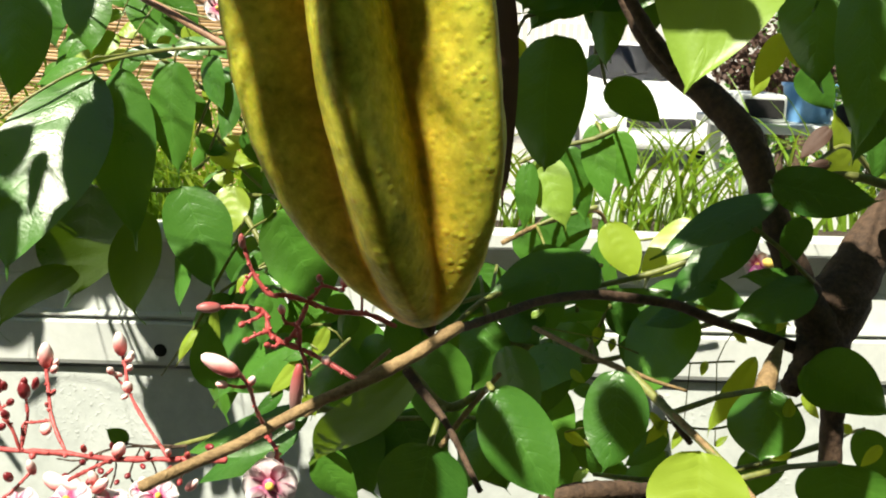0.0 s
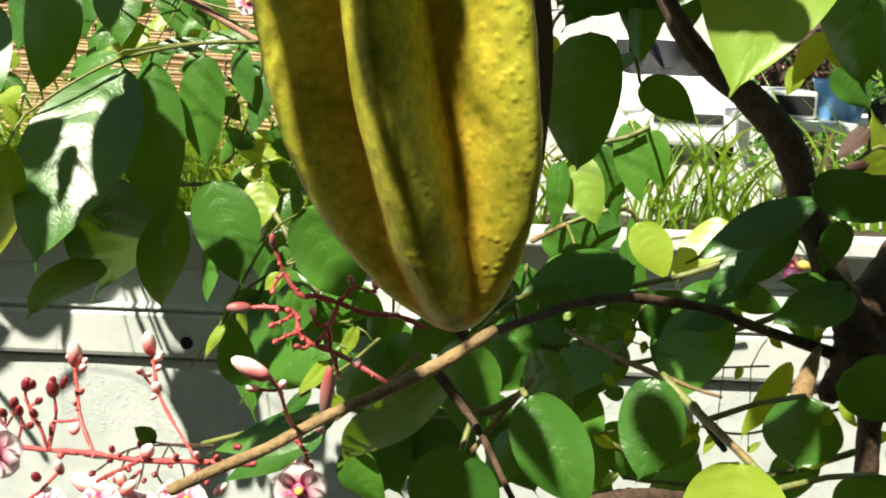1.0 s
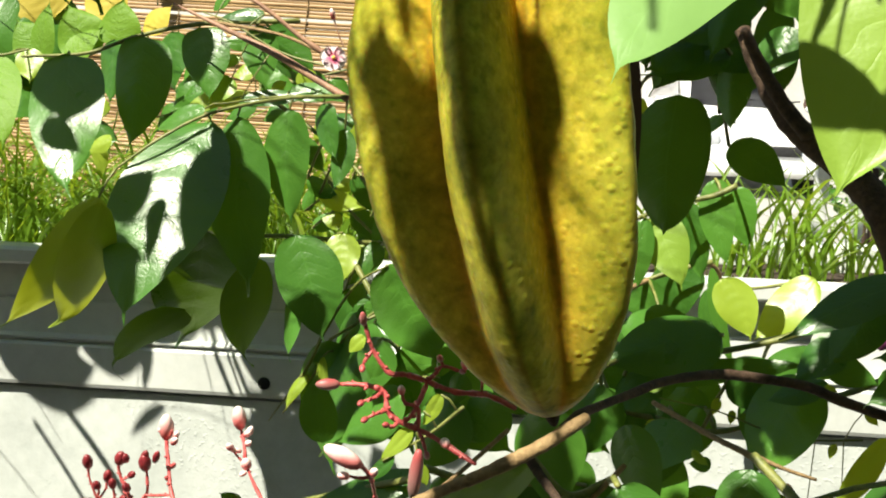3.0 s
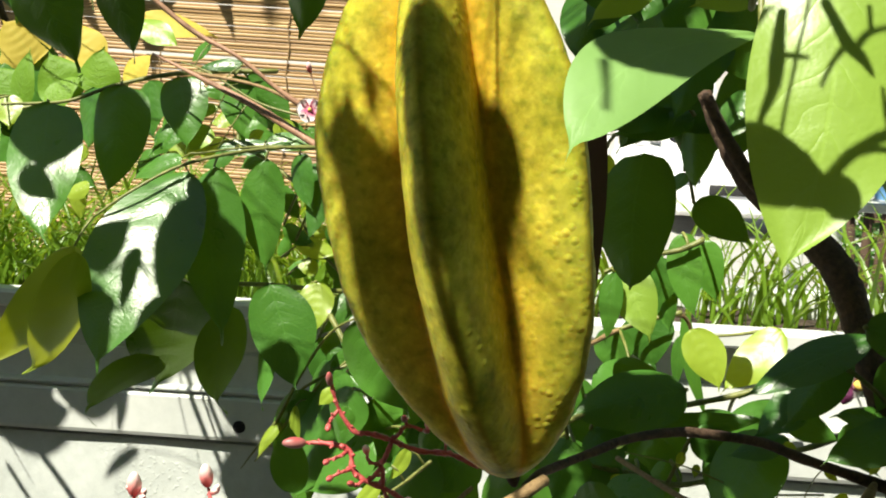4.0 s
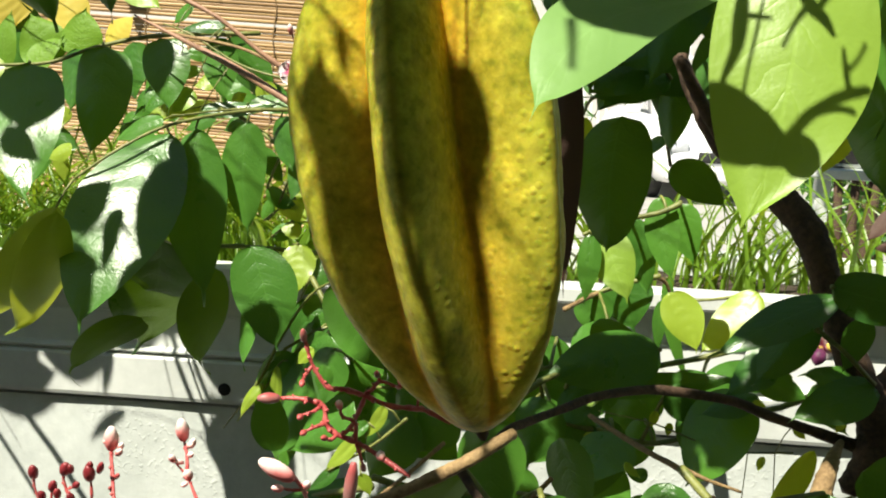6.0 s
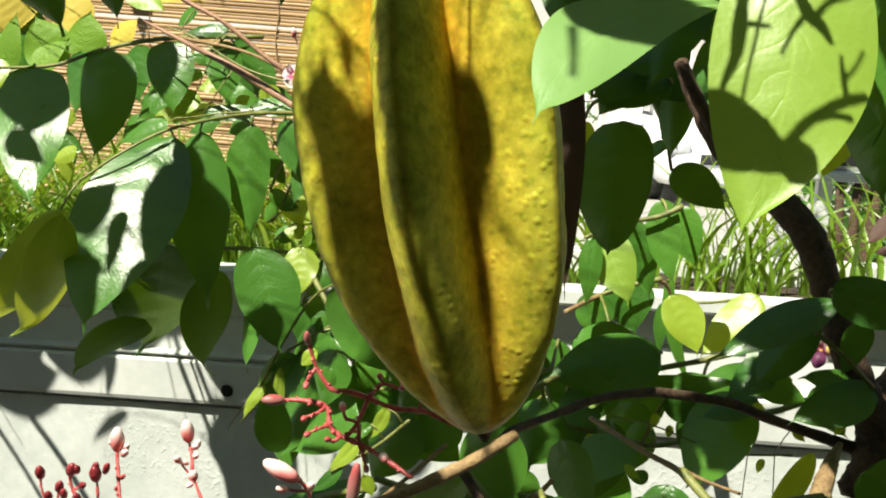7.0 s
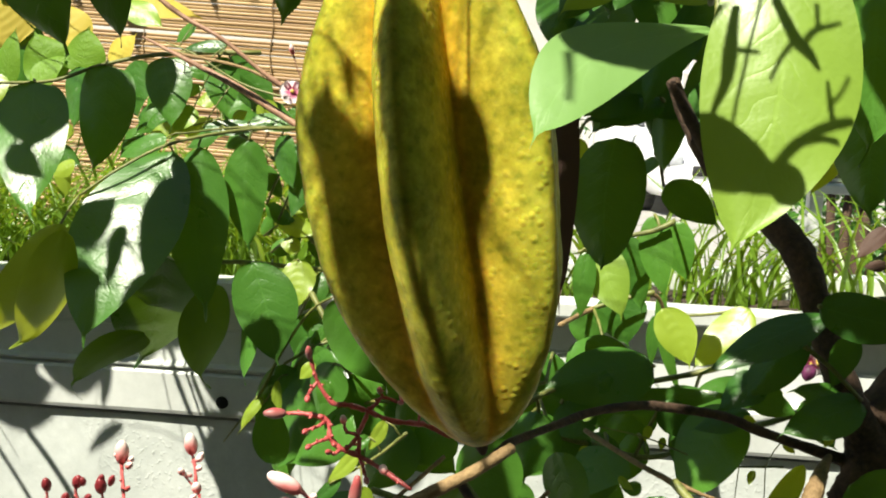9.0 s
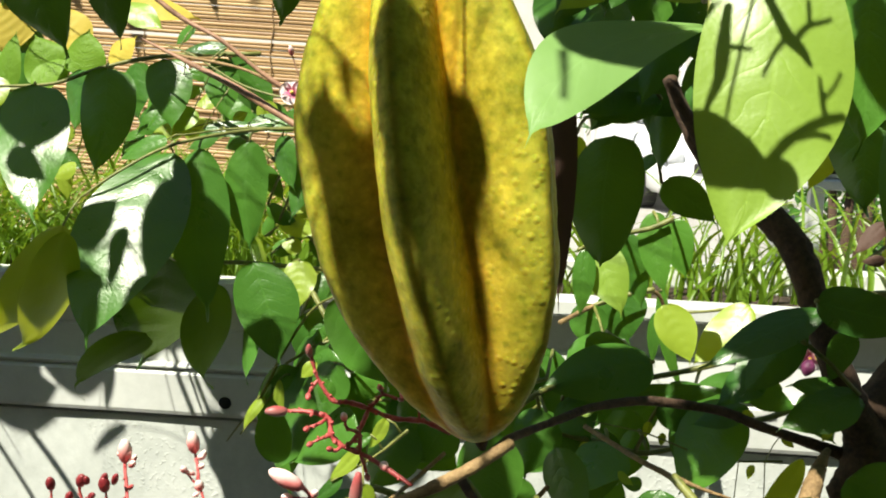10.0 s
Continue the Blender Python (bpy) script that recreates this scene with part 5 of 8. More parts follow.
leaflet(leaf, (-0.0821, 0.6100, 1.3532), (-0.0612, 0.6100, 1.3361), 0.0131, 12, LEAF)
leaflet(leaf, (-0.1029, 0.6100, 1.3435), (-0.0851, 0.6100, 1.3531), 0.0097, 6, LEAF)
leaflet(leaf, (-0.0683, 0.6000, 1.3255), (-0.0771, 0.6000, 1.3458), 0.0108, 6, LEAF)
leaf = spray("pale narrow leaf and a withered leaf by the trunk", [(0.1997, 0.4800, 1.3722), (0.1811, 0.4700, 1.3883), (0.1656, 0.4600, 1.3822)], 0.0011, BARK_GREEN)
leaflet(leaf, (0.1863, 0.4800, 1.3717), (0.1754, 0.4700, 1.4022), 0.0147, TO_SUN, LEAF_LIME)
leaflet(leaf, (0.1705, 0.4600, 1.3963), (0.1580, 0.4550, 1.3835), 0.0071, 6, DRY_LEAF_AND_SHADE)
leaflet(leaf, (0.1686, 0.4500, 1.3834), (0.1593, 0.4500, 1.3822), 0.0046, 0, DRY_LEAF_AND_SHADE)
leaflet(leaf, (0.2001, 0.6000, 1.4162), (0.2191, 0.6000, 1.3945), 0.0191, 6, LEAF)
leaflet(leaf, (0.1804, 0.6000, 1.4155), (0.1762, 0.6000, 1.3999), 0.0095, 6, LEAF_LIME)
limb("branch", [(0.0527, 0.2700, 1.3237, 0.0023), (0.0603, 0.2720, 1.3256, 0.0022), (0.0695, 0.2750, 1.3253, 0.0022), (0.0794, 0.2800, 1.3230, 0.0018), (0.0991, 0.2850, 1.3178, 0.0016)], tree, BARK)
heads = cluster("red branching starfruit flower cluster with small buds")
stem(heads, [(0.0191, 0.2720, 1.3620, 0.00065), (0.0131, 0.2700, 1.3649, 0.00070), (0.0064, 0.2680, 1.3658, 0.00070), (0.0007, 0.2670, 1.3679, 0.00069), (-0.0037, 0.2660, 1.3693, 0.00069), (-0.0073, 0.2660, 1.3695, 0.00063), (-0.0107, 0.2660, 1.3740, 0.00058), (-0.0121, 0.2660, 1.3778, 0.00052), (-0.0132, 0.2660, 1.3816, 0.00035)], RED_STEM)
stem(heads, [(0.0121, 0.2580, 1.3542, 0.00061), (0.0048, 0.2620, 1.3568, 0.00068), (-0.0004, 0.2640, 1.3585, 0.00069), (-0.0046, 0.2650, 1.3594, 0.00075), (-0.0071, 0.2650, 1.3617, 0.00075), (-0.0082, 0.2660, 1.3654, 0.00069), (-0.0131, 0.2660, 1.3664, 0.00063), (-0.0174, 0.2660, 1.3662, 0.00052)], RED_STEM)
stem(heads, [(0.0007, 0.2670, 1.3679, 0.00052), (-0.0003, 0.2660, 1.3648, 0.00058), (-0.0017, 0.2640, 1.3617, 0.00057), (-0.0035, 0.2640, 1.3597, 0.00057)], RED_STEM)
stem(heads, [(-0.0004, 0.2640, 1.3585, 0.00051), (-0.0005, 0.2620, 1.3635, 0.00051), (-0.0032, 0.2620, 1.3646, 0.00045), (-0.0038, 0.2620, 1.3668, 0.00034)], RED_STEM)
stem(heads, [(-0.0071, 0.2650, 1.3617, 0.00052), (-0.0092, 0.2630, 1.3614, 0.00045), (-0.0108, 0.2620, 1.3607, 0.00034)], RED_STEM)
stem(heads, [(-0.0082, 0.2660, 1.3654, 0.00046), (-0.0100, 0.2640, 1.3644, 0.00046), (-0.0120, 0.2630, 1.3638, 0.00034)], RED_STEM)
stem(heads, [(0.0007, 0.2670, 1.3679, 0.00052), (0.0026, 0.2660, 1.3702, 0.00046), (0.0040, 0.2660, 1.3717, 0.00046), (0.0074, 0.2660, 1.3709, 0.00035)], RED_STEM)
stem(heads, [(0.0040, 0.2660, 1.3717, 0.00040), (0.0033, 0.2660, 1.3730, 0.00040)], RED_STEM)
stem(heads, [(0.0119, 0.2700, 1.3644, 0.00035), (0.0121, 0.2680, 1.3723, 0.00035), (0.0124, 0.2670, 1.3798, 0.00029)], RED_STEM)
stem(heads, [(0.0122, 0.2670, 1.3774, 0.00052), (0.0101, 0.2660, 1.3761, 0.00052), (0.0078, 0.2650, 1.3752, 0.00046), (0.0069, 0.2650, 1.3759, 0.00029)], RED_STEM)
stem(heads, [(0.0101, 0.2660, 1.3761, 0.00040), (0.0088, 0.2650, 1.3741, 0.00046)], RED_STEM)
stem(heads, [(-0.0107, 0.2660, 1.3740, 0.00046), (-0.0119, 0.2650, 1.3725, 0.00046), (-0.0126, 0.2650, 1.3710, 0.00034)], RED_STEM)
stem(heads, [(-0.0004, 0.2640, 1.3585, 0.00046), (0.0010, 0.2620, 1.3563, 0.00045), (0.0016, 0.2620, 1.3545, 0.00034)], RED_STEM)
stem(heads, [(-0.0046, 0.2650, 1.3594, 0.00046), (-0.0057, 0.2630, 1.3588, 0.00045), (-0.0065, 0.2630, 1.3591, 0.00034)], RED_STEM)
bud(heads, (-0.0174, 0.2660, 1.3662), (-0.9251, -0.3785, 0.0318), 0.0053, 0.00127, BUD_DUSTY)
bud(heads, (0.0088, 0.2650, 1.3743), (-0.0306, -0.6721, -0.7398), 0.0030, 0.00103, BUD_PINK)
bud(heads, (0.0051, 0.2620, 1.3575), (0.3533, -0.8245, -0.4421), 0.0024, 0.00102, BUD_PINK)
bud(heads, (-0.0128, 0.2660, 1.3790), (-0.0176, -0.5006, 0.8655), 0.0040, 0.00081, BUD_DUSTY)
bud(heads, (-0.0038, 0.2620, 1.3663), (-0.0119, -0.6387, 0.7693), 0.0031, 0.00079, BUD_PINK)
bud(heads, (-0.0108, 0.2620, 1.3607), (-0.3599, -0.9282, -0.0942), 0.0022, 0.00068, RED_STEM)
bud(heads, (-0.0120, 0.2630, 1.3638), (-0.2572, -0.9604, -0.1070), 0.0021, 0.00068, RED_STEM)
bud(heads, (0.0033, 0.2660, 1.3726), (0.0005, -0.7286, 0.6849), 0.0027, 0.00069, BUD_DUSTY)
bud(heads, (0.0074, 0.2660, 1.3709), (0.5599, -0.8023, 0.2068), 0.0025, 0.00058, BUD_DUSTY)
bud(heads, (-0.0126, 0.2650, 1.3710), (0.0759, -0.8951, -0.4394), 0.0022, 0.00069, RED_STEM)
bud(heads, (0.0016, 0.2620, 1.3545), (0.2820, -0.8680, -0.4087), 0.0023, 0.00068, BUD_DUSTY)
bud(heads, (-0.0065, 0.2630, 1.3591), (-0.3590, -0.8705, 0.3368), 0.0023, 0.00068, RED_STEM)
heads = cluster("red starfruit flower cluster with pink buds and open flowers")
stem(heads, [(-0.0099, 0.2360, 1.3444, 0.00070), (-0.0208, 0.2380, 1.3433, 0.00071), (-0.0332, 0.2420, 1.3412, 0.00067), (-0.0438, 0.2460, 1.3403, 0.00068), (-0.0540, 0.2500, 1.3388, 0.00064), (-0.0674, 0.2540, 1.3377, 0.00060)], RED_STEM)
stem(heads, [(-0.0438, 0.2460, 1.3405, 0.00042), (-0.0478, 0.2500, 1.3456, 0.00048), (-0.0508, 0.2560, 1.3499, 0.00050), (-0.0535, 0.2620, 1.3530, 0.00040)], RED_STEM)
stem(heads, [(-0.0478, 0.2500, 1.3456, 0.00032), (-0.0524, 0.2520, 1.3442, 0.00032), (-0.0546, 0.2520, 1.3436, 0.00032), (-0.0543, 0.2500, 1.3392, 0.00032)], RED_STEM)
stem(heads, [(-0.0214, 0.2380, 1.3438, 0.00040), (-0.0275, 0.2450, 1.3475, 0.00037), (-0.0339, 0.2550, 1.3507, 0.00038), (-0.0367, 0.2620, 1.3535, 0.00040), (-0.0385, 0.2650, 1.3556, 0.00034)], RED_STEM)
stem(heads, [(-0.0022, 0.2400, 1.3480, 0.00046), (-0.0037, 0.2340, 1.3548, 0.00044), (-0.0041, 0.2280, 1.3616, 0.00048), (-0.0055, 0.2250, 1.3652, 0.00042)], RED_STEM)
stem(heads, [(-0.0041, 0.2280, 1.3616, 0.00033), (-0.0060, 0.2270, 1.3618, 0.00033), (-0.0077, 0.2260, 1.3624, 0.00028)], RED_STEM)
stem(heads, [(-0.0545, 0.2500, 1.3386, 0.00037), (-0.0560, 0.2500, 1.3433, 0.00037), (-0.0592, 0.2520, 1.3473, 0.00038), (-0.0599, 0.2520, 1.3508, 0.00032)], RED_STEM)
stem(heads, [(-0.0545, 0.2500, 1.3386, 0.00037), (-0.0541, 0.2530, 1.3447, 0.00038), (-0.0547, 0.2540, 1.3492, 0.00033)], RED_STEM)
stem(heads, [(-0.0032, 0.2400, 1.3482, 0.00046), (-0.0004, 0.2360, 1.3465, 0.00050), (-0.0003, 0.2320, 1.3447, 0.00059)], RED_STEM)
stem(heads, [(-0.0639, 0.2540, 1.3372, 0.00044), (-0.0670, 0.2500, 1.3332, 0.00043), (-0.0694, 0.2500, 1.3295, 0.00043)], RED_STEM)
stem(heads, [(-0.0339, 0.2550, 1.3507, 0.00027), (-0.0365, 0.2550, 1.3535, 0.00027), (-0.0373, 0.2550, 1.3546, 0.00022)], RED_STEM)
stem(heads, [(-0.0332, 0.2420, 1.3412, 0.00046), (-0.0355, 0.2360, 1.3415, 0.00040), (-0.0384, 0.2320, 1.3408, 0.00044)], RED_STEM)
stem(heads, [(-0.0658, 0.2540, 1.3373, 0.00033), (-0.0639, 0.2520, 1.3444, 0.00032)], RED_STEM)
stem(heads, [(-0.0642, 0.2520, 1.3420, 0.00027), (-0.0659, 0.2520, 1.3467, 0.00027), (-0.0660, 0.2520, 1.3491, 0.00027)], RED_STEM)
stem(heads, [(-0.0642, 0.2520, 1.3420, 0.00027), (-0.0625, 0.2520, 1.3447, 0.00027), (-0.0622, 0.2520, 1.3467, 0.00027)], RED_STEM)
stem(heads, [(-0.0560, 0.2500, 1.3431, 0.00027), (-0.0571, 0.2500, 1.3447, 0.00027), (-0.0579, 0.2500, 1.3454, 0.00027)], RED_STEM)
stem(heads, [(-0.0589, 0.2520, 1.3470, 0.00027), (-0.0575, 0.2520, 1.3478, 0.00027)], RED_STEM)
stem(heads, [(-0.0619, 0.2520, 1.3380, 0.00032), (-0.0607, 0.2520, 1.3429, 0.00032), (-0.0609, 0.2520, 1.3453, 0.00027)], RED_STEM)
stem(heads, [(-0.0607, 0.2520, 1.3429, 0.00027), (-0.0594, 0.2520, 1.3425, 0.00027)], RED_STEM)
bud(heads, (-0.0534, 0.2620, 1.3525), (0.1098, -0.3035, 0.9465), 0.0066, 0.00158, BUD_PINK)
bud(heads, (-0.0380, 0.2640, 1.3553), (-0.0161, -0.3305, 0.9437), 0.0061, 0.00148, BUD_PINK)
bud(heads, (-0.0051, 0.2250, 1.3646), (-0.8207, -0.2563, 0.5107), 0.0078, 0.00160, BUD_PINK)
bud(heads, (-0.0075, 0.2260, 1.3623), (-0.5740, -0.7486, 0.3317), 0.0027, 0.00076, BUD_PINK)
bud(heads, (-0.0040, 0.2280, 1.3619), (0.3731, -0.6338, 0.6776), 0.0032, 0.00076, BUD_PINK)
bud(heads, (-0.0339, 0.2550, 1.3505), (0.0606, -0.6133, 0.7875), 0.0033, 0.00110, BUD_PINK)
bud(heads, (-0.0360, 0.2620, 1.3547), (0.4175, -0.5218, 0.7439), 0.0038, 0.00079, BUD_PINK)
bud(heads, (-0.0371, 0.2550, 1.3542), (-0.0882, -0.7415, 0.6651), 0.0027, 0.00077, BUD_PINK)
bud(heads, (-0.0548, 0.2540, 1.3486), (0.0811, -0.4346, 0.8970), 0.0046, 0.00131, BUD_DARK)
bud(heads, (-0.0596, 0.2520, 1.3503), (0.3242, -0.4906, 0.8089), 0.0041, 0.00119, BUD_DARK)
bud(heads, (-0.0568, 0.2500, 1.3457), (-0.0741, -0.6860, 0.7238), 0.0029, 0.00086, BUD_DARK)
bud(heads, (-0.0530, 0.2540, 1.3504), (0.3771, -0.4774, 0.7937), 0.0042, 0.00076, BUD_DARK)
bud(heads, (-0.0518, 0.2620, 1.3528), (0.4672, -0.5680, 0.6775), 0.0035, 0.00068, BUD_PINK)
bud(heads, (-0.0491, 0.2500, 1.3448), (0.1839, -0.7642, -0.6182), 0.0026, 0.00118, BUD_PINK)
bud(heads, (-0.0660, 0.2520, 1.3489), (0.0951, -0.4927, 0.8650), 0.0041, 0.00108, BUD_DARK)
bud(heads, (-0.0622, 0.2520, 1.3464), (0.3155, -0.5130, 0.7983), 0.0039, 0.00097, BUD_DARK)
bud(heads, (-0.0609, 0.2520, 1.3450), (0.1476, -0.5663, 0.8109), 0.0035, 0.00086, BUD_DARK)
bud(heads, (-0.0575, 0.2520, 1.3478), (0.5657, -0.6275, 0.5350), 0.0032, 0.00076, BUD_DARK)
bud(heads, (-0.0594, 0.2520, 1.3425), (0.5649, -0.6186, 0.5461), 0.0032, 0.00076, BUD_DARK)
bud(heads, (-0.0639, 0.2520, 1.3447), (-0.0550, -0.6839, 0.7275), 0.0029, 0.00086, BUD_DARK)
bud(heads, (0.0008, 0.2450, 1.3477), (-0.0114, -0.5827, 0.8126), 0.0034, 0.00094, BUD_PINK)
bud(heads, (0.0006, 0.2500, 1.3488), (0.1079, -0.1668, 0.9801), 0.0120, 0.00139, BUD_DUSTY)
bud(heads, (-0.0522, 0.2620, 1.3516), (0.5132, -0.5829, 0.6299), 0.0034, 0.00079, BUD_PINK)
bud(heads, (-0.0541, 0.2620, 1.3540), (-0.0501, -0.7863, 0.6158), 0.0025, 0.00068, BUD_PINK)
bud(heads, (-0.0503, 0.2560, 1.3487), (0.5286, -0.6097, 0.5906), 0.0033, 0.00055, RED_STEM)
bud(heads, (-0.0498, 0.2540, 1.3470), (-0.0489, -0.8187, 0.5721), 0.0024, 0.00055, RED_STEM)
bud(heads, (-0.0357, 0.2600, 1.3535), (0.5303, -0.6739, 0.5144), 0.0030, 0.00067, BUD_PINK)
bud(heads, (-0.0353, 0.2560, 1.3536), (-0.6524, -0.6910, 0.3114), 0.0029, 0.00055, BUD_PINK)
bud(heads, (-0.0338, 0.2540, 1.3501), (-0.3549, -0.9341, -0.0377), 0.0021, 0.00055, BUD_PINK)
bud(heads, (-0.0367, 0.2620, 1.3547), (0.5986, -0.5807, 0.5517), 0.0034, 0.00068, BUD_PINK)
bud(heads, (-0.0384, 0.2650, 1.3568), (0.5452, -0.6315, 0.5513), 0.0032, 0.00057, BUD_PINK)
bud(heads, (-0.0443, 0.2360, 1.3400), (0.8727, -0.3382, -0.3520), 0.0059, 0.00160, BUD_PINK)
bud(heads, (-0.0402, 0.2340, 1.3403), (0.8741, -0.3580, -0.3283), 0.0056, 0.00148, BUD_PINK)
bud(heads, (-0.0344, 0.2340, 1.3377), (0.6286, -0.3717, 0.6832), 0.0054, 0.00109, BUD_PINK)
bud(heads, (-0.0253, 0.2340, 1.3411), (0.4748, -0.6782, -0.5609), 0.0029, 0.00099, BUD_PINK)
bud(heads, (-0.0326, 0.2420, 1.3418), (0.4343, -0.4586, 0.7753), 0.0044, 0.00134, BUD_PINK)
bud(heads, (-0.0014, 0.2360, 1.3464), (0.1465, -0.5010, -0.8529), 0.0040, 0.00150, BUD_PINK)
bud(heads, (-0.0027, 0.2360, 1.3450), (-0.0244, -0.9343, -0.3556), 0.0021, 0.00060, RED_STEM)
bud(heads, (0.0001, 0.2360, 1.3451), (0.4266, -0.8781, -0.2166), 0.0023, 0.00060, RED_STEM)
bud(heads, (0.0007, 0.2460, 1.3482), (-0.0117, -0.6515, 0.7586), 0.0031, 0.00084, BUD_PINK)
bud(heads, (-0.0397, 0.2450, 1.3412), (0.1021, -0.6722, 0.7333), 0.0030, 0.00063, RED_STEM)
bud(heads, (-0.0260, 0.2400, 1.3424), (0.2679, -0.6504, 0.7108), 0.0031, 0.00061, RED_STEM)
bud(heads, (-0.0179, 0.2380, 1.3435), (0.3052, -0.6444, 0.7011), 0.0031, 0.00060, RED_STEM)
bud(heads, (-0.0510, 0.2480, 1.3395), (0.1467, -0.9443, -0.2945), 0.0021, 0.00074, RED_STEM)
bud(heads, (-0.0211, 0.2380, 1.3441), (0.0475, -0.7226, 0.6896), 0.0028, 0.00060, BUD_PINK)
bud(heads, (-0.0553, 0.2540, 1.3503), (0.3353, -0.4865, 0.8068), 0.0041, 0.00087, BUD_DARK)
bud(heads, (-0.0581, 0.2520, 1.3509), (0.1529, -0.6457, 0.7481), 0.0031, 0.00086, BUD_DARK)
flower((-0.0006, 0.2300, 1.3425), (0.05, -0.85, -0.05), 0.0093, heads, (PETAL, PETAL_DEEP, POLLEN), leaf_rng)
flower((-0.0378, 0.2300, 1.3375), (-0.20, -0.50, 0.80), 0.0081, heads, (PETAL, PETAL_DEEP, POLLEN), leaf_rng)
flower((-0.0605, 0.2400, 1.3422), (-0.10, -1.00, 0.10), 0.0100, heads, (PETAL, PETAL_DEEP, POLLEN), leaf_rng)
flower((-0.0205, 0.2280, 1.3400), (0.10, -0.50, 0.80), 0.0067, heads, (PETAL, PETAL_DEEP, POLLEN), leaf_rng)
heads = cluster("pink starfruit flower at a twig's tip")
stem(heads, [(-0.0735, 0.4950, 1.4339, 0.00093), (-0.0707, 0.4930, 1.4334, 0.00093)], BARK_PINK)
stem(heads, [(-0.0649, 0.4930, 1.4368, 0.00035), (-0.0678, 0.4930, 1.4435, 0.00035), (-0.0700, 0.4930, 1.4503, 0.00046)], BARK_PINK)
bud(heads, (-0.0694, 0.4930, 1.4476), (-0.1414, -0.4035, 0.9040), 0.0050, 0.00116, BUD_PINK)
flower((-0.0685, 0.4900, 1.4324), (0.30, -0.90, 0.30), 0.0097, heads, (PETAL, PETAL_DEEP, POLLEN), leaf_rng)
heads = cluster("small purple, white and yellow flower by the trunk")
stem(heads, [(0.1445, 0.4300, 1.3480, 0.00060), (0.1401, 0.4280, 1.3462, 0.00060)], BARK_GREEN)
bud(heads, (0.1382, 0.4240, 1.3490), (-0.3335, -0.3290, -0.8835), 0.0061, 0.00256, PURPLE)
bud(heads, (0.1396, 0.4240, 1.3507), (0.8660, -0.4417, -0.2345), 0.0045, 0.00177, POLLEN)
flower((0.1383, 0.4260, 1.3490), (-0.10, -1.00, 0.00), 0.0091, heads, (PETAL, PETAL_DEEP, POLLEN), leaf_rng)
heads = cluster("thin dark twig tips with dried buds")
stem(heads, [(-0.0337, 0.3000, 1.3216, 0.00033), (-0.0450, 0.3000, 1.3211, 0.00033), (-0.0550, 0.3000, 1.3191, 0.00033), (-0.0637, 0.3000, 1.3128, 0.00027)], BARK)
stem(heads, [(-0.0450, 0.3000, 1.3211, 0.00027), (-0.0480, 0.3000, 1.3135, 0.00027), (-0.0452, 0.3000, 1.3091, 0.00020)], BARK)
stem(heads, [(-0.0550, 0.3000, 1.3191, 0.00027), (-0.0580, 0.3000, 1.3115, 0.00027)], BARK)
stem(heads, [(-0.0337, 0.3000, 1.3216, 0.00027), (-0.0352, 0.3000, 1.3125, 0.00027)], BARK)
stem(heads, [(-0.0521, 0.3000, 1.3199, 0.00027), (-0.0515, 0.3000, 1.3148, 0.00027), (-0.0538, 0.3000, 1.3072, 0.00020)], BARK)
stem(heads, [(-0.0550, 0.3000, 1.3191, 0.00027), (-0.0607, 0.3000, 1.3166, 0.00027), (-0.0664, 0.3000, 1.3168, 0.00020)], BARK)
stem(heads, [(-0.0450, 0.3000, 1.3211, 0.00027), (-0.0416, 0.3000, 1.3152, 0.00027), (-0.0409, 0.3000, 1.3085, 0.00020)], BARK)
bud(heads, (-0.0637, 0.3000, 1.3128), (-0.3293, -0.9430, -0.0482), 0.0021, 0.00080, BUD_DARK)
bud(heads, (-0.0480, 0.3000, 1.3135), (-0.2534, -0.9663, -0.0450), 0.0021, 0.00080, BUD_DARK)
bud(heads, (-0.0288, 0.3000, 1.3215), (0.7248, -0.6317, 0.2750), 0.0032, 0.00093, BUD_DARK)
bud(heads, (-0.0580, 0.3000, 1.3118), (-0.0883, -0.9446, -0.3161), 0.0021, 0.00080, BUD_DARK)
bud(heads, (-0.0352, 0.3000, 1.3128), (-0.0262, -0.9013, -0.4324), 0.0022, 0.00080, BUD_DARK)
bud(heads, (-0.0521, 0.3000, 1.3199), (0.0397, -0.6167, 0.7862), 0.0032, 0.00066, BUD_DARK)
bud(heads, (-0.0593, 0.3000, 1.3160), (-0.1782, -0.8658, 0.4676), 0.0023, 0.00080, BUD_DARK)
bud(heads, (-0.0558, 0.3000, 1.3146), (0.6311, -0.7669, -0.1167), 0.0026, 0.00080, BUD_DARK)
bud(heads, (-0.0509, 0.3000, 1.3118), (-0.1115, -0.9772, -0.1805), 0.0020, 0.00066, BUD_DARK)
bud(heads, (-0.0451, 0.3000, 1.3163), (0.5761, -0.8071, -0.1293), 0.0025, 0.00066, BUD_DARK)
bud(heads, (-0.0466, 0.3000, 1.3108), (0.5676, -0.7901, -0.2316), 0.0025, 0.00080, BUD_DARK)
bud(heads, (-0.0527, 0.3000, 1.3174), (0.0344, -0.9808, -0.1917), 0.0020, 0.00080, BUD_DARK)
bud(heads, (-0.0609, 0.3000, 1.3114), (-0.2127, -0.9763, -0.0393), 0.0020, 0.00066, BUD_DARK)
leaf = spray("tiny dark leaf at a twig's tip", [(-0.0337, 0.3000, 1.3216), (-0.0408, 0.3000, 1.3209), (-0.0493, 0.3000, 1.3216)], 0.0004, BARK)
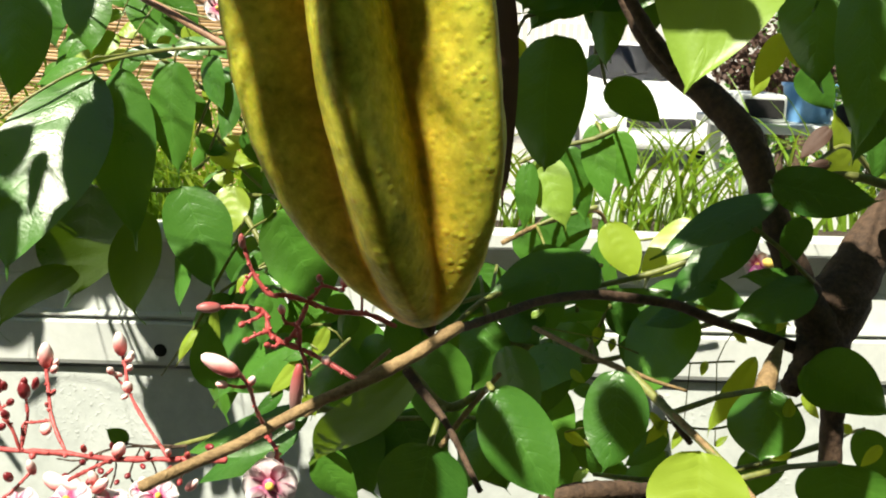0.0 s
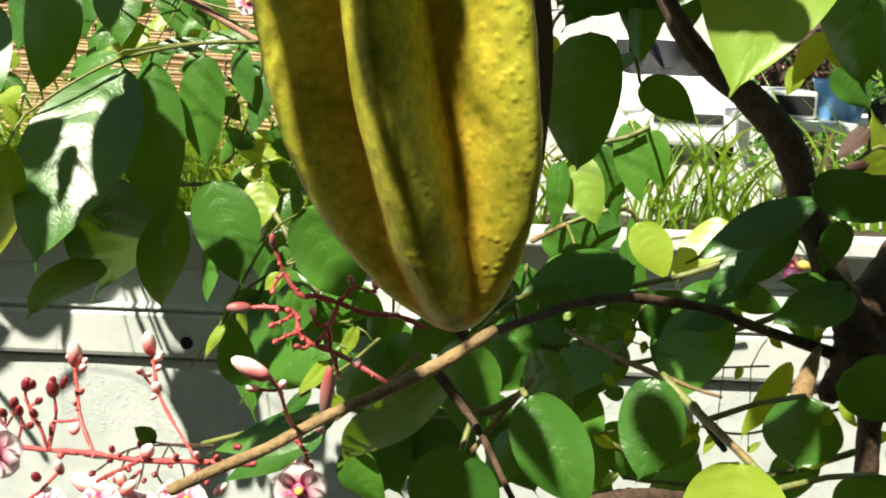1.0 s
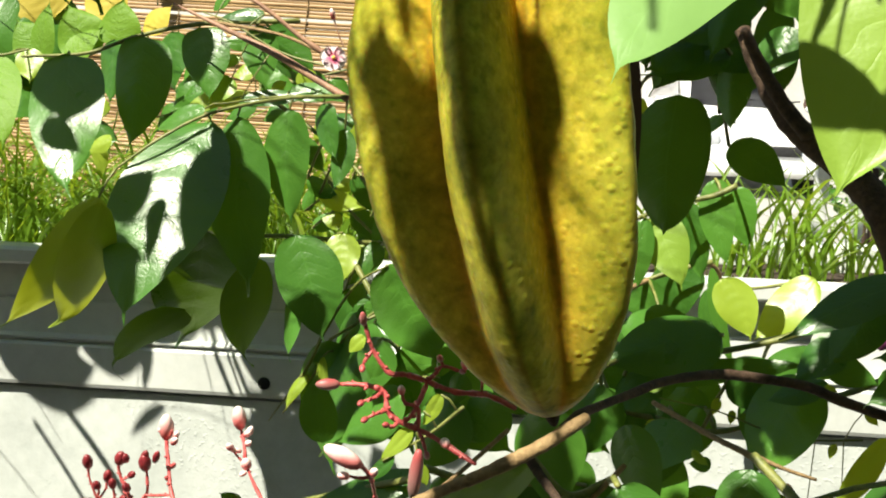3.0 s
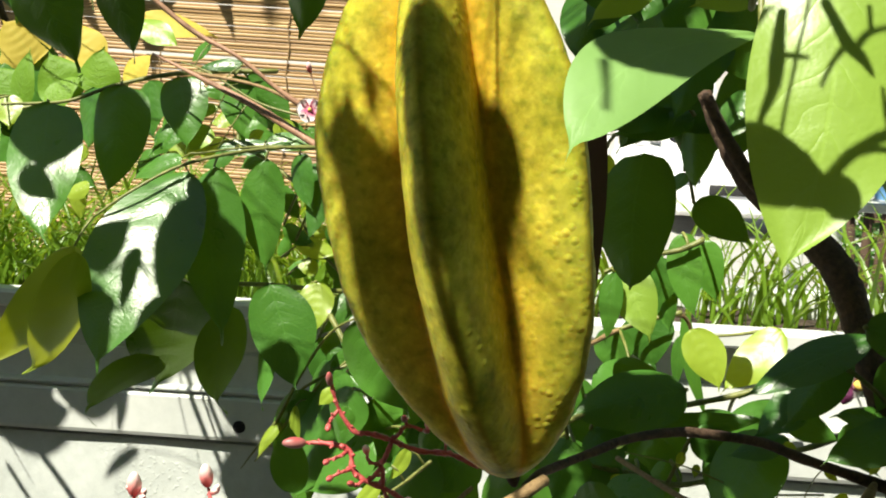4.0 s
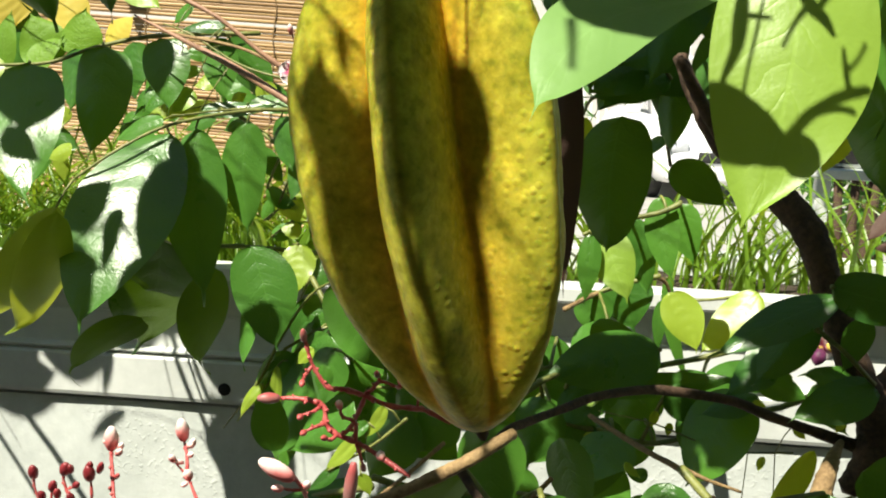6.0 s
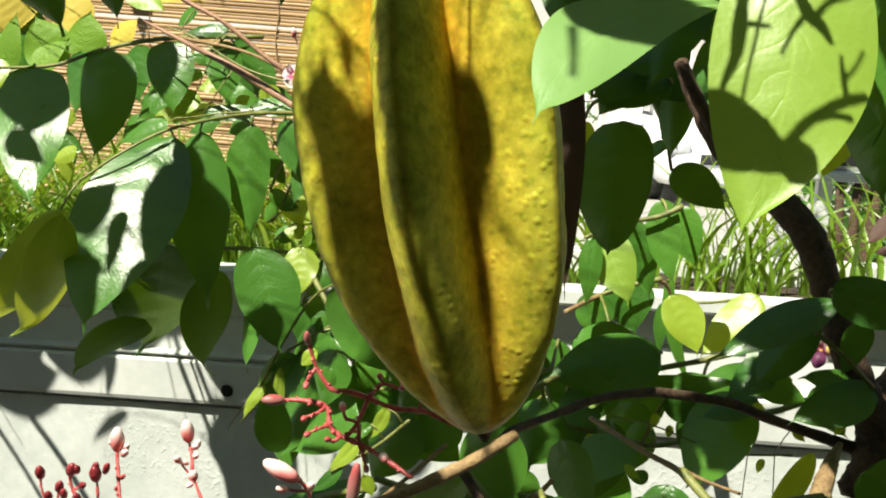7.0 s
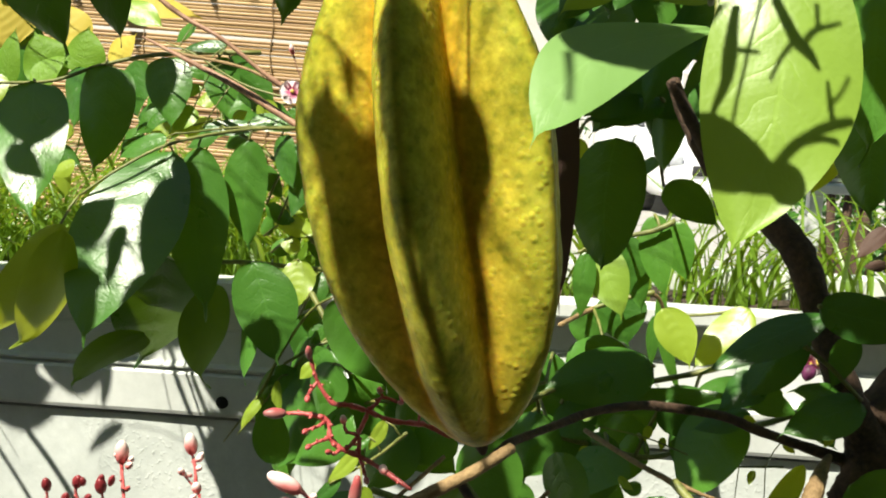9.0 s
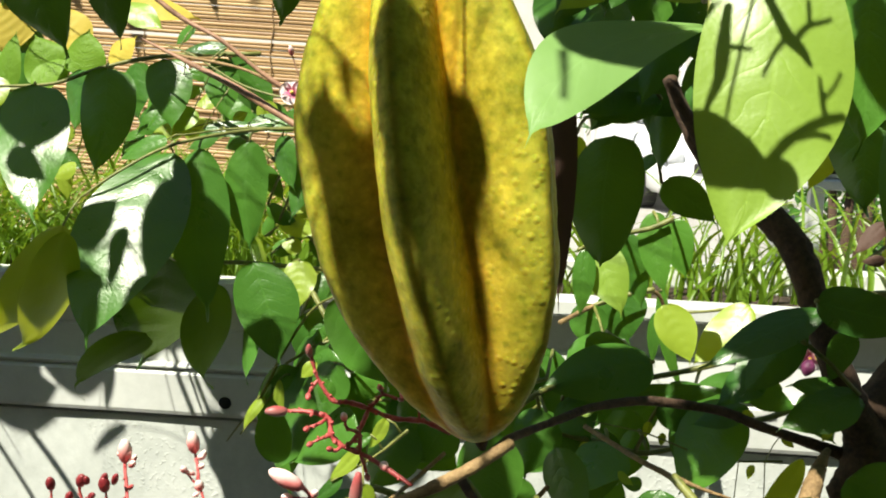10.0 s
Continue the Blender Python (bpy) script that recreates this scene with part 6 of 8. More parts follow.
leaflet(leaf, (-0.0486, 0.3000, 1.3212), (-0.0540, 0.3000, 1.3254), 0.0047, 6, LEAF)
leaf = spray("shaded starfruit leaves over the trunk", [(0.0777, 0.3400, 1.4814), (0.0607, 0.3400, 1.4762), (0.0461, 0.3400, 1.4754)], 0.0011, BARK_GREEN)
leaflet(leaf, (0.0358, 0.3500, 1.4790), (0.0519, 0.3450, 1.4637), 0.0139, 6, LEAF)
leaflet(leaf, (0.0545, 0.3550, 1.4791), (0.0510, 0.3500, 1.4618), 0.0161, 12, LEAF)
leaflet(leaf, (0.0659, 0.3600, 1.4787), (0.0643, 0.3550, 1.4552), 0.0161, 6, LEAF)
leaflet(leaf, (0.0781, 0.3700, 1.4646), (0.0639, 0.3650, 1.4362), 0.0150, 12, LEAF)
leaflet(leaf, (0.0475, 0.3600, 1.4747), (0.0376, 0.3600, 1.4601), 0.0126, 0, LEAF)
leaflet(leaf, (0.0632, 0.3800, 1.4426), (0.0485, 0.3750, 1.4333), 0.0152, 6, LEAF)
leaflet(leaf, (0.0856, 0.3800, 1.4541), (0.0774, 0.3750, 1.4268), 0.0116, 12, LEAF)
leaf = spray("dense shaded starfruit leaves below the fruit", [(-0.0546, 0.4800, 1.3497), (-0.0425, 0.4700, 1.3340), (-0.0307, 0.4600, 1.3145), (-0.0247, 0.4600, 1.2871)], 0.0011, BARK_GREEN)
leaflet(leaf, (-0.0628, 0.4700, 1.3206), (-0.0605, 0.4600, 1.2671), 0.0288, 6, LEAF)
leaflet(leaf, (-0.0528, 0.4800, 1.3115), (-0.0256, 0.4700, 1.2762), 0.0320, 6, LEAF)
leaflet(leaf, (-0.0311, 0.4600, 1.3236), (-0.0057, 0.4500, 1.2924), 0.0305, 6, LEAF)
leaflet(leaf, (-0.0158, 0.4500, 1.3142), (0.0149, 0.4400, 1.2890), 0.0273, 0, LEAF)
leaflet(leaf, (-0.0609, 0.4900, 1.3376), (-0.0386, 0.4800, 1.3128), 0.0251, 0, LEAF)
leaflet(leaf, (-0.0068, 0.4300, 1.3124), (-0.0220, 0.4300, 1.2827), 0.0242, 6, LEAF)
leaflet(leaf, (0.0243, 0.4200, 1.3185), (0.0497, 0.4200, 1.3000), 0.0236, 6, LEAF)
leaflet(leaf, (-0.0369, 0.4400, 1.3307), (-0.0422, 0.4400, 1.3060), 0.0183, 12, LEAF)
leaf = spray("dense shaded starfruit leaves under the low branch", [(0.1318, 0.4000, 1.3651), (0.1007, 0.4000, 1.3511), (0.0739, 0.4000, 1.3431), (0.0466, 0.4000, 1.3348)], 0.0011, BARK_GREEN)
leaflet(leaf, (0.0480, 0.4100, 1.3430), (0.0778, 0.4000, 1.3406), 0.0081, 6, LEAF)
leaflet(leaf, (0.0976, 0.4200, 1.3376), (0.0569, 0.4100, 1.3289), 0.0077, 12, LEAF)
leaflet(leaf, (0.0666, 0.4000, 1.3415), (0.0459, 0.4000, 1.3191), 0.0138, 6, LEAF)
leaflet(leaf, (0.1128, 0.4000, 1.3475), (0.0867, 0.3900, 1.3371), 0.0092, 6, LEAF)
leaflet(leaf, (0.0379, 0.4100, 1.3250), (0.0650, 0.4100, 1.3123), 0.0141, 0, LEAF)
leaflet(leaf, (0.0753, 0.4200, 1.3273), (0.0695, 0.4200, 1.3019), 0.0170, 6, LEAF)
leaflet(leaf, (0.1182, 0.3700, 1.3712), (0.0961, 0.3600, 1.3507), 0.0131, 6, LEAF)
leaflet(leaf, (0.0582, 0.4300, 1.3498), (0.0834, 0.4300, 1.3374), 0.0126, 6, LEAF)
leaf = spray("shaded leaves between the branch and the trunk", [(0.1348, 0.3900, 1.3457), (0.1181, 0.3900, 1.3368), (0.0922, 0.3900, 1.3287)], 0.0011, BARK_GREEN)
leaflet(leaf, (0.1329, 0.3700, 1.3750), (0.1320, 0.3700, 1.3584), 0.0058, 12, LEAF)
leaflet(leaf, (0.0865, 0.4100, 1.3396), (0.1108, 0.4100, 1.3336), 0.0061, 0, LEAF)
leaf = spray("shaded leaves low by the trunk's foot", [(0.1633, 0.4000, 1.2939), (0.1392, 0.4000, 1.2847), (0.1108, 0.4000, 1.2773), (0.0816, 0.4000, 1.2780)], 0.0011, BARK_GREEN)
leaflet(leaf, (0.1082, 0.4100, 1.2835), (0.0897, 0.4100, 1.2615), 0.0134, 6, LEAF)
leaflet(leaf, (0.0763, 0.4300, 1.2832), (0.0998, 0.4300, 1.2754), 0.0110, 0, LEAF)
leaflet(leaf, (0.1444, 0.4000, 1.2911), (0.1310, 0.4000, 1.2678), 0.0147, 6, LEAF)
leaflet(leaf, (0.1646, 0.3800, 1.3054), (0.1725, 0.3800, 1.2826), 0.0125, 12, LEAF)
leaflet(leaf, (0.0443, 0.3600, 1.3074), (0.0331, 0.3600, 1.2850), 0.0132, 12, LEAF)
leaflet(leaf, (-0.0064, 0.3400, 1.3057), (0.0069, 0.3400, 1.2890), 0.0122, 6, LEAF)
leaflet(leaf, (0.1284, 0.4200, 1.3392), (0.1097, 0.4200, 1.3324), 0.0078, 6, LEAF)
leaf = spray("thin sprig with narrow small leaves", [(-0.0403, 0.4700, 1.3370), (-0.0516, 0.4700, 1.3273), (-0.0653, 0.4700, 1.3104), (-0.0815, 0.4700, 1.2883)], 0.0006, BARK_GREEN)
leaflet(leaf, (-0.0717, 0.4700, 1.3054), (-0.0797, 0.4650, 1.2918), 0.0053, 0, LEAF_LIME)
leaflet(leaf, (-0.0676, 0.4700, 1.3103), (-0.0685, 0.4700, 1.2960), 0.0044, 6, LEAF)
leaflet(leaf, (-0.0607, 0.4700, 1.3176), (-0.0721, 0.4700, 1.3101), 0.0039, 0, LEAF)
leaflet(leaf, (-0.0516, 0.4700, 1.3296), (-0.0448, 0.4700, 1.3391), 0.0063, 0, LEAF)
leaflet(leaf, (-0.0630, 0.4600, 1.3164), (-0.0640, 0.4600, 1.2803), 0.0052, TO_SUN, LEAF_LIME)
leaf = spray("small sunlit leaves tangled behind the red stalks", [(0.0036, 0.3300, 1.3425), (-0.0055, 0.3300, 1.3341), (-0.0178, 0.3300, 1.3255)], 0.0005, BARK_GREEN)
leaflet(leaf, (-0.0102, 0.3300, 1.3355), (-0.0194, 0.3300, 1.3254), 0.0049, TO_SUN, LEAF_LIME)
leaflet(leaf, (-0.0071, 0.3300, 1.3404), (-0.0148, 0.3300, 1.3353), 0.0039, TO_SUN, LEAF)
leaflet(leaf, (-0.0026, 0.3300, 1.3454), (-0.0078, 0.3300, 1.3356), 0.0042, TO_SUN, LEAF_LIME)
leaflet(leaf, (-0.0147, 0.3300, 1.3273), (-0.0241, 0.3300, 1.3187), 0.0042, TO_SUN, LEAF)
leaflet(leaf, (-0.0249, 0.3600, 1.3470), (-0.0275, 0.3600, 1.3382), 0.0061, TO_SUN, LEAF)
leaflet(leaf, (-0.0292, 0.3600, 1.3520), (-0.0343, 0.3600, 1.3466), 0.0047, TO_SUN, LEAF_LIME)
leaflet(leaf, (0.0005, 0.3600, 1.3428), (-0.0027, 0.3600, 1.3322), 0.0072, 0, LEAF)
leaflet(leaf, (-0.0071, 0.3200, 1.3293), (-0.0040, 0.3200, 1.3231), 0.0038, TO_SUN, LEAF_LIME)
heads = cluster("loose heads of pink and white starfruit flowers")
stem(heads, [(-0.0326, 0.2400, 1.3400, 0.00041), (-0.0367, 0.2360, 1.3370, 0.00040), (-0.0465, 0.2360, 1.3331, 0.00040)], RED_STEM)
stem(heads, [(-0.0208, 0.2380, 1.3419, 0.00035), (-0.0227, 0.2320, 1.3404, 0.00034), (-0.0253, 0.2300, 1.3367, 0.00034)], RED_STEM)
stem(heads, [(-0.0499, 0.2450, 1.3372, 0.00037), (-0.0524, 0.2400, 1.3345, 0.00036), (-0.0570, 0.2400, 1.3308, 0.00036)], RED_STEM)
bud(heads, (-0.0495, 0.2440, 1.3365), (-0.0458, -0.4730, 0.8799), 0.0042, 0.00093, BUD_PINK)
bud(heads, (-0.0345, 0.2360, 1.3382), (-0.0732, -0.4813, 0.8735), 0.0042, 0.00100, BUD_PINK)
bud(heads, (-0.0159, 0.2300, 1.3407), (0.5879, -0.4568, 0.6676), 0.0044, 0.00087, BUD_PINK)
bud(heads, (-0.0237, 0.2320, 1.3381), (0.3690, -0.4427, 0.8172), 0.0045, 0.00078, BUD_PINK)
bud(heads, (-0.0523, 0.2400, 1.3368), (-0.1318, -0.6685, 0.7320), 0.0030, 0.00092, BUD_DARK)
flower((-0.0506, 0.2380, 1.3326), (-0.20, -0.60, 0.80), 0.0076, heads, (PETAL, PETAL_DEEP, POLLEN), leaf_rng)
flower((-0.0306, 0.2320, 1.3356), (0.10, -0.60, 0.80), 0.0078, heads, (PETAL, PETAL_DEEP, POLLEN), leaf_rng)
flower((-0.0260, 0.2360, 1.3377), (0.20, -0.50, 0.80), 0.0040, heads, (PETAL, PETAL_DEEP, POLLEN), leaf_rng)
flower((-0.0674, 0.2450, 1.3341), (-0.10, -0.90, 0.30), 0.0083, heads, (PETAL, PETAL_DEEP, POLLEN), leaf_rng)
leaf = spray("shaded starfruit leaf filling the low foliage", [(0.0451, 0.3700, 1.3332), (0.0596, 0.3750, 1.3287), (0.0764, 0.3800, 1.3243), (0.0932, 0.3850, 1.3273)], 0.0011, BARK_GREEN)
leaflet(leaf, (0.0470, 0.3750, 1.3337), (0.0600, 0.3700, 1.3156), 0.0151, 12, LEAF)
leaflet(leaf, (0.0639, 0.3850, 1.3298), (0.0560, 0.3800, 1.3006), 0.0167, 6, LEAF)
leaflet(leaf, (0.0754, 0.3900, 1.3289), (0.0686, 0.3850, 1.3110), 0.0114, 12, LEAF)
leaflet(leaf, (0.0917, 0.3750, 1.3426), (0.0875, 0.3720, 1.3190), 0.0153, 21, LEAF)
leaflet(leaf, (0.0414, 0.3800, 1.3414), (0.0627, 0.3750, 1.3380), 0.0109, 6, LEAF)
leaflet(leaf, (0.1227, 0.3700, 1.3486), (0.1322, 0.3650, 1.3363), 0.0105, 12, LEAF)
leaflet(leaf, (0.1177, 0.3550, 1.3540), (0.1285, 0.3500, 1.3456), 0.0102, 12, LEAF)
leaflet(leaf, (0.1022, 0.3600, 1.3556), (0.1181, 0.3550, 1.3498), 0.0091, 12, LEAF)
leaflet(leaf, (0.1044, 0.3500, 1.3629), (0.0915, 0.3450, 1.3519), 0.0115, 18, LEAF)
leaflet(leaf, (0.0792, 0.3700, 1.3453), (0.0920, 0.3700, 1.3351), 0.0106, 6, LEAF)
leaf = spray("shaded starfruit leaf filling the gap beside the fruit", [(0.0858, 0.3700, 1.4841), (0.0728, 0.3750, 1.4776), (0.0555, 0.3800, 1.4739), (0.0391, 0.3800, 1.4697)], 0.0011, BARK_GREEN)
leaflet(leaf, (0.0423, 0.3900, 1.4775), (0.0354, 0.3850, 1.4529), 0.0216, 6, LEAF)
leaflet(leaf, (0.0542, 0.3850, 1.4743), (0.0442, 0.3800, 1.4482), 0.0235, 12, LEAF)
leaflet(leaf, (0.0649, 0.3750, 1.4739), (0.0833, 0.3700, 1.4601), 0.0169, 6, LEAF)
leaflet(leaf, (0.0759, 0.3700, 1.4709), (0.0885, 0.3650, 1.4474), 0.0203, 6, LEAF)
leaflet(leaf, (0.0752, 0.3750, 1.4517), (0.0557, 0.3700, 1.4422), 0.0171, 12, LEAF)
leaflet(leaf, (0.0590, 0.3900, 1.4424), (0.0816, 0.3850, 1.4335), 0.0117, 0, LEAF)
leaflet(leaf, (0.0853, 0.3650, 1.4472), (0.0796, 0.3600, 1.4326), 0.0129, 12, LEAF)
leaflet(leaf, (0.0639, 0.3900, 1.4461), (0.0529, 0.3850, 1.4281), 0.0118, 6, LEAF)
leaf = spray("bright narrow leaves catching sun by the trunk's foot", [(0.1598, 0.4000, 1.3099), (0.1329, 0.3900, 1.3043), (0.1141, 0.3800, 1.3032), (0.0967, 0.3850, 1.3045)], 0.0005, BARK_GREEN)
leaflet(leaf, (0.1193, 0.3500, 1.3364), (0.1056, 0.3500, 1.3117), 0.0074, TO_SUN, LEAF_LIME, wide=0.45)
# The small bits from here on stand for sunlit edges and flecks.
leaflet(leaf, (0.1012, 0.3800, 1.3055), (0.0946, 0.3800, 1.2965), 0.0042, TO_SUN, LEAF_LIME)
leaflet(leaf, (0.0956, 0.3800, 1.3081), (0.1026, 0.3800, 1.2988), 0.0031, TO_SUN, LEAF_LIME)
leaflet(leaf, (0.1205, 0.3100, 1.3381), (0.1261, 0.3100, 1.3316), 0.0030, TO_SUN, LEAF_LIME)
leaflet(leaf, (0.1111, 0.2900, 1.3388), (0.1110, 0.2900, 1.3443), 0.0031, TO_SUN, LEAF_LIME)
leaflet(leaf, (0.1533, 0.3600, 1.3122), (0.1483, 0.3600, 1.3120), 0.0032, TO_SUN, LEAF_LIME)
leaflet(leaf, (0.1289, 0.3400, 1.3117), (0.1227, 0.3400, 1.3089), 0.0030, TO_SUN, LEAF_LIME)
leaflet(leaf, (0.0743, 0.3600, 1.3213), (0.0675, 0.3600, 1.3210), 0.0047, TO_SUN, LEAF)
leaflet(leaf, (0.0528, 0.3400, 1.3385), (0.0608, 0.3400, 1.3369), 0.0041, TO_SUN, LEAF_LIME)
leaflet(leaf, (0.0762, 0.3700, 1.3381), (0.0748, 0.3700, 1.3326), 0.0030, TO_SUN, LEAF_LIME)
leaflet(leaf, (0.0807, 0.3700, 1.3347), (0.0802, 0.3700, 1.3301), 0.0026, TO_SUN, LEAF_LIME)
leaflet(leaf, (0.1104, 0.3300, 1.3564), (0.1137, 0.3300, 1.3534), 0.0023, TO_SUN, LEAF_LIME)
leaflet(leaf, (0.0961, 0.3300, 1.3550), (0.1000, 0.3300, 1.3541), 0.0023, TO_SUN, LEAF_LIME)
leaflet(leaf, (0.0688, 0.3800, 1.3002), (0.0764, 0.3800, 1.2957), 0.0042, TO_SUN, LEAF_LIME)
leaflet(leaf, (0.1542, 0.3400, 1.3145), (0.1485, 0.3400, 1.3075), 0.0037, TO_SUN, LEAF_LIME)
leaf = spray("narrow leaves crossing under the leaf stalk", [(-0.0649, 0.5150, 1.4168), (-0.0960, 0.5100, 1.4150), (-0.1177, 0.5000, 1.4115)], 0.0006, BARK_GREEN)
leaflet(leaf, (-0.1251, 0.5000, 1.4091), (-0.1484, 0.5000, 1.3988), 0.0104, 6, LEAF)
leaflet(leaf, (-0.1313, 0.5500, 1.4122), (-0.1544, 0.5500, 1.4037), 0.0098, TO_SUN, LEAF_LIME)
leaflet(leaf, (-0.0990, 0.5400, 1.4167), (-0.0699, 0.5400, 1.4155), 0.0101, TO_SUN, LEAF)
leaflet(leaf, (-0.1106, 0.5300, 1.4132), (-0.1272, 0.5300, 1.4024), 0.0094, 6, LEAF)
leaflet(leaf, (-0.0674, 0.5300, 1.4064), (-0.0826, 0.5300, 1.3977), 0.0110, 0, LEAF)
leaflet(leaf, (-0.0990, 0.5600, 1.4228), (-0.0823, 0.5600, 1.4172), 0.0117, 0, LEAF)
leaflet(leaf, (-0.1917, 0.5600, 1.3894), (-0.2059, 0.5600, 1.3829), 0.0088, 0, LEAF_LIME)
leaflet(leaf, (-0.2228, 0.6000, 1.3919), (-0.2043, 0.6000, 1.3842), 0.0126, 0, LEAF)
leaf = spray("large pale ribbed leaves beside the planter", [(-0.2670, 0.5600, 1.4310), (-0.2499, 0.5600, 1.4265), (-0.2326, 0.5600, 1.4300)], 0.0008, BARK_GREEN)
leaflet(leaf, (-0.2513, 0.5600, 1.4259), (-0.2314, 0.5300, 1.3846), 0.0236, TO_SUN, LEAF_RIBBED)
leaflet(leaf, (-0.2700, 0.5700, 1.4257), (-0.2514, 0.5400, 1.3788), 0.0258, TO_SUN, LEAF_RIBBED)
leaflet(leaf, (-0.2442, 0.5800, 1.4299), (-0.2379, 0.5700, 1.4136), 0.0149, TO_SUN, LEAF_LIME)
leaf = spray("crowded bright leaves behind the hanging leaf", [(-0.0867, 0.6200, 1.4270), (-0.1291, 0.6200, 1.4152), (-0.1784, 0.6200, 1.3999), (-0.2319, 0.6200, 1.3901)], 0.0005, BARK_GREEN)
leaflet(leaf, (-0.2300, 0.6300, 1.3928), (-0.2461, 0.6300, 1.3792), 0.0133, TO_SUN, LEAF)
leaflet(leaf, (-0.2236, 0.6300, 1.3964), (-0.2367, 0.6300, 1.4049), 0.0120, TO_SUN, LEAF_LIME)
leaflet(leaf, (-0.1785, 0.6200, 1.4029), (-0.1923, 0.6200, 1.3898), 0.0131, TO_SUN, LEAF)
leaflet(leaf, (-0.1817, 0.6200, 1.4088), (-0.1664, 0.6200, 1.4174), 0.0131, TO_SUN, LEAF)
leaflet(leaf, (-0.1568, 0.6200, 1.4104), (-0.1722, 0.6200, 1.4018), 0.0131, TO_SUN, LEAF)
leaflet(leaf, (-0.1566, 0.6200, 1.4044), (-0.1352, 0.6200, 1.4118), 0.0131, TO_SUN, LEAF_LIME)
leaflet(leaf, (-0.1354, 0.6200, 1.4178), (-0.1204, 0.6200, 1.4278), 0.0131, TO_SUN, LEAF)
leaflet(leaf, (-0.1185, 0.6200, 1.4189), (-0.1042, 0.6200, 1.4078), 0.0131, TO_SUN, LEAF)
leaflet(leaf, (-0.1666, 0.6200, 1.4249), (-0.1787, 0.6200, 1.4135), 0.0131, TO_SUN, LEAF)
leaflet(leaf, (-0.0986, 0.6200, 1.4202), (-0.0859, 0.6200, 1.4090), 0.0131, TO_SUN, LEAF)
leaflet(leaf, (-0.1170, 0.6100, 1.4074), (-0.1318, 0.6100, 1.3975), 0.0116, TO_SUN, LEAF)
leaflet(leaf, (-0.2363, 0.6300, 1.3798), (-0.2459, 0.6300, 1.3602), 0.0113, TO_SUN, LEAF)
leaflet(leaf, (-0.2298, 0.6300, 1.3803), (-0.2263, 0.6300, 1.3616), 0.0093, TO_SUN, LEAF_LIME)
leaflet(leaf, (-0.0955, 0.6100, 1.3999), (-0.1040, 0.6100, 1.3874), 0.0116, TO_SUN, LEAF_LIME)
leaflet(leaf, (-0.0798, 0.6000, 1.3663), (-0.0622, 0.6000, 1.3706), 0.0107, TO_SUN, LEAF_LIME)
leaflet(leaf, (-0.1387, 0.6200, 1.4236), (-0.1509, 0.6200, 1.4199), 0.0098, TO_SUN, LEAF_LIME)
leaflet(leaf, (-0.0849, 0.6000, 1.3481), (-0.0970, 0.6000, 1.3502), 0.0095, TO_SUN, LEAF_LIME)
leaflet(leaf, (-0.0627, 0.5800, 1.3355), (-0.0745, 0.5800, 1.3404), 0.0104, TO_SUN, LEAF_LIME)
leaf = spray("shaded starfruit leaves close behind the fruit's tip", [(0.0104, 0.4200, 1.3345), (0.0266, 0.4200, 1.3310), (0.0444, 0.4200, 1.3359)], 0.0011, BARK_GREEN)
leaflet(leaf, (0.0283, 0.4200, 1.3393), (0.0189, 0.4200, 1.3183), 0.0172, 6, LEAF)
leaflet(leaf, (0.0304, 0.4300, 1.3330), (0.0415, 0.4300, 1.3122), 0.0199, 6, LEAF)
leaflet(leaf, (0.0403, 0.4300, 1.3397), (0.0307, 0.4300, 1.3245), 0.0176, 0, LEAF)
leaflet(leaf, (0.0106, 0.4200, 1.3262), (0.0232, 0.4200, 1.3101), 0.0194, 6, LEAF)
leaflet(leaf, (0.0466, 0.4400, 1.3420), (0.0391, 0.4400, 1.3223), 0.0180, 0, LEAF)
leaflet(leaf, (0.0082, 0.4300, 1.3150), (-0.0017, 0.4300, 1.2952), 0.0199, 6, LEAF)
leaf = spray("small mixed leaves around the reddish twig", [(-0.0736, 0.5300, 1.4276), (-0.1009, 0.5350, 1.4334), (-0.1266, 0.5400, 1.4460), (-0.1417, 0.5450, 1.4504)], 0.0005, BARK_GREEN)
leaflet(leaf, (-0.1123, 0.5450, 1.4506), (-0.1349, 0.5450, 1.4482), 0.0069, 6, LEAF)
leaflet(leaf, (-0.1296, 0.5500, 1.4601), (-0.1393, 0.5500, 1.4502), 0.0075, 6, LEAF)
leaflet(leaf, (-0.1492, 0.5700, 1.4153), (-0.1604, 0.5700, 1.4084), 0.0090, TO_SUN, LEAF)
leaflet(leaf, (-0.1429, 0.5600, 1.4111), (-0.1283, 0.5600, 1.4093), 0.0076, TO_SUN, LEAF_LIME)
leaflet(leaf, (-0.1139, 0.5600, 1.4411), (-0.0902, 0.5550, 1.4221), 0.0166, 12, LEAF, wide=0.42)
leaflet(leaf, (-0.1184, 0.5300, 1.4127), (-0.0821, 0.5300, 1.4172), 0.0083, TO_SUN, LEAF)
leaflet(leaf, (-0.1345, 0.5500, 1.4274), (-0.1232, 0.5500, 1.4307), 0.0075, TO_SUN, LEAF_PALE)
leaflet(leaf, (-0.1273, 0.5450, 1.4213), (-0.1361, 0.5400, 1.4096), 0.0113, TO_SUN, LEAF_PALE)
leaflet(leaf, (-0.0966, 0.5500, 1.4258), (-0.0880, 0.5500, 1.4140), 0.0104, 0, LEAF_LIME)
leaflet(leaf, (-0.1124, 0.5600, 1.4152), (-0.1049, 0.5600, 1.4206), 0.0070, TO_SUN, LEAF_LIME)
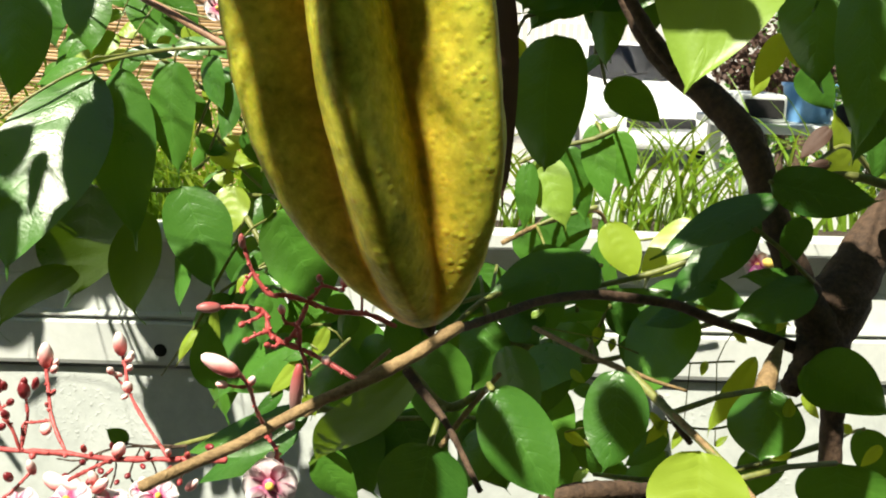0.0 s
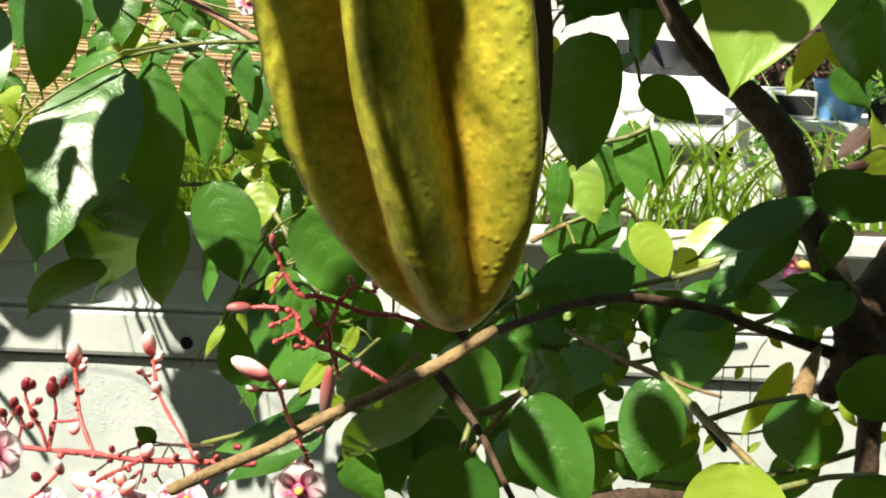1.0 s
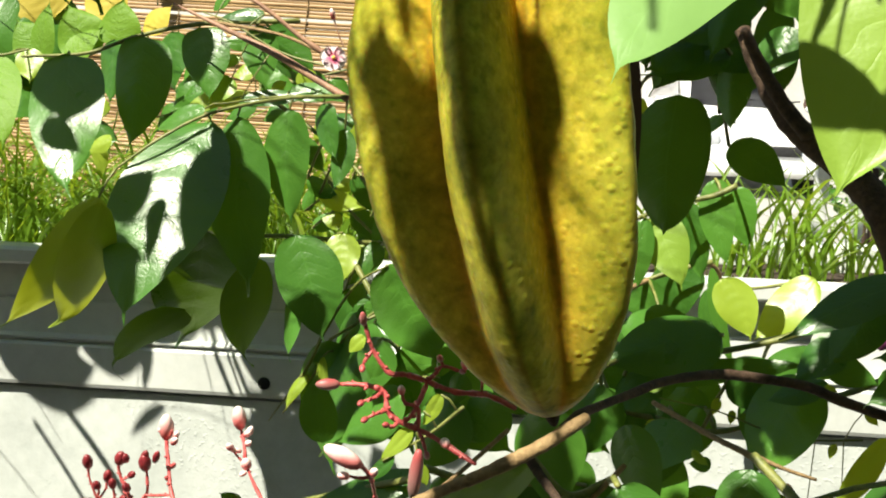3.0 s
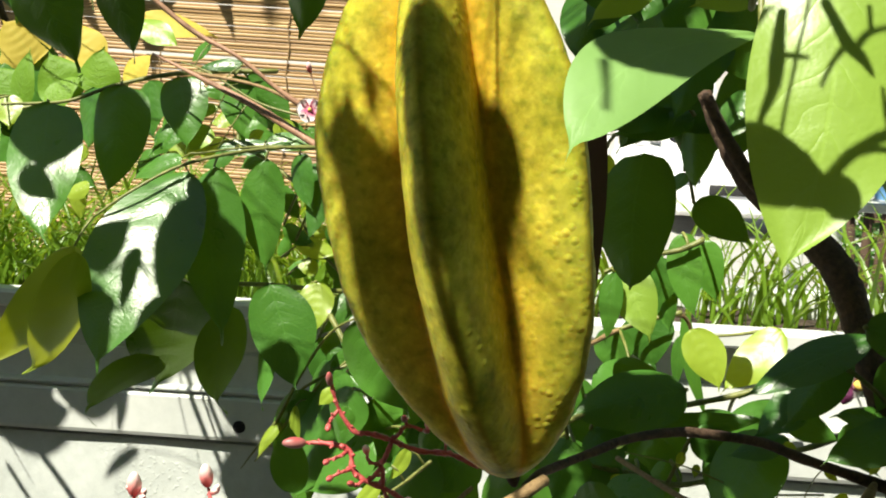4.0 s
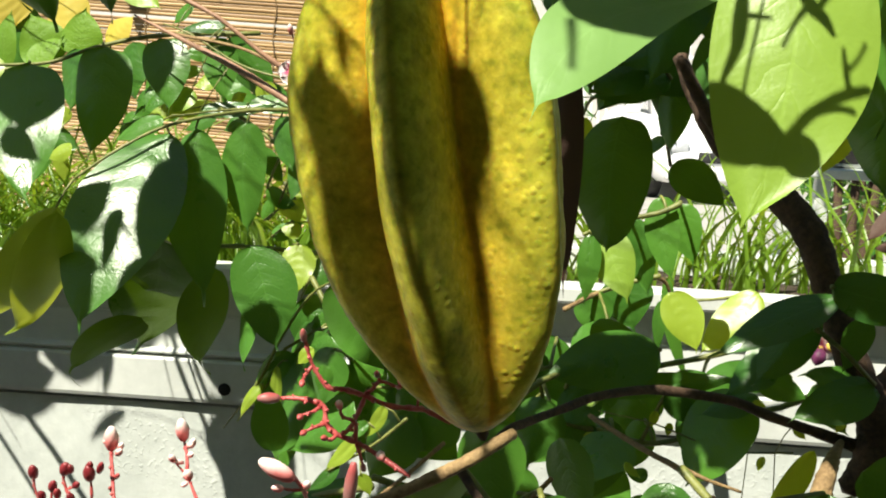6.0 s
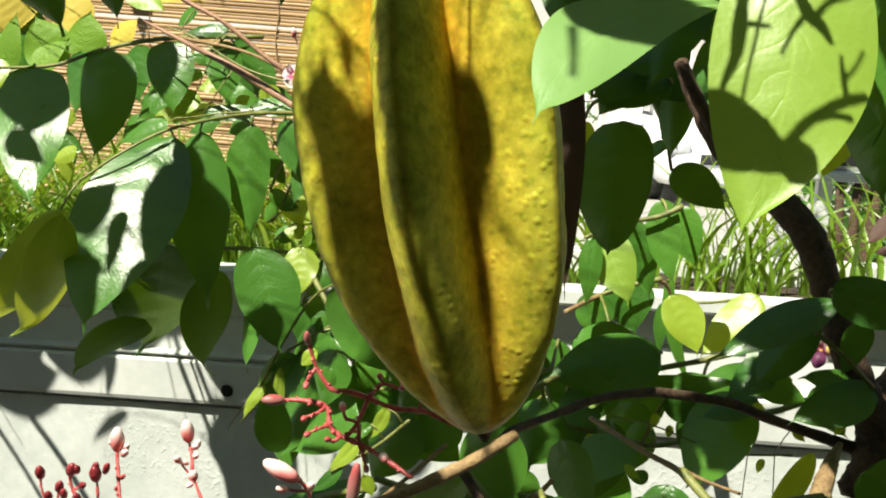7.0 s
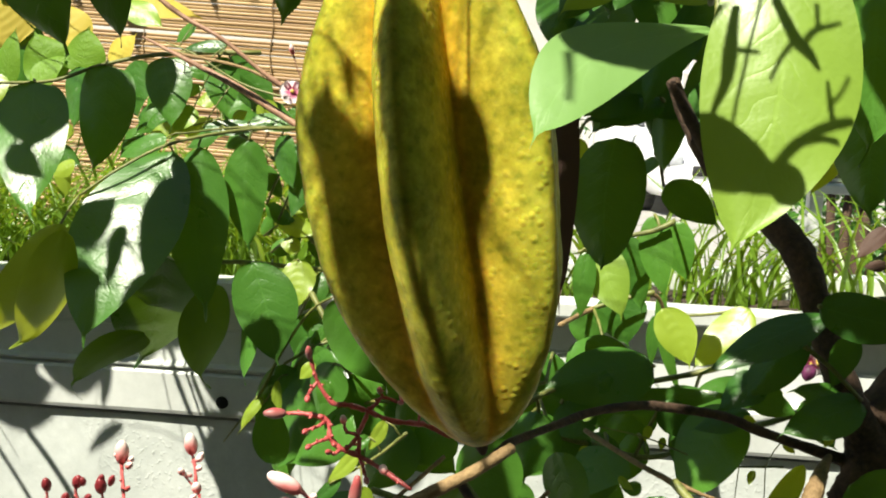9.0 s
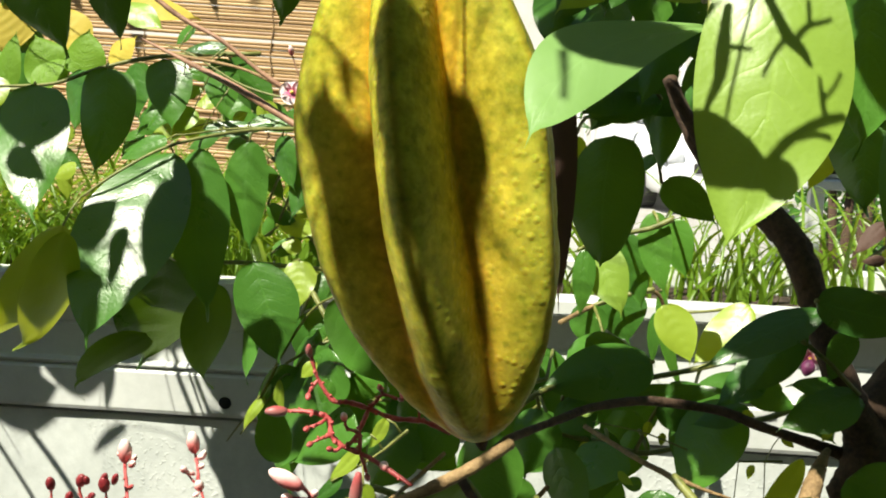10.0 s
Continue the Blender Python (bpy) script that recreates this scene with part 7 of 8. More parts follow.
leaf = spray("shaded starfruit leaf close beside the fruit", [(0.0614, 0.3750, 1.4507), (0.0534, 0.3750, 1.4472), (0.0485, 0.3750, 1.4454)], 0.0011, BARK_GREEN)
# This dark brown blade stands in for the fruit's back rib in shade.
leaflet(leaf, (0.0418, 0.3750, 1.4471), (0.0450, 0.3650, 1.3721), 0.0143, 6, DRY_LEAF_AND_SHADE, wide=0.45, blunt=0.7, point=0.7)
leaflet(leaf, (0.0602, 0.4000, 1.4263), (0.0591, 0.3900, 1.3834), 0.0256, 6, LEAF, wide=0.42, blunt=0.42, point=0.55, bend=0.04, drip=0.05)
leaflet(leaf, (0.0732, 0.3850, 1.4390), (0.0471, 0.3800, 1.4318), 0.0113, 12, LEAF)
leaflet(leaf, (0.0581, 0.3900, 1.4585), (0.0496, 0.3900, 1.4380), 0.0198, 6, LEAF)
leaflet(leaf, (0.0437, 0.3950, 1.4568), (0.0499, 0.3900, 1.4329), 0.0180, 6, LEAF)
# Tiny pale blades stand in for flecks of sun on the dark foliage.
leaf = spray("small leaves and buds among the low twigs", [(0.1159, 0.3600, 1.3319), (0.0957, 0.3600, 1.3310), (0.0750, 0.3600, 1.3372), (0.0580, 0.3600, 1.3400)], 0.0003, BARK_GREEN)
leaflet(leaf, (0.1098, 0.3400, 1.3466), (0.1141, 0.3400, 1.3427), 0.0027, GLINT, LEAF_LIME)
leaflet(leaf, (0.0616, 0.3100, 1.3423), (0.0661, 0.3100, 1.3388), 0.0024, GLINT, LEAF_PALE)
leaflet(leaf, (0.1004, 0.3300, 1.3402), (0.0992, 0.3300, 1.3357), 0.0023, GLINT, LEAF_LIME)
leaflet(leaf, (0.1174, 0.3200, 1.3561), (0.1152, 0.3200, 1.3514), 0.0025, GLINT, LEAF_LIME)
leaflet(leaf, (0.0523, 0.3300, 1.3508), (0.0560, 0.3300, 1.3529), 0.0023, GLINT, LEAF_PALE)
leaflet(leaf, (0.1023, 0.3600, 1.3109), (0.0987, 0.3600, 1.3026), 0.0032, GLINT, LEAF_LIME)
leaflet(leaf, (0.1122, 0.3600, 1.3050), (0.1162, 0.3600, 1.3088), 0.0022, GLINT, LEAF_LIME)
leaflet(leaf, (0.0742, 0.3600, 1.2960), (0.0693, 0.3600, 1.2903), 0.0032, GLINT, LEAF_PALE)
leaflet(leaf, (0.1383, 0.3300, 1.3418), (0.1430, 0.3300, 1.3404), 0.0023, GLINT, LEAF_LIME)
leaflet(leaf, (0.0148, 0.3300, 1.3269), (0.0194, 0.3300, 1.3287), 0.0023, GLINT, LEAF_LIME)
leaflet(leaf, (0.0072, 0.3300, 1.3217), (0.0026, 0.3300, 1.3166), 0.0026, TO_SUN, LEAF_LIME)
leaf = spray("shaded starfruit leaves under the tan twig", [(-0.0105, 0.3700, 1.3088), (0.0055, 0.3700, 1.3058), (0.0250, 0.3700, 1.3067)], 0.0011, BARK_GREEN)
leaflet(leaf, (-0.0052, 0.3700, 1.3072), (0.0083, 0.3650, 1.2798), 0.0204, 6, LEAF)
leaflet(leaf, (0.0065, 0.3800, 1.3023), (-0.0034, 0.3750, 1.2748), 0.0210, 6, LEAF)
leaflet(leaf, (0.0141, 0.3750, 1.3063), (0.0277, 0.3700, 1.2804), 0.0225, 0, LEAF)
leaflet(leaf, (0.0246, 0.3850, 1.3052), (0.0124, 0.3800, 1.2871), 0.0194, 6, LEAF)
leaflet(leaf, (0.0394, 0.3800, 1.3037), (0.0513, 0.3750, 1.2793), 0.0210, 6, LEAF)
leaflet(leaf, (0.0318, 0.3900, 1.3077), (0.0419, 0.3850, 1.2903), 0.0157, 0, LEAF)
leaflet(leaf, (0.0592, 0.3700, 1.2969), (0.0755, 0.3650, 1.2828), 0.0167, 6, LEAF)




# Out of view: a bough added to hold the leaves that throw shade.
bough = limb("bough", [(-0.75, 0.05, 1.72, 0.012), (-0.45, 0.12, 1.76, 0.012), (-0.15, 0.2, 1.74, 0.013), (0.1, 0.3, 1.66, 0.014), (0.13, 0.345, 1.55, 0.014), (0.12, 0.352, 1.46, 0.013)], tree, BARK, "unseen dark bough overhead, added to carry shading leaves")


def overhead(leaflets):
    """An unseen compound leaf, added high over the fruit to cast shade, spread to the sun, on a twig of its own from
    the bough.
    """
    at = sum((Vector(a) for a, b, w in leaflets), Vector()) / len(leaflets)
    knots = [Vector(p) for p in ((-0.45, 0.12, 1.76), (-0.3, 0.16, 1.755), (-0.15, 0.2, 1.74), (0.0, 0.26, 1.70), (0.1, 0.3, 1.66))]
    hub = min(knots, key=lambda k: (k - at).length)
    leaf = spray("starfruit leaf overhead, spread to the sun", [tuple(hub), tuple(hub.lerp(at, 0.5) + Vector((0, 0, 0.015))), tuple(at)], 0.0004, BARK_GREEN)
    for a, b, w in leaflets:
        leaflet(leaf, a, b, w, sun_dir, LEAF)
        bm = bmesh.new()
        m = at.lerp(Vector(a), 0.5) + Vector((0, 0, 0.004))
        tube(bm, [(*at, 0.0003), (*m, 0.0003), (*a, 0.00025)], 6)
        part("stalklet", bm, BARK_GREEN, leaf[0])



def crown():
    """An unseen crown over and beside the camera, added to block sky light; the gap through which the sun falls on the
    fruit stays open.
    """
    rng = random.Random(33)
    bm = bmesh.new()
    made = 0
    while made < 5400:
        p = Vector((rng.uniform(-2.0, 2.4), rng.uniform(-1.2, 2.0), rng.uniform(1.62, 3.1)))
        low = p - sun_dir * ((p.z - 1.35) / sun_dir.z)
        if -0.88 < low.x < 0.58 and 0.10 < low.y < 1.68 or (p - Vector((0.03, 0.04, 1.44))).length < 0.3:
            continue
        if p.z < 1.66 + 0.13 * max(0.0, p.y) or noise.noise(p * 2.2) < -0.28:
            continue
        d = Vector((rng.uniform(-1, 1), rng.uniform(-1, 1), rng.uniform(-0.9, 0.1))).normalized() * rng.uniform(0.07, 0.13)
        leaf_blade(bm, p, p + d, d.length * 0.55, Vector((rng.uniform(-0.5, 0.5), rng.uniform(-0.5, 0.5), 1)), rng, 2, 4)
        made += 1
    part("crown", bm, LEAF, tree, "unseen dense green crown of drooping leaves, added to block sky light")
    for rows in ([(0.128, 0.35, 1.5, 0.014), (0.3, 0.3, 1.9, 0.02), (0.5, -0.1, 2.3, 0.015), (0.6, -0.6, 2.8, 0.006)],
                 [(0.3, 0.3, 1.9, 0.018), (0.7, 0.6, 2.3, 0.013), (1.2, 0.9, 2.7, 0.006)],
                 [(0.3, 0.3, 1.9, 0.018), (0.1, 0.6, 2.4, 0.012), (-0.4, 1.0, 2.9, 0.006)],
                 [(0.5, -0.1, 2.3, 0.012), (0.0, -0.5, 2.6, 0.01), (-0.9, -0.7, 2.9, 0.005)]):
        limb("bough", rows, tree, BARK)


crown()
overhead([
    ((-0.0932, 0.1278, 1.6341), (-0.0931, 0.1130, 1.6263), 0.0109),
    ((-0.0988, 0.1332, 1.6505), (-0.1005, 0.1237, 1.6447), 0.0051),
    ((-0.0865, 0.1208, 1.6274), (-0.0874, 0.1100, 1.6212), 0.0058),
    ((-0.0909, 0.1364, 1.6408), (-0.0878, 0.1225, 1.6347), 0.0056),
    ((-0.1043, 0.1446, 1.6282), (-0.1003, 0.1302, 1.6222), 0.0058),
    ((-0.0977, 0.1415, 1.6008), (-0.0896, 0.1294, 1.5977), 0.0060),
    ((-0.0854, 0.1339, 1.6188), (-0.0853, 0.1230, 1.6130), 0.0041),
])
overhead([
    ((-0.0907, 0.1275, 1.6430), (-0.1014, 0.1234, 1.6364), 0.0101),
    ((-0.0959, 0.1270, 1.6193), (-0.0911, 0.1139, 1.6143), 0.0089),
    ((-0.0873, 0.1243, 1.6348), (-0.0880, 0.1166, 1.6304), 0.0049),
    ((-0.1040, 0.1442, 1.6427), (-0.1027, 0.1307, 1.6361), 0.0058),
    ((-0.1026, 0.1440, 1.6135), (-0.0965, 0.1309, 1.6091), 0.0058),
    ((-0.0958, 0.1356, 1.6457), (-0.0958, 0.1273, 1.6413), 0.0042),
])
overhead([
    ((-0.0749, 0.1322, 1.6462), (-0.0709, 0.1142, 1.6383), 0.0092),
    ((-0.0706, 0.1274, 1.6209), (-0.0692, 0.1131, 1.6140), 0.0052),
    ((-0.0680, 0.1292, 1.6046), (-0.0679, 0.1173, 1.5984), 0.0030),
    ((-0.0622, 0.1381, 1.6334), (-0.0600, 0.1264, 1.6281), 0.0050),
    ((-0.0678, 0.1356, 1.6426), (-0.0647, 0.1189, 1.6351), 0.0043),
    ((-0.0456, 0.1410, 1.6598), (-0.0548, 0.1375, 1.6541), 0.0052),
])
overhead([
    ((-0.0724, 0.1301, 1.6334), (-0.0700, 0.1123, 1.6250), 0.0090),
    ((-0.0704, 0.1280, 1.6145), (-0.0697, 0.1145, 1.6076), 0.0038),
    ((-0.0645, 0.1287, 1.5939), (-0.0645, 0.1218, 1.5903), 0.0029),
    ((-0.0748, 0.1297, 1.6541), (-0.0729, 0.1228, 1.6512), 0.0029),
    ((-0.0666, 0.1340, 1.6342), (-0.0644, 0.1225, 1.6290), 0.0043),
    ((-0.0461, 0.1601, 1.6489), (-0.0424, 0.1404, 1.6400), 0.0055),
])
overhead([
    ((-0.0491, 0.2834, 1.6642), (-0.0432, 0.2522, 1.6501), 0.0221),
    ((-0.0153, 0.2761, 1.6604), (-0.0220, 0.2595, 1.6487), 0.0162),
    ((-0.0147, 0.1929, 1.6272), (-0.0033, 0.1727, 1.6212), 0.0146),
    ((0.0022, 0.1981, 1.6225), (0.0061, 0.1775, 1.6132), 0.0137),
    ((0.0184, 0.1808, 1.6395), (0.0119, 0.1648, 1.6283), 0.0141),
    ((0.0049, 0.1969, 1.6080), (0.0116, 0.1788, 1.6011), 0.0114),
])
overhead([
    ((-0.0203, 0.2201, 1.6136), (-0.0156, 0.1955, 1.6025), 0.0160),
    ((-0.0373, 0.2174, 1.6106), (-0.0451, 0.1982, 1.5972), 0.0147),
    ((-0.0099, 0.2390, 1.5883), (-0.0057, 0.2166, 1.5782), 0.0170),
    ((-0.0636, 0.1963, 1.5914), (-0.0503, 0.1793, 1.5879), 0.0137),
])
overhead([
    ((-0.0938, 0.2019, 1.6112), (-0.0894, 0.1785, 1.6006), 0.0160),
    ((-0.1030, 0.1366, 1.6270), (-0.1082, 0.1238, 1.6181), 0.0098),
    ((-0.0256, 0.2598, 1.6231), (-0.0334, 0.2406, 1.6096), 0.0177),
    ((-0.0579, 0.2205, 1.5976), (-0.0503, 0.1998, 1.5898), 0.0157),
    ((0.0070, 0.1477, 1.7002), (0.0009, 0.1326, 1.6897), 0.0123),
])
overhead([
    ((-0.0142, 0.1867, 1.6120), (-0.0295, 0.1809, 1.6026), 0.0068),
    ((-0.0389, 0.1702, 1.6162), (-0.0514, 0.1654, 1.6085), 0.0064),
    ((0.0076, 0.2086, 1.6548), (0.0021, 0.1950, 1.6453), 0.0107),
    ((0.0019, 0.2137, 1.6640), (-0.0029, 0.2020, 1.6558), 0.0098),
    ((0.0165, 0.2091, 1.6396), (0.0114, 0.1965, 1.6308), 0.0097),
    ((0.0304, 0.2014, 1.6069), (0.0190, 0.1942, 1.5984), 0.0119),
])
overhead([
    ((0.0051, 0.3160, 1.5035), (-0.0081, 0.3077, 1.4937), 0.0147),
])
overhead([
    ((-0.2304, 0.3393, 1.5738), (-0.2171, 0.3530, 1.5939), 0.0166),
    ((-0.2114, 0.3446, 1.5818), (-0.2124, 0.3309, 1.5619), 0.0071),
    ((-0.1994, 0.3313, 1.5627), (-0.2024, 0.3226, 1.5499), 0.0081),
    ((-0.1905, 0.3607, 1.6057), (-0.1955, 0.3249, 1.5534), 0.0270),
    ((-0.2299, 0.3363, 1.5694), (-0.2139, 0.3159, 1.5399), 0.0170),
    ((-0.1955, 0.3328, 1.5649), (-0.2054, 0.3182, 1.5434), 0.0125),
    ((-0.2119, 0.3404, 1.5757), (-0.2135, 0.3282, 1.5579), 0.0054),
])
overhead([
    ((-0.2808, 0.4079, 1.6484), (-0.2732, 0.3832, 1.6120), 0.0409),
    ((-0.2855, 0.3846, 1.6150), (-0.2641, 0.3777, 1.6032), 0.0135),
    ((-0.2824, 0.3716, 1.5960), (-0.2711, 0.3635, 1.5833), 0.0091),
])
overhead([
    ((-0.2486, 0.4311, 1.6395), (-0.2500, 0.4159, 1.5835), 0.0326),
])
overhead([
    ((-0.2303, 0.4453, 1.6449), (-0.2220, 0.4323, 1.6130), 0.0197),
])
overhead([
    ((-0.2181, 0.3639, 1.5441), (-0.2654, 0.3968, 1.4891), 0.0237),
])
overhead([
    ((-0.2076, 0.3395, 1.5432), (-0.2407, 0.3808, 1.4896), 0.0164),
])
overhead([
    ((-0.1778, 0.3919, 1.5683), (-0.1720, 0.3847, 1.5393), 0.0089),
])
overhead([
    ((-0.1989, 0.3956, 1.4927), (-0.2353, 0.4175, 1.4590), 0.0209),
])
overhead([
    ((-0.1456, 0.3588, 1.5246), (-0.1390, 0.3530, 1.5039), 0.0148),
])
overhead([
    ((-0.0123, 0.1721, 1.5667), (0.0224, 0.1769, 1.5673), 0.0135),
    ((-0.0000, 0.1692, 1.5623), (0.0184, 0.1756, 1.5665), 0.0063),
])
overhead([
    ((0.0273, 0.1869, 1.5099), (0.0463, 0.1804, 1.5000), 0.0089),
    ((0.0427, 0.1825, 1.5043), (0.0484, 0.1793, 1.4981), 0.0060),
])
overhead([
    ((-0.0273, 0.1656, 1.4765), (-0.0045, 0.1593, 1.4656), 0.0144),
])
overhead([
    ((-0.4905, 0.6268, 1.5243), (-0.3992, 0.6262, 1.5099), 0.0639),
    ((-0.4327, 0.6275, 1.5324), (-0.3478, 0.6263, 1.5124), 0.0564),
    ((-0.3837, 0.6278, 1.5399), (-0.3223, 0.6269, 1.5243), 0.0490),
    ((-0.3094, 0.6097, 1.5645), (-0.2798, 0.6207, 1.5048), 0.0415),
    ((-0.3434, 0.6281, 1.5507), (-0.3060, 0.6267, 1.5215), 0.0339),
    ((-0.2826, 0.6276, 1.5391), (-0.2513, 0.6195, 1.4953), 0.0489),
    ((-0.4784, 0.6195, 1.4900), (-0.3986, 0.6197, 1.4822), 0.0246),
    ((-0.3641, 0.6206, 1.4984), (-0.3707, 0.6197, 1.4630), 0.0052),
    ((-0.2541, 0.6267, 1.5253), (-0.2463, 0.6194, 1.4633), 0.0521),
    ((-0.2626, 0.6098, 1.5600), (-0.2333, 0.6256, 1.5070), 0.0453),
    ((-0.2350, 0.6274, 1.5425), (-0.2151, 0.6193, 1.4780), 0.0526),
])
overhead([
    ((-0.3571, 0.6250, 1.4566), (-0.3849, 0.6250, 1.4293), 0.0049),
    ((-0.2679, 0.6258, 1.4595), (-0.2456, 0.6257, 1.3948), 0.0564),
    ((-0.2869, 0.6255, 1.4165), (-0.2497, 0.6257, 1.3945), 0.0451),
])
overhead([
    ((-0.0763, 0.1474, 1.5869), (-0.0844, 0.1498, 1.6243), 0.0079),
    ((-0.0721, 0.1469, 1.5894), (-0.0744, 0.1479, 1.6159), 0.0087),
    ((-0.0699, 0.1322, 1.6275), (-0.0668, 0.1285, 1.6070), 0.0049),
    ((-0.0800, 0.1490, 1.6276), (-0.0783, 0.1481, 1.6163), 0.0027),
    ((-0.0657, 0.1279, 1.6071), (-0.0684, 0.1312, 1.6266), 0.0043),
])
overhead([
    ((0.0265, 0.2692, 1.5616), (0.0154, 0.2692, 1.5711), 0.0128),
    ((0.0371, 0.2692, 1.5642), (0.0348, 0.2692, 1.5787), 0.0115),
    ((0.0424, 0.2692, 1.5648), (0.0549, 0.2692, 1.5709), 0.0106),
    ((-0.0325, 0.2692, 1.5527), (-0.0466, 0.2692, 1.5487), 0.0118),
    ((-0.0324, 0.2692, 1.5533), (-0.0179, 0.2692, 1.5532), 0.0128),
    ((-0.0108, 0.2692, 1.5441), (-0.0106, 0.2692, 1.5590), 0.0106),
])
overhead([
    ((0.0089, 0.2692, 1.5523), (-0.0025, 0.2692, 1.5615), 0.0126),
    ((0.0162, 0.2692, 1.5598), (0.0211, 0.2692, 1.5458), 0.0126),
    ((0.0387, 0.2692, 1.5639), (0.0366, 0.2692, 1.5493), 0.0121),
    ((0.0491, 0.2692, 1.5638), (0.0544, 0.2692, 1.5500), 0.0129),
    ((-0.0438, 0.2692, 1.5340), (-0.0330, 0.2692, 1.5443), 0.0107),
    ((-0.0301, 0.2692, 1.5462), (-0.0204, 0.2692, 1.5349), 0.0119),
])
overhead([
    ((-0.0136, 0.2692, 1.5414), (0.0008, 0.2692, 1.5422), 0.0111),
    ((0.0044, 0.2692, 1.5359), (0.0092, 0.2692, 1.5500), 0.0116),
    ((0.0213, 0.2692, 1.5333), (0.0160, 0.2692, 1.5474), 0.0103),
    ((0.0386, 0.2692, 1.5396), (0.0371, 0.2692, 1.5544), 0.0124),
    ((0.0543, 0.2692, 1.5539), (0.0461, 0.2692, 1.5421), 0.0104),
    ((-0.0366, 0.2692, 1.5344), (-0.0294, 0.2692, 1.5210), 0.0123),
])
overhead([
    ((-0.0246, 0.2692, 1.5243), (-0.0119, 0.2692, 1.5319), 0.0112),
    ((0.0024, 0.2692, 1.5299), (-0.0121, 0.2692, 1.5311), 0.0123),
    ((0.0088, 0.2692, 1.5247), (0.0118, 0.2692, 1.5395), 0.0128),
    ((0.0152, 0.2692, 1.5335), (0.0279, 0.2692, 1.5263), 0.0128),
    ((0.0430, 0.2692, 1.5384), (0.0366, 0.2692, 1.5251), 0.0111),
    ((0.0510, 0.2692, 1.5421), (0.0467, 0.2692, 1.5280), 0.0107),
])
overhead([
    ((-0.0286, 0.2692, 1.5082), (-0.0351, 0.2692, 1.5220), 0.0104),
    ((-0.0274, 0.2692, 1.5135), (-0.0129, 0.2692, 1.5161), 0.0109),
    ((0.0031, 0.2692, 1.5122), (-0.0097, 0.2692, 1.5197), 0.0114),
    ((0.0048, 0.2692, 1.5216), (0.0188, 0.2692, 1.5175), 0.0116),
    ((0.0181, 0.2692, 1.5097), (0.0245, 0.2692, 1.5233), 0.0129),
    ((0.0453, 0.2692, 1.5164), (0.0345, 0.2692, 1.5266), 0.0114),
])
overhead([
    ((0.0499, 0.2692, 1.5275), (0.0595, 0.2692, 1.5160), 0.0115),
    ((-0.0391, 0.2692, 1.4968), (-0.0243, 0.2692, 1.4983), 0.0115),
    ((-0.0105, 0.2692, 1.5028), (-0.0251, 0.2692, 1.5003), 0.0111),
    ((-0.0014, 0.2692, 1.5080), (-0.0127, 0.2692, 1.4981), 0.0130),
    ((0.0042, 0.2692, 1.5014), (0.0179, 0.2692, 1.5066), 0.0112),
    ((0.0169, 0.2692, 1.5071), (0.0299, 0.2692, 1.5000), 0.0126),
])
overhead([
    ((0.0455, 0.2692, 1.5115), (0.0374, 0.2692, 1.4989), 0.0122),
    ((0.0598, 0.2692, 1.5025), (0.0511, 0.2692, 1.5149), 0.0122),
    ((-0.0326, 0.2692, 1.4932), (-0.0344, 0.2692, 1.4774), 0.0122),
    ((-0.0138, 0.2692, 1.4954), (-0.0167, 0.2692, 1.4799), 0.0118),
    ((-0.0107, 0.2692, 1.4910), (0.0041, 0.2692, 1.4912), 0.0121),
    ((0.0205, 0.2692, 1.4928), (0.0066, 0.2692, 1.4879), 0.0124),
])
overhead([
    ((0.0307, 0.2692, 1.4978), (0.0235, 0.2692, 1.4844), 0.0125),
    ((0.0467, 0.2692, 1.4985), (0.0395, 0.2692, 1.4852), 0.0121),
    ((0.0513, 0.2692, 1.4934), (0.0651, 0.2692, 1.4970), 0.0117),
])
overhead([
    ((-0.1416, 0.3354, 1.5551), (-0.1336, 0.3354, 1.5258), 0.0205),
    ((-0.1290, 0.3354, 1.5447), (-0.1192, 0.3354, 1.5178), 0.0171),
    ((-0.1455, 0.3354, 1.5281), (-0.1325, 0.3354, 1.5001), 0.0205),
])
overhead([
    ((-0.2864, 0.6196, 1.5104), (-0.2835, 0.6196, 1.4663), 0.0316),
    ((-0.2658, 0.6196, 1.5202), (-0.2592, 0.6196, 1.4676), 0.0377),
    ((-0.2998, 0.6196, 1.4661), (-0.2639, 0.6196, 1.4128), 0.0316),
    ((-0.2720, 0.6196, 1.4623), (-0.2295, 0.6196, 1.4118), 0.0452),
])
# Unseen twigs, set towards the sun to draw shadow lines on leaf and wall.
limb("twig", [(0.0353, 0.1942, 1.5323, 0.00078), (0.0350, 0.1931, 1.5294, 0.00088), (0.0348, 0.1907, 1.5228, 0.00125), (0.0343, 0.1888, 1.5177, 0.00086), (0.0326, 0.1873, 1.5130, 0.00047), (0.0320, 0.1862, 1.5098, 0.00038)], tree, BARK, "unseen bare twig overhead, added to cast its shadow")
limb("twig", [(0.0350, 0.1911, 1.5239, 0.00048), (0.0372, 0.1906, 1.5237, 0.00048), (0.0397, 0.1902, 1.5234, 0.00029)], tree, BARK, "unseen bare twig overhead, added to cast its shadow")
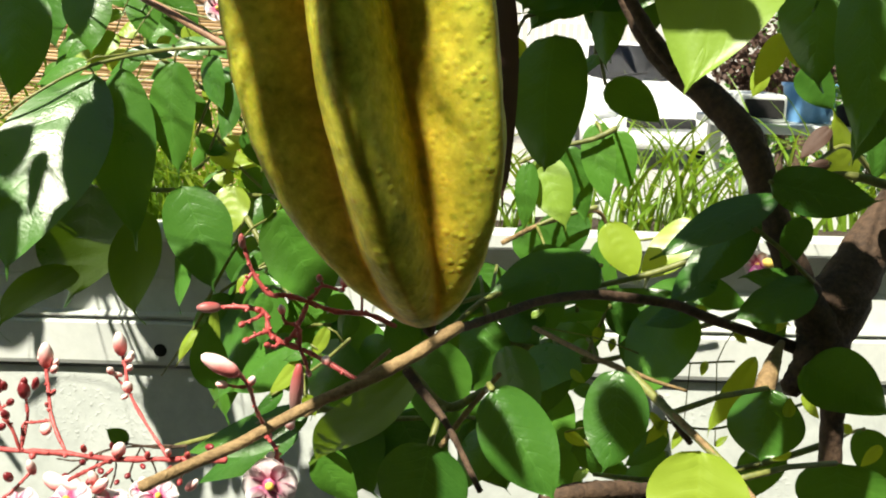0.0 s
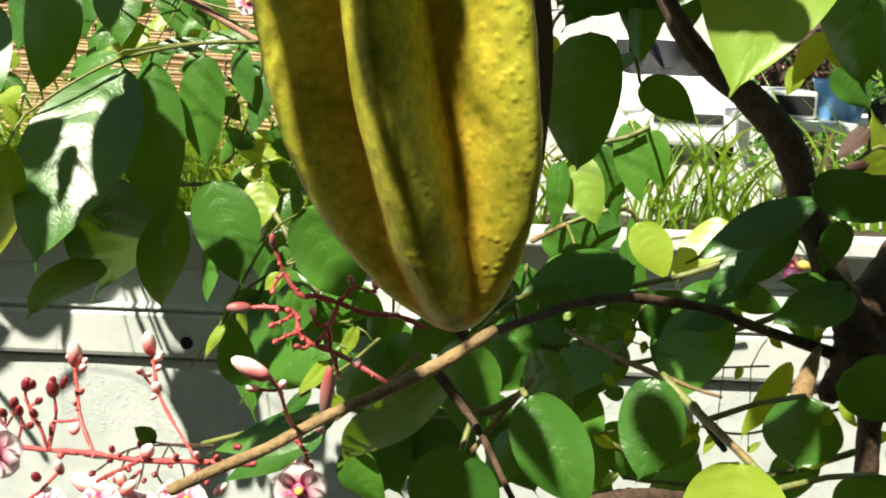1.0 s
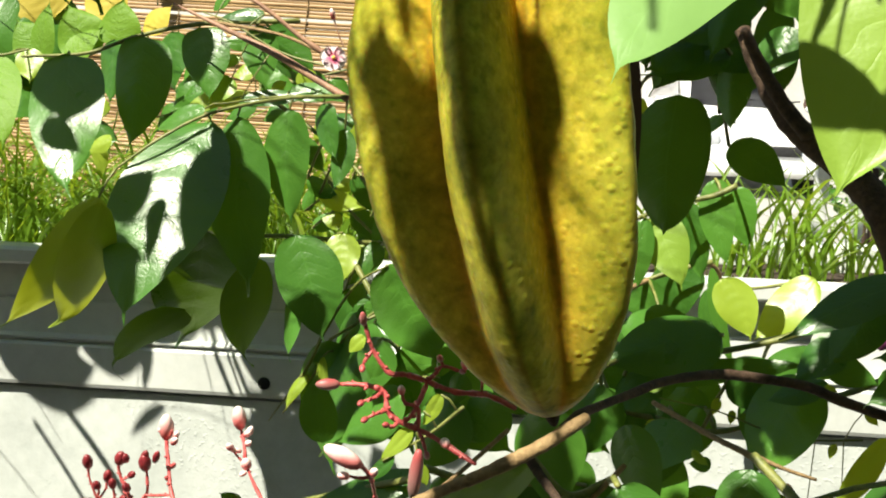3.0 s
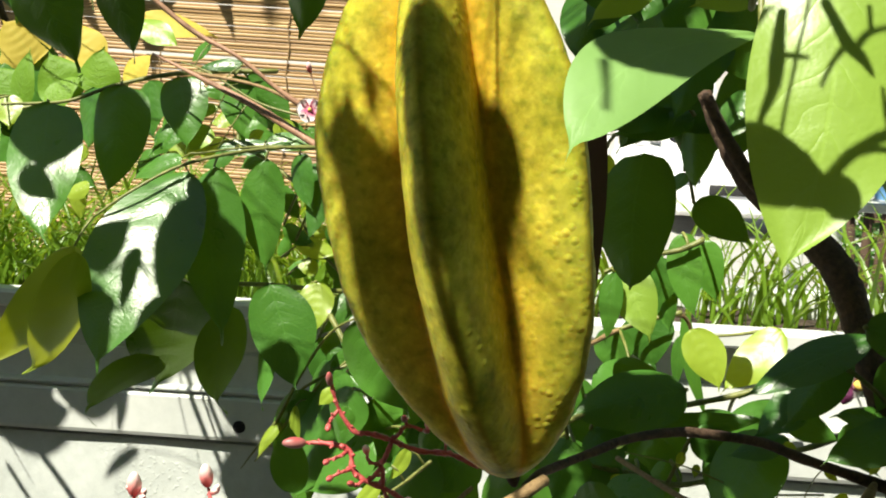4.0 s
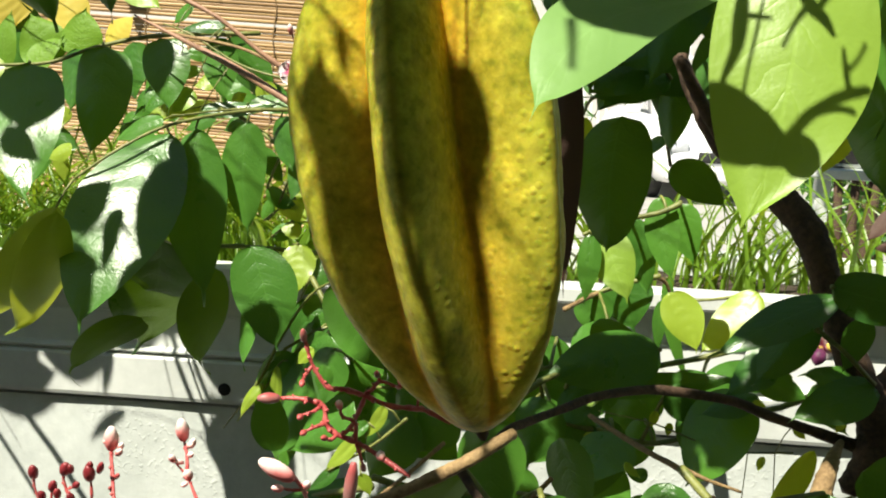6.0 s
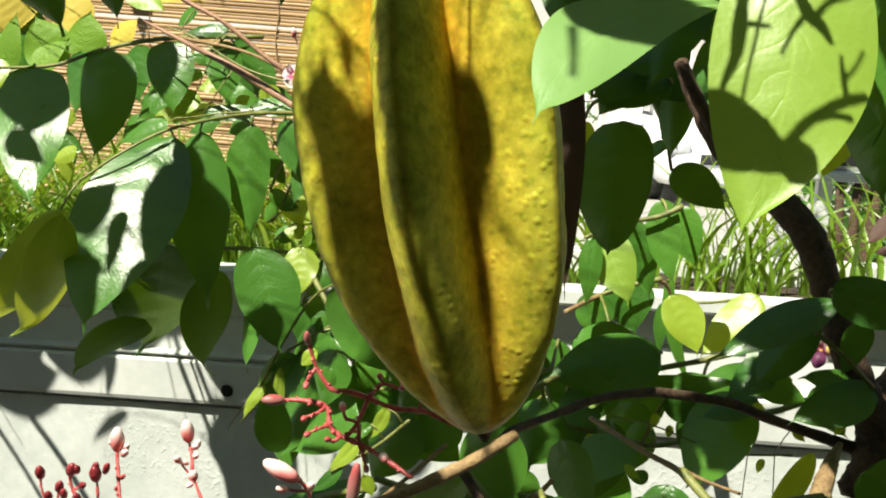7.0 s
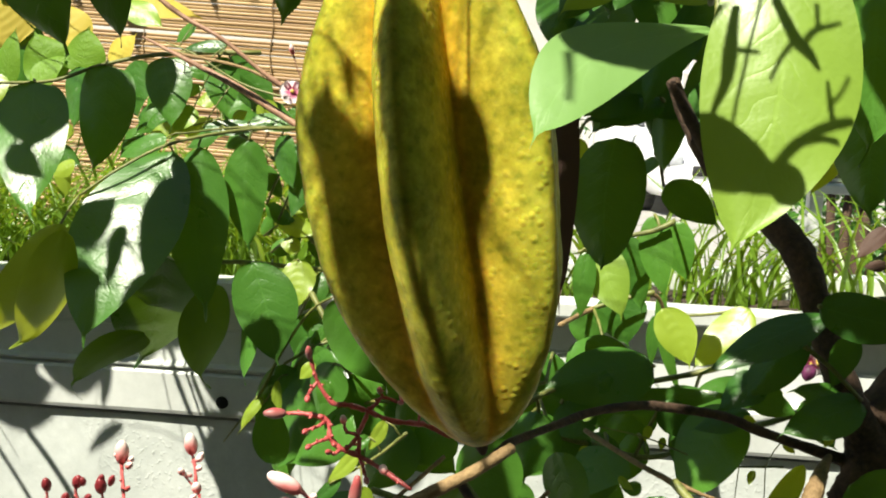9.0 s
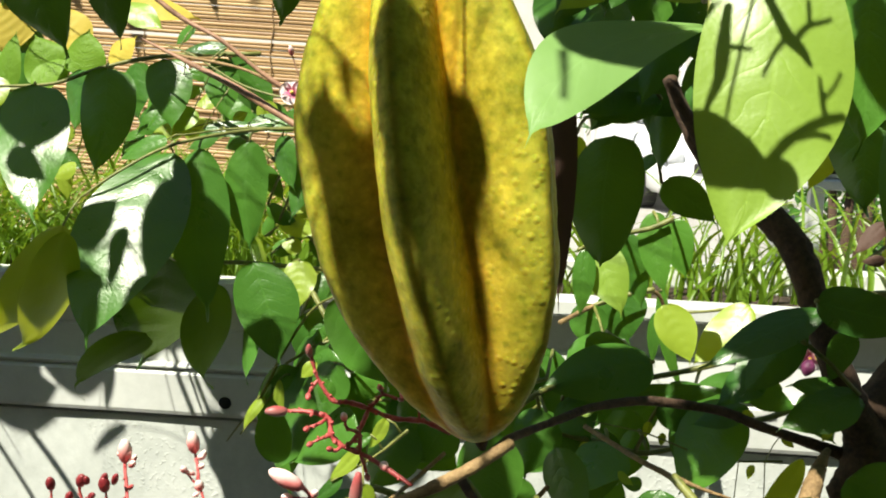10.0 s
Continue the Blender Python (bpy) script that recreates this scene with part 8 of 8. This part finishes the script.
limb("twig", [(0.0421, 0.1935, 1.5331, 0.00088), (0.0428, 0.1928, 1.5316, 0.00088), (0.0455, 0.1903, 1.5261, 0.00106), (0.0476, 0.1893, 1.5241, 0.00096), (0.0493, 0.1881, 1.5217, 0.00038)], tree, BARK, "unseen bare twig overhead, added to cast its shadow")
limb("twig", [(0.0466, 0.1897, 1.5248, 0.00057), (0.0479, 0.1904, 1.5271, 0.00048), (0.0492, 0.1908, 1.5288, 0.00048), (0.0526, 0.1909, 1.5305, 0.00029)], tree, BARK, "unseen bare twig overhead, added to cast its shadow")
limb("twig", [(0.0490, 0.1908, 1.5288, 0.00039), (0.0488, 0.1924, 1.5329, 0.00039)], tree, BARK, "unseen bare twig overhead, added to cast its shadow")
limb("twig", [(0.0453, 0.1902, 1.5257, 0.00048), (0.0432, 0.1892, 1.5223, 0.00038), (0.0417, 0.1880, 1.5184, 0.00028)], tree, BARK, "unseen bare twig overhead, added to cast its shadow")
limb("twig", [(0.0423, 0.1826, 1.5044, 0.00083), (0.0470, 0.1838, 1.5095, 0.00074), (0.0519, 0.1845, 1.5131, 0.00074), (0.0546, 0.1848, 1.5149, 0.00065)], tree, BARK, "unseen bare twig overhead, added to cast its shadow")
limb("twig", [(0.0456, 0.1835, 1.5081, 0.00046), (0.0495, 0.1837, 1.5100, 0.00046), (0.0525, 0.1834, 1.5103, 0.00055)], tree, BARK, "unseen bare twig overhead, added to cast its shadow")
limb("twig", [(0.0517, 0.1845, 1.5130, 0.00047), (0.0512, 0.1858, 1.5163, 0.00047), (0.0507, 0.1873, 1.5201, 0.00028)], tree, BARK, "unseen bare twig overhead, added to cast its shadow")
limb("twig", [(0.0512, 0.1858, 1.5163, 0.00037), (0.0529, 0.1866, 1.5191, 0.00028), (0.0540, 0.1875, 1.5219, 0.00028)], tree, BARK, "unseen bare twig overhead, added to cast its shadow")
limb("twig", [(-0.0311, 0.1430, 1.6135, 0.00087), (-0.0306, 0.1383, 1.6088, 0.00057), (-0.0306, 0.1346, 1.6051, 0.00065)], tree, BARK, "unseen bare twig overhead, added to cast its shadow")
limb("twig", [(-0.4232, 0.6328, 1.4324, 0.0019), (-0.4021, 0.6328, 1.4052, 0.0020), (-0.3809, 0.6328, 1.3736, 0.0022)], tree, BARK, "unseen bare twig overhead, added to cast its shadow")
limb("twig", [(-0.4481, 0.6328, 1.4218, 0.0015), (-0.4270, 0.6328, 1.3903, 0.0015), (-0.4099, 0.6328, 1.3623, 0.0015)], tree, BARK, "unseen bare twig overhead, added to cast its shadow")
limb("twig", [(-0.3137, 0.6416, 1.4897, 0.0017), (-0.2985, 0.6416, 1.4508, 0.0017), (-0.2767, 0.6416, 1.3996, 0.0019)], tree, BARK, "unseen bare twig overhead, added to cast its shadow")
limb("twig", [(-0.3017, 0.6416, 1.4907, 0.0013), (-0.2865, 0.6416, 1.4518, 0.0015), (-0.2668, 0.6416, 1.4047, 0.0015)], tree, BARK, "unseen bare twig overhead, added to cast its shadow")
limb("twig", [(-0.2837, 0.6416, 1.4882, 0.0022), (-0.2662, 0.6416, 1.4455, 0.0022), (-0.2486, 0.6416, 1.4023, 0.0022)], tree, BARK, "unseen bare twig overhead, added to cast its shadow")
overhead([
    ((-0.0868, 0.1352, 1.6333), (-0.0867, 0.1244, 1.6276), 0.0061),
    ((-0.0833, 0.1332, 1.6196), (-0.0832, 0.1225, 1.6139), 0.0060),
    ((-0.0886, 0.1348, 1.6150), (-0.0886, 0.1249, 1.6097), 0.0061),
    ((-0.0799, 0.1322, 1.6066), (-0.0799, 0.1215, 1.6010), 0.0060),
    ((-0.0771, 0.1352, 1.5960), (-0.0770, 0.1244, 1.5902), 0.0071),
])
overhead([
    ((-0.1015, 0.2301, 1.5375), (-0.1263, 0.2207, 1.5222), 0.0123),
    ((-0.1174, 0.2326, 1.5251), (-0.1288, 0.2283, 1.5181), 0.0078),
    ((-0.1372, 0.1854, 1.5405), (-0.1445, 0.1854, 1.5375), 0.0061),
    ((-0.0256, 0.1384, 1.5672), (-0.0205, 0.1245, 1.5619), 0.0088),
    ((-0.0204, 0.2548, 1.5753), (-0.0433, 0.2461, 1.5612), 0.0183),
    ((-0.0319, 0.2530, 1.5721), (-0.0454, 0.2479, 1.5638), 0.0150),
])
overhead([
    ((0.0344, 0.2932, 1.5562), (0.0269, 0.2747, 1.5433), 0.0095),
    ((0.0435, 0.2869, 1.5482), (0.0326, 0.2709, 1.5352), 0.0109),
    ((0.0524, 0.2818, 1.5404), (0.0417, 0.2660, 1.5275), 0.0129),
    ((0.0569, 0.2784, 1.5299), (0.0534, 0.2594, 1.5183), 0.0127),
    ((0.0595, 0.2770, 1.5174), (0.0614, 0.2569, 1.5075), 0.0120),
    ((0.0661, 0.2748, 1.5032), (0.0662, 0.2590, 1.4948), 0.0120),
])
overhead([
    ((0.0147, 0.1812, 1.6429), (0.0087, 0.1664, 1.6325), 0.0149),
    ((0.0241, 0.1761, 1.6352), (0.0174, 0.1595, 1.6237), 0.0146),
    ((0.0309, 0.1740, 1.6368), (0.0259, 0.1616, 1.6281), 0.0119),
])
overhead([
    ((-0.0286, 0.2965, 1.6101), (-0.0216, 0.2596, 1.5933), 0.0206),
    ((-0.0238, 0.2837, 1.5851), (-0.0198, 0.2624, 1.5755), 0.0186),
    ((-0.0162, 0.2940, 1.6137), (-0.0121, 0.2721, 1.6038), 0.0192),
])
overhead([
    ((0.0681, 0.2625, 1.5379), (0.0682, 0.2437, 1.5280), 0.0127),
    ((0.0726, 0.2594, 1.5260), (0.0727, 0.2408, 1.5162), 0.0126),
    ((0.0666, 0.2617, 1.5285), (0.0667, 0.2466, 1.5205), 0.0099),
    ((0.0527, 0.1975, 1.5571), (0.0555, 0.1828, 1.5504), 0.0065),
    ((0.0544, 0.1975, 1.5469), (0.0572, 0.1828, 1.5402), 0.0065),
])
overhead([
    ((0.0205, 0.1960, 1.6046), (0.0152, 0.1829, 1.5954), 0.0112),
    ((0.0239, 0.1954, 1.5958), (0.0190, 0.1834, 1.5874), 0.0098),
])
overhead([
    ((-0.0472, 0.1675, 1.5038), (-0.0443, 0.1523, 1.4969), 0.0159),
    ((-0.0517, 0.1990, 1.5008), (-0.0575, 0.1847, 1.4908), 0.0147),
    ((-0.0310, 0.1597, 1.5150), (-0.0228, 0.1440, 1.5101), 0.0057),
    ((-0.0416, 0.1771, 1.5102), (-0.0458, 0.1666, 1.5029), 0.0090),
])
overhead([
    ((-0.0948, 0.2490, 1.5510), (-0.1038, 0.2266, 1.5354), 0.0237),
    ((-0.0841, 0.2559, 1.5480), (-0.0791, 0.2297, 1.5361), 0.0240),
    ((-0.0574, 0.2580, 1.5481), (-0.0657, 0.2377, 1.5339), 0.0209),
])
